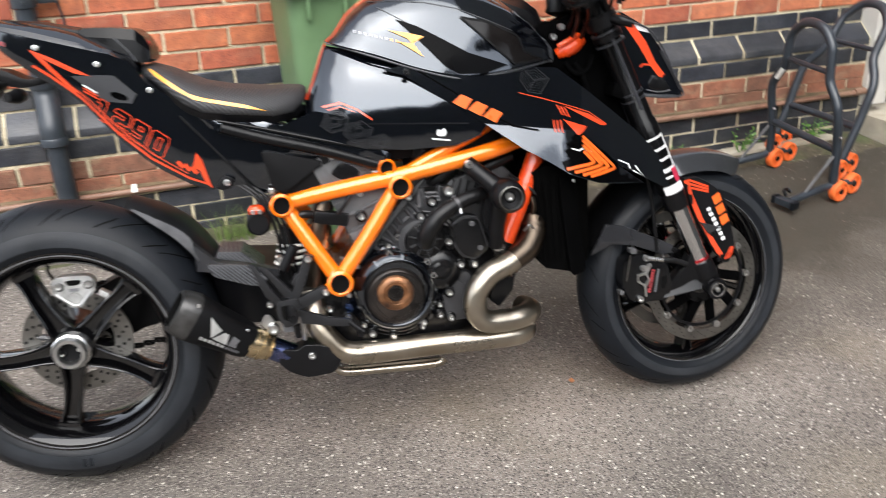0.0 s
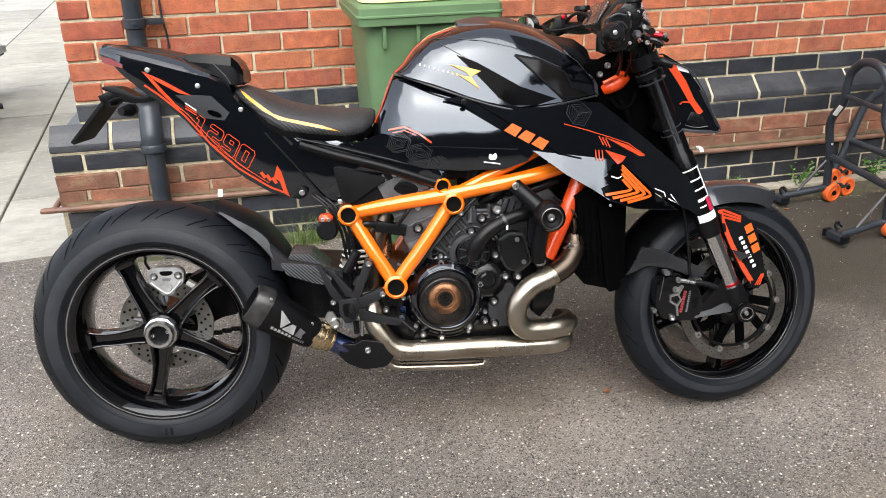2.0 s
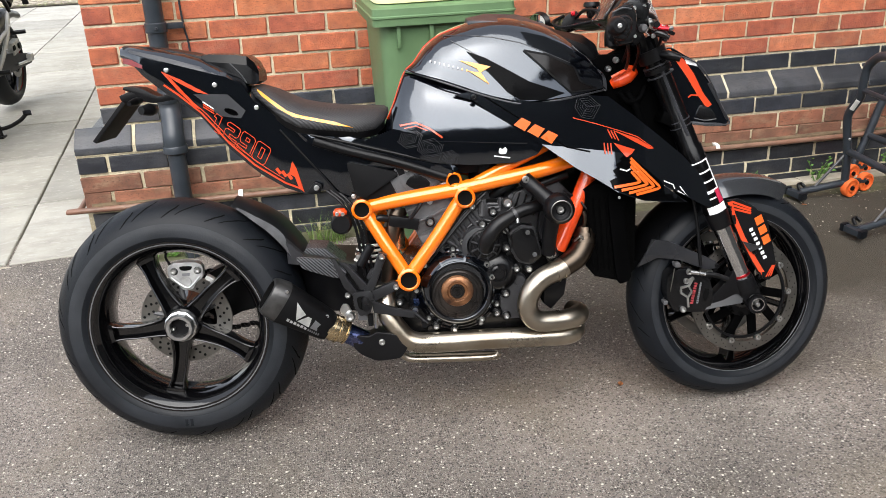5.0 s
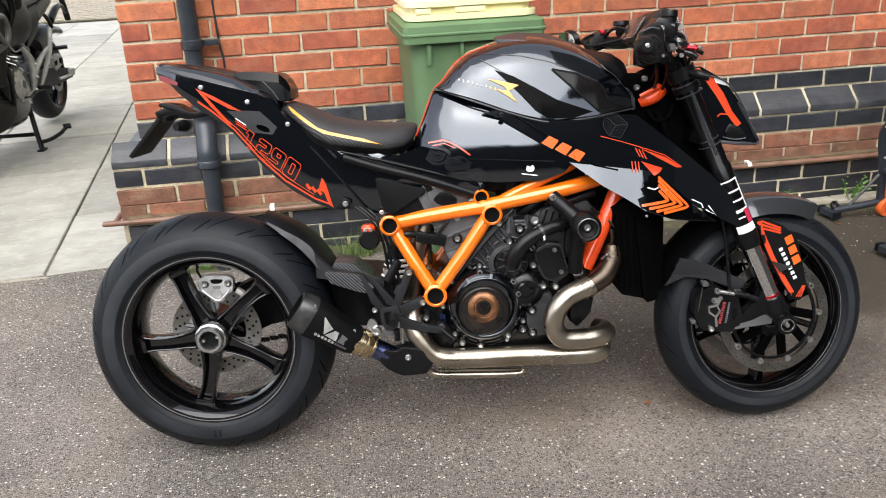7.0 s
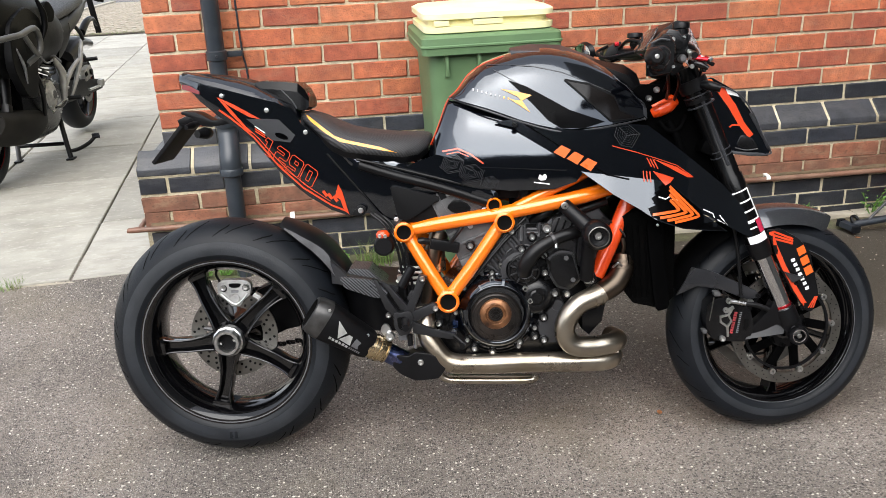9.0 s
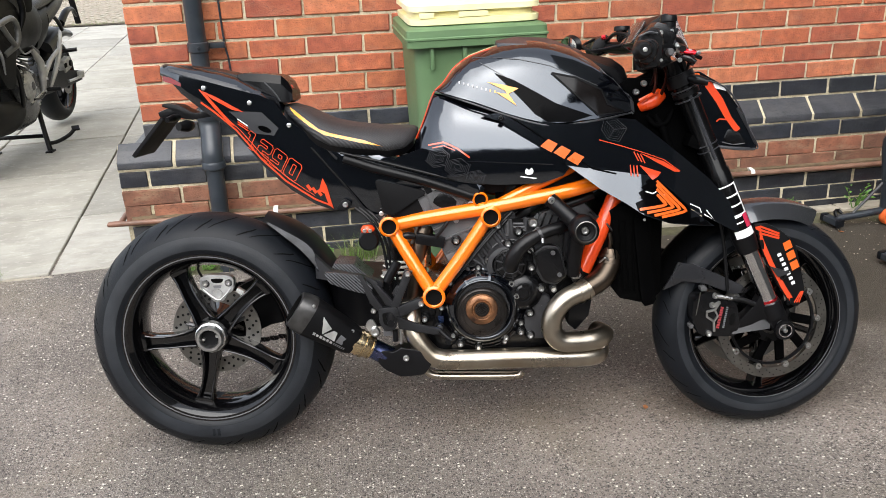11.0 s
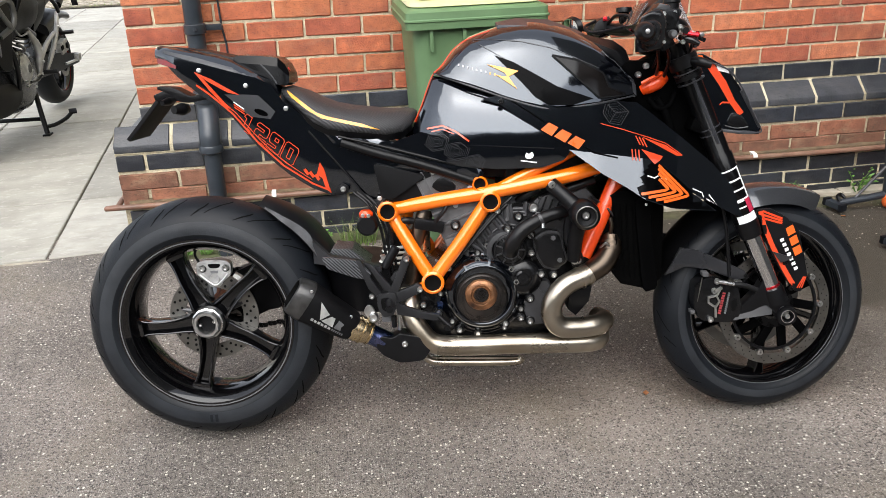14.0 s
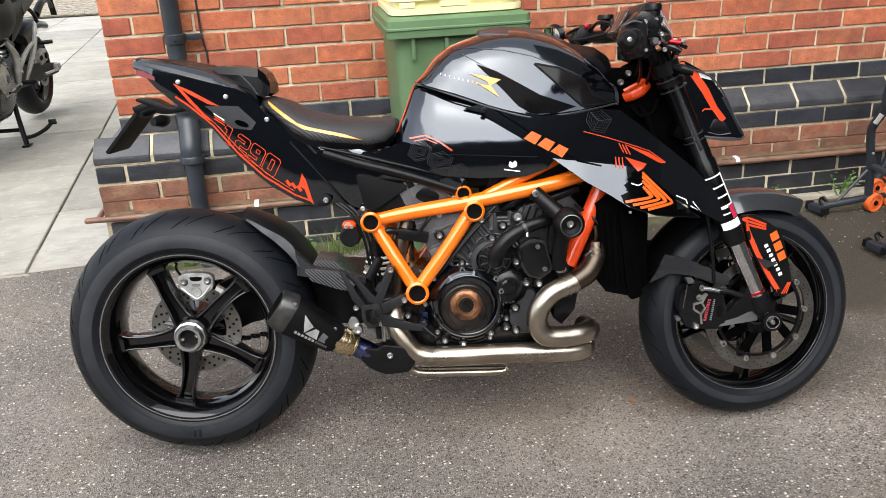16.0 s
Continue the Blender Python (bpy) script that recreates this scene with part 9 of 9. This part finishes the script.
for k in range(5):
    sp = part("spoke", spoke_mesh(0.030, 0.190, -0.026, -0.022, 0.044, 0.022, 0.045, 0.04, 0.004), RIMBLACK, fw)
    sp.matrix_basis = Matrix.Translation(FW_) @ pose(0, 0, 0, 0, -(268 + 72 * k), 0)
part("hub", lathe([(0.0, -0.07), (0.034, -0.07), (0.040, -0.05), (0.034, 0), (0.040, 0.05), (0.034, 0.07), (0, 0.07)], FC, "Y", 32), RIMBLACK, fw)
part("axle", rod((FC.x, -0.125, FC.z), (FC.x, 0.125, FC.z), 0.013), ALU, fw)
for sgn in (-1, 1):
    part("brake_disc", disc_mesh(0.126, 0.152, sgn * 0.074, 0.005, FC), DISC, fw, "drilled steel front brake disc")
    for k in range(10):
        a = 2 * math.pi * k / 10
        part("disc_carrier", box(FC + Vector((0.081 * math.cos(a), sgn * 0.068, 0.081 * math.sin(a))), (0.080, 0.008, 0.024), 0.003, (0, -math.degrees(a) + 14, 0)), INNER, fw)
    for k in range(10):
        a = 2 * math.pi * k / 10
        part("disc_button", lathe([(0.003, -0.007), (0.008, -0.007), (0.009, 0), (0.008, 0.007), (0.003, 0.007)], FC + Vector((0.1245 * math.cos(a), sgn * 0.074, 0.1245 * math.sin(a))), "Y", 14, closed=True), ALU, fw)
    part("carrier_rim", lathe([(0.110, sgn * 0.070), (0.117, sgn * 0.070), (0.117, sgn * 0.076), (0.110, sgn * 0.076)], FC, "Y", 56, closed=True), SATIN, fw)
    part("carrier_ring", lathe([(0.034, sgn * 0.064), (0.056, sgn * 0.064), (0.056, sgn * 0.072), (0.034, sgn * 0.072)], FC, "Y", 32, closed=True), SATIN, fw)
tagged(part("disc_drilling", dots(FC, -0.0770, (0.1325, 0.1390, 0.1455), 30, 0.0017), MATT, fw), kind="stuff")
for k in range(26):
    a0 = 2 * math.pi * k / 26
    for sgn in (1, -1):
        off = 0 if sgn > 0 else math.pi / 26
        g = groove_strip(FW_, 0.291, fprof, a0 + off, a0 + off + (0.20 if k % 2 else 0.12), sgn * (0.012 if k % 2 else 0.030), sgn * (0.046 if k % 2 else 0.050), 0.0045)
        if len(g.faces):
            part("tread_sipe", g, GROOVE, fw)
        else:
            g.free()
STEER = Matrix.Translation(FC) @ Matrix.Rotation(radians(8), 4, Vector((-0.40, 0, 0.92))) @ Matrix.Translation(-FC)
fw.matrix_basis = STEER
# the front lip's bright line, painted pale like the rear one
part("rim_line", lathe([(0.2125, -0.0518), (0.2155, -0.0522)], FW_, "Y", 72), DECALG, fw, "thin pale line painted for the glint round the rim")

# --- side stand on the far side
ss = part("side_stand", tube([(0.62, 0.11, 0.33), (0.645, 0.20, 0.215), (0.668, 0.29, 0.110), (0.678, 0.328, 0.068)], 0.011, 12), SATIN, bike, "black side stand resting on the tarmac")
part("stand_foot", box((0.680, 0.338, 0.0565), (0.06, 0.04, 0.008), 0.003, (9, 0, 0)), SATIN, ss)



# ---------- the second motorcycle, on its centre stand in the passage ----------
def touring_bike():
    b = thing("motorcycle", pose(-1.955, 2.36, 0.052, 0, 0, -92), "black touring motorcycle with crash bars on its centre stand", "motorcycle")
    rc, fc = Vector((-0.85, -0.03, 0.345)), Vector((0.78, -0.05, 0.315))
    for nm, c, R, half in (("rear_wheel", rc, 0.310, 0.085), ("front_wheel", fc, 0.302, 0.06)):
        w = part(nm, rim_mesh(R - 0.085, half * 0.8, c), RIMBLACK, b, "black cast wheel with a thin red rim line")
        part("tyre", lathe(tyre_profile(R, half, R - 0.085), c, "Y", 64), RUBBER, w)
        for k in range(5):
            s = part("spoke", spoke_mesh(0.03, R - 0.12, -0.02, -0.02, 0.04, 0.03, 0.04, 0.04), RIMBLACK, w)
            s.matrix_basis = Matrix.Translation(c) @ pose(0, 0, 0, 0, -(20 + 72 * k), 0)
        part("hub", rod(c + Vector((0, -0.08, 0)), c + Vector((0, 0.08, 0)), 0.04, 20), RIMBLACK, w)
        part("rim_line", lathe([(R - 0.098, half * 0.8 + 0.002), (R - 0.092, half * 0.8 + 0.004)], c, "Y", 64), REDLENS, w, "thin dark red rim line")
        part("brake_disc", disc_mesh(0.08, 0.115, half + 0.012, 0.005, c), DISC, w)
    # engine and belly
    e = part("engine", soft_loft([(-0.05, [(0, 0.28), (0.13, 0.29), (0.15, 0.40), (0.13, 0.52), (0, 0.54)]), (0.13, [(0, 0.20), (0.15, 0.22), (0.18, 0.38), (0.17, 0.55), (0, 0.60)]), (0.38, [(0, 0.20), (0.15, 0.23), (0.18, 0.38), (0.17, 0.60), (0, 0.66)]), (0.58, [(0, 0.26), (0.12, 0.28), (0.15, 0.45), (0.14, 0.62), (0, 0.66)])]), CASE, b, "black engine with a scuffed silver clutch cover")
    cvr = part("clutch_cover", lathe([(0.0, 0.212), (0.030, 0.212), (0.034, 0.206), (0.062, 0.204), (0.074, 0.198), (0.092, 0.188), (0.097, 0.172), (0.097, 0.14)], (0.215, 0, 0.455), "Y", 40), SILVER, e, "scuffed silver clutch cover")
    part("cover_badge", lathe([(0.0, 0.217), (0.024, 0.216), (0.028, 0.209)], (0.215, 0, 0.455), "Y", 24), CYL, cvr)
    bolts("cover_bolt", cvr, [(0.215 + 0.088 * math.cos(a), 0.190, 0.455 + 0.088 * math.sin(a)) for a in (0.3, 1.3, 2.3, 3.4, 4.4, 5.4)], 0.007, 0.010, ALU, (0, 1, 0))
    part("pickup_cover", lathe([(0.0, 0.196), (0.022, 0.195), (0.050, 0.184), (0.056, 0.15)], (0.345, 0, 0.505), "Y", 32), CYL, e, "grey side cover")
    part("cylinder", box((0.38, 0, 0.66), (0.22, 0.30, 0.16), 0.02, (0, 25, 0)), CASE, e)
    part("cylinder_edge", box((0.33, 0.158, 0.640), (0.20, 0.012, 0.016), 0.004, (0, 20, 0)), CYL, e)
    part("belly_pan", soft_loft([(0.20, [(0, 0.235), (0.09, 0.245), (0.15, 0.30), (0.14, 0.36), (0, 0.38)]), (0.42, [(0, 0.205), (0.12, 0.215), (0.19, 0.30), (0.17, 0.40), (0, 0.42)]), (0.68, [(0, 0.235), (0.13, 0.245), (0.205, 0.34), (0.18, 0.43), (0, 0.45)]), (0.92, [(0, 0.30), (0.10, 0.32), (0.17, 0.40), (0.15, 0.46), (0, 0.48)])]), BELLY, b, "dusty grey-brown belly pan", 60)
    part("swingarm", loft([(-0.98, [(0.10, 0.31), (0.10, 0.38), (0.14, 0.38), (0.14, 0.31)]), (-0.55, [(0.09, 0.32), (0.09, 0.44), (0.15, 0.44), (0.15, 0.32)]), (-0.05, [(-0.1, 0.34), (-0.1, 0.48), (0.14, 0.48), (0.14, 0.34)])], False), SATIN, b)
    cal = part("caliper", box((-0.66, 0.135, 0.468), (0.16, 0.05, 0.085), 0.012, (0, 8, 0)), SILVER, b, "silver rear brake caliper")
    part("caliper_cap", rod((-0.70, 0.155, 0.470), (-0.70, 0.175, 0.470), 0.022, 18), SATIN, cal)
    part("caliper_slot", box((-0.60, 0.162, 0.468), (0.05, 0.006, 0.03), 0.003, (0, 8, 0)), GROOVE, cal)
    part("axle_block", box((-0.90, 0.155, 0.36), (0.07, 0.04, 0.05), 0.006), SILVER, b)
    part("chain_adjuster", rod((-0.62, 0.155, 0.352), (-0.92, 0.155, 0.340), 0.010, 12), ALU, b, "bare metal adjuster rod")
    part("chain_guard", loft([(-0.80, [(0.08, 0.50), (0.08, 0.53), (0.12, 0.53), (0.12, 0.50)]), (-0.30, [(0.08, 0.47), (0.08, 0.52), (0.13, 0.52), (0.13, 0.47)])], False), SATIN, b)
    # fairing, tank, seat
    part("fairing", soft_loft([(-0.22, [(0, 0.68), (0.14, 0.68), (0.19, 0.80), (0.15, 0.92), (0, 0.96)]), (0.02, [(0, 0.66), (0.18, 0.66), (0.24, 0.82), (0.19, 1.00), (0, 1.06)]), (0.30, [(0, 0.66), (0.20, 0.66), (0.265, 0.84), (0.21, 1.04), (0, 1.12)]), (0.55, [(0, 0.66), (0.22, 0.62), (0.27, 0.84), (0.21, 1.06), (0, 1.15)]), (0.80, [(0, 0.72), (0.18, 0.66), (0.24, 0.88), (0.17, 1.10), (0, 1.18)]), (0.98, [(0, 0.82), (0.10, 0.80), (0.15, 0.94), (0.10, 1.10), (0, 1.14)])]), FAIRING, b, "black moulded side fairing", 60)
    part("fairing_wing", prism(rounded([(0.30, 0.92), (0.52, 1.02), (0.80, 0.94), (0.86, 0.70), (0.74, 0.52), (0.60, 0.50), (0.52, 0.66)], 4, 0.3), 0.215, 0.262, 0.02, 4), FAIRING, b, "", 60)
    part("fairing_fold", tube([(0.36, 0.272, 1.04), (0.33, 0.284, 0.96), (0.34, 0.282, 0.88), (0.40, 0.272, 0.80)], [0.010, 0.020, 0.018, 0.006], 14), FAIRING, b)
    part("fairing_cutout", prism(rounded([(0.06, 0.96), (0.16, 1.03), (0.26, 0.98), (0.24, 0.90), (0.12, 0.89)], 4, 0.4), 0.235, 0.262, 0.006), GROOVE, b)
    # pale tubes paint the light caught along the fairing's edges
    part("fairing_blade", tube([(0.775, 0.262, 0.80), (0.742, 0.272, 0.70), (0.722, 0.262, 0.60)], [0.006, 0.009, 0.005], 10), EDGEGREY, b, "pale fairing edge with painted light")
    part("panel_edge", tube([(0.46, 0.258, 0.74), (0.40, 0.255, 0.69), (0.32, 0.245, 0.665), (0.20, 0.235, 0.665)], 0.006, 8), EDGEGREY, b)
    part("side_cover", soft_loft([(-0.62, [(0, 0.78), (0.10, 0.79), (0.13, 0.84), (0.11, 0.90), (0, 0.92)]), (-0.36, [(0, 0.66), (0.13, 0.67), (0.17, 0.78), (0.14, 0.88), (0, 0.90)]), (-0.10, [(0, 0.60), (0.14, 0.60), (0.19, 0.74), (0.16, 0.88), (0, 0.92)])]), FAIRING, b, "", 60)
    part("cover_line", tube([(-0.10, 0.192, 0.90), (-0.20, 0.186, 0.84), (-0.24, 0.184, 0.80)], 0.004, 6), EDGEGREY, b)
    part("seat", soft_loft([(-0.95, [(0, 0.93), (0.11, 0.94), (0.12, 0.97), (0.09, 1.00), (0, 1.01)]), (-0.50, [(0, 0.88), (0.14, 0.89), (0.15, 0.92), (0.12, 0.95), (0, 0.96)]), (-0.15, [(0, 0.84), (0.13, 0.86), (0.14, 0.88), (0.11, 0.90), (0, 0.92)])]), SEATV, b)
    part("tail", soft_loft([(-1.25, [(0, 0.95), (0.06, 0.96), (0.07, 0.99), (0.05, 1.01), (0, 1.02)]), (-0.80, [(0, 0.82), (0.12, 0.84), (0.14, 0.88), (0.12, 0.93), (0, 0.95)]), (-0.45, [(0, 0.74), (0.14, 0.76), (0.16, 0.80), (0.14, 0.86), (0, 0.88)])]), SATIN, b)
    part("rear_guard", soft_loft([(-1.18, [(0, 0.62), (0.05, 0.61), (0.07, 0.63), (0.05, 0.66), (0, 0.67)]), (-0.86, [(0, 0.68), (0.08, 0.64), (0.10, 0.66), (0.08, 0.70), (0, 0.72)]), (-0.55, [(0, 0.62), (0.09, 0.56), (0.11, 0.58), (0.09, 0.63), (0, 0.66)])]), SATIN, b)
    part("guard_link", tube([(-0.62, 0.125, 0.82), (-0.72, 0.13, 0.76), (-0.78, 0.125, 0.70)], 0.014, 10), SATIN, b)
    part("plate_arm", tube([(-1.10, 0.02, 0.72), (-1.27, 0.02, 0.79), (-1.42, 0.02, 0.80), (-1.52, 0.02, 0.74)], [0.030, 0.026, 0.016, 0.012], 10), SATIN, b)
    part("plate_board", box((-1.545, 0.0, 0.815), (0.014, 0.045, 0.30), 0.004, (0, 20, 0)), MATT, b)
    part("rear_indicator", tube([(-1.30, 0.06, 0.965), (-1.34, 0.12, 0.945), (-1.36, 0.15, 0.93)], [0.010, 0.018, 0.010], 10), SATIN, b)
    # crash bar
    cb = part("crash_bar", tube([(1.18, 0.20, 0.86), (0.955, 0.32, 0.879), (0.836, 0.33, 0.882), (0.70, 0.325, 0.895), (0.604, 0.32, 0.892), (0.540, 0.312, 0.835), (0.562, 0.302, 0.752), (0.666, 0.26, 0.700)], 0.0165, 12, 6), CRASH, b, "dull grey tubular crash bar")
    part("crash_strut", tube([(0.800, 0.326, 0.880), (0.712, 0.32, 0.808), (0.605, 0.306, 0.748)], 0.0145, 10), CRASH, cb)
    part("crash_bar_far", tube([(1.05, -0.14, 0.84), (0.82, -0.30, 0.88), (0.60, -0.31, 0.88), (0.55, -0.30, 0.75), (0.64, -0.22, 0.60)], 0.016, 12, 6), CRASH, cb)
    # footrest hanger
    hg2 = part("footrest_hanger", tube([(0.100, 0.205, 0.668), (0.055, 0.210, 0.618), (0.020, 0.214, 0.560), (0.035, 0.214, 0.470), (0.070, 0.210, 0.375)], [0.012, 0.020, 0.026, 0.024, 0.012], 12), HANGER, b, "pale cast alloy footrest hanger")
    part("hanger_arm", tube([(0.030, 0.214, 0.455), (-0.060, 0.215, 0.515), (-0.180, 0.215, 0.565), (-0.335, 0.215, 0.605)], [0.014, 0.016, 0.015, 0.012], 12), HANGER, hg2)
    part("pillion_hanger", tube([(-0.10, 0.20, 0.385), (-0.22, 0.212, 0.48), (-0.36, 0.215, 0.585), (-0.49, 0.20, 0.690), (-0.52, 0.19, 0.72)], [0.010, 0.016, 0.016, 0.014, 0.008], 12), HANGER, hg2)
    part("pillion_peg", tube([(-0.46, 0.21, 0.585), (-0.47, 0.30, 0.590)], 0.014, 10, curve=False), SATIN, hg2)
    part("rider_peg", tube([(0.03, 0.21, 0.40), (0.02, 0.31, 0.40)], 0.014, 10, curve=False), SATIN, hg2)
    part("shift_rod", rod((0.05, 0.215, 0.40), (0.30, 0.21, 0.36), 0.006), ALU, hg2)
    part("gear_pedal", tube([(0.26, 0.22, 0.38), (0.16, 0.225, 0.37), (0.05, 0.22, 0.39)], 0.007, 8), SATIN, hg2)
    bolts("hanger_bolt", hg2, [(0.020, 0.236, 0.545), (0.036, 0.236, 0.470), (0.060, 0.222, 0.395), (-0.24, 0.228, 0.50), (-0.42, 0.222, 0.635)], 0.009, 0.010, ALU, (0, 1, 0))
    for dz in (0, 0.025, 0.05):
        part("wiring", tube([(-0.05, 0.16, 0.60 + dz), (0.10, 0.19, 0.57 + dz), (0.27, 0.19, 0.60 + dz), (0.42, 0.18, 0.66 + dz)], 0.006, 8), HOSE, b)
    part("coolant_hose", tube([(0.38, 0.19, 0.36), (0.43, 0.22, 0.46), (0.46, 0.23, 0.56), (0.50, 0.22, 0.66)], 0.014, 12), HOSE, b)
    part("hose_end", tube([(0.30, 0.20, 0.615), (0.24, 0.205, 0.590), (0.20, 0.20, 0.565)], 0.009, 8), CYL, b)
    part("frame_spar", tube([(-0.10, 0.16, 0.62), (0.15, 0.195, 0.70), (0.36, 0.20, 0.74)], 0.022, 12), SATIN, b)
    bolts("frame_bolt", b, [(0.02, 0.185, 0.62), (0.20, 0.195, 0.575), (0.33, 0.195, 0.565), (0.14, 0.195, 0.33), (0.42, 0.20, 0.60)], 0.009, 0.010, ALU, (0, 1, 0))
    # fork and stand
    for sgn in (-1, 1):
        fk = part("fork_leg", tube([(0.74, sgn * 0.10, 0.315), (0.62, sgn * 0.10, 0.66), (0.52, sgn * 0.10, 0.92)], [0.03, 0.03, 0.026], 16, curve=False), SATIN, b)
        part("fork_shroud", box((0.735, sgn * 0.115, 0.40), (0.06, 0.04, 0.18), 0.01, (0, -20, 0)), SATIN, fk)
    bm = bmesh.new()
    rows = []
    for k in range(11):
        a = radians(20 + 130 * k / 10)
        n = Vector((math.cos(a), 0, math.sin(a)))
        rows.append([bm.verts.new(fc + n * 0.322 + Vector((0, f * 0.07, 0)) - n * 0.04 * abs(f) ** 2.5) for f in (-1, -0.6, 0, 0.6, 1)])
    for p, q in zip(rows, rows[1:]):
        for j in range(4):
            bm.faces.new((p[j], p[j + 1], q[j + 1], q[j]))
    bmesh.ops.solidify(bm, geom=bm.faces[:], thickness=0.003)
    part("front_mudguard", bm, SATIN, b)
    st = part("centre_stand", tube([(0.00, 0.13, 0.28), (0.055, 0.16, 0.14), (0.090, 0.185, 0.012)], 0.016, 10), SATIN, b, "dark steel centre stand")
    part("stand_leg", tube([(0.00, -0.13, 0.28), (0.055, -0.15, 0.14), (0.075, -0.155, 0.012)], 0.015, 10), CYL, st)
    part("stand_bar", rod((0.055, 0.16, 0.105), (0.055, -0.15, 0.105), 0.013), SATIN, st)
    part("stand_foot", box((0.095, 0.188, 0.008), (0.075, 0.045, 0.016), 0.004), SATIN, st)
    part("stand_foot", box((0.080, -0.158, 0.008), (0.07, 0.04, 0.016), 0.004), SATIN, st)
    part("stand_tang", tube([(0.075, 0.175, 0.055), (0.04, 0.23, 0.060), (-0.02, 0.285, 0.085), (-0.06, 0.315, 0.115)], 0.013, 10), SATIN, st)
    part("tang_pad", box((-0.065, 0.320, 0.120), (0.05, 0.05, 0.014), 0.005, (0, 20, 20)), SATIN, st)
    part("handlebar", tube([(0.44, -0.36, 1.16), (0.50, -0.15, 1.14), (0.50, 0.15, 1.14), (0.44, 0.36, 1.16)], 0.013, 10), SATIN, b)


touring_bike()

slabs()
far_paving()
house_bricks()
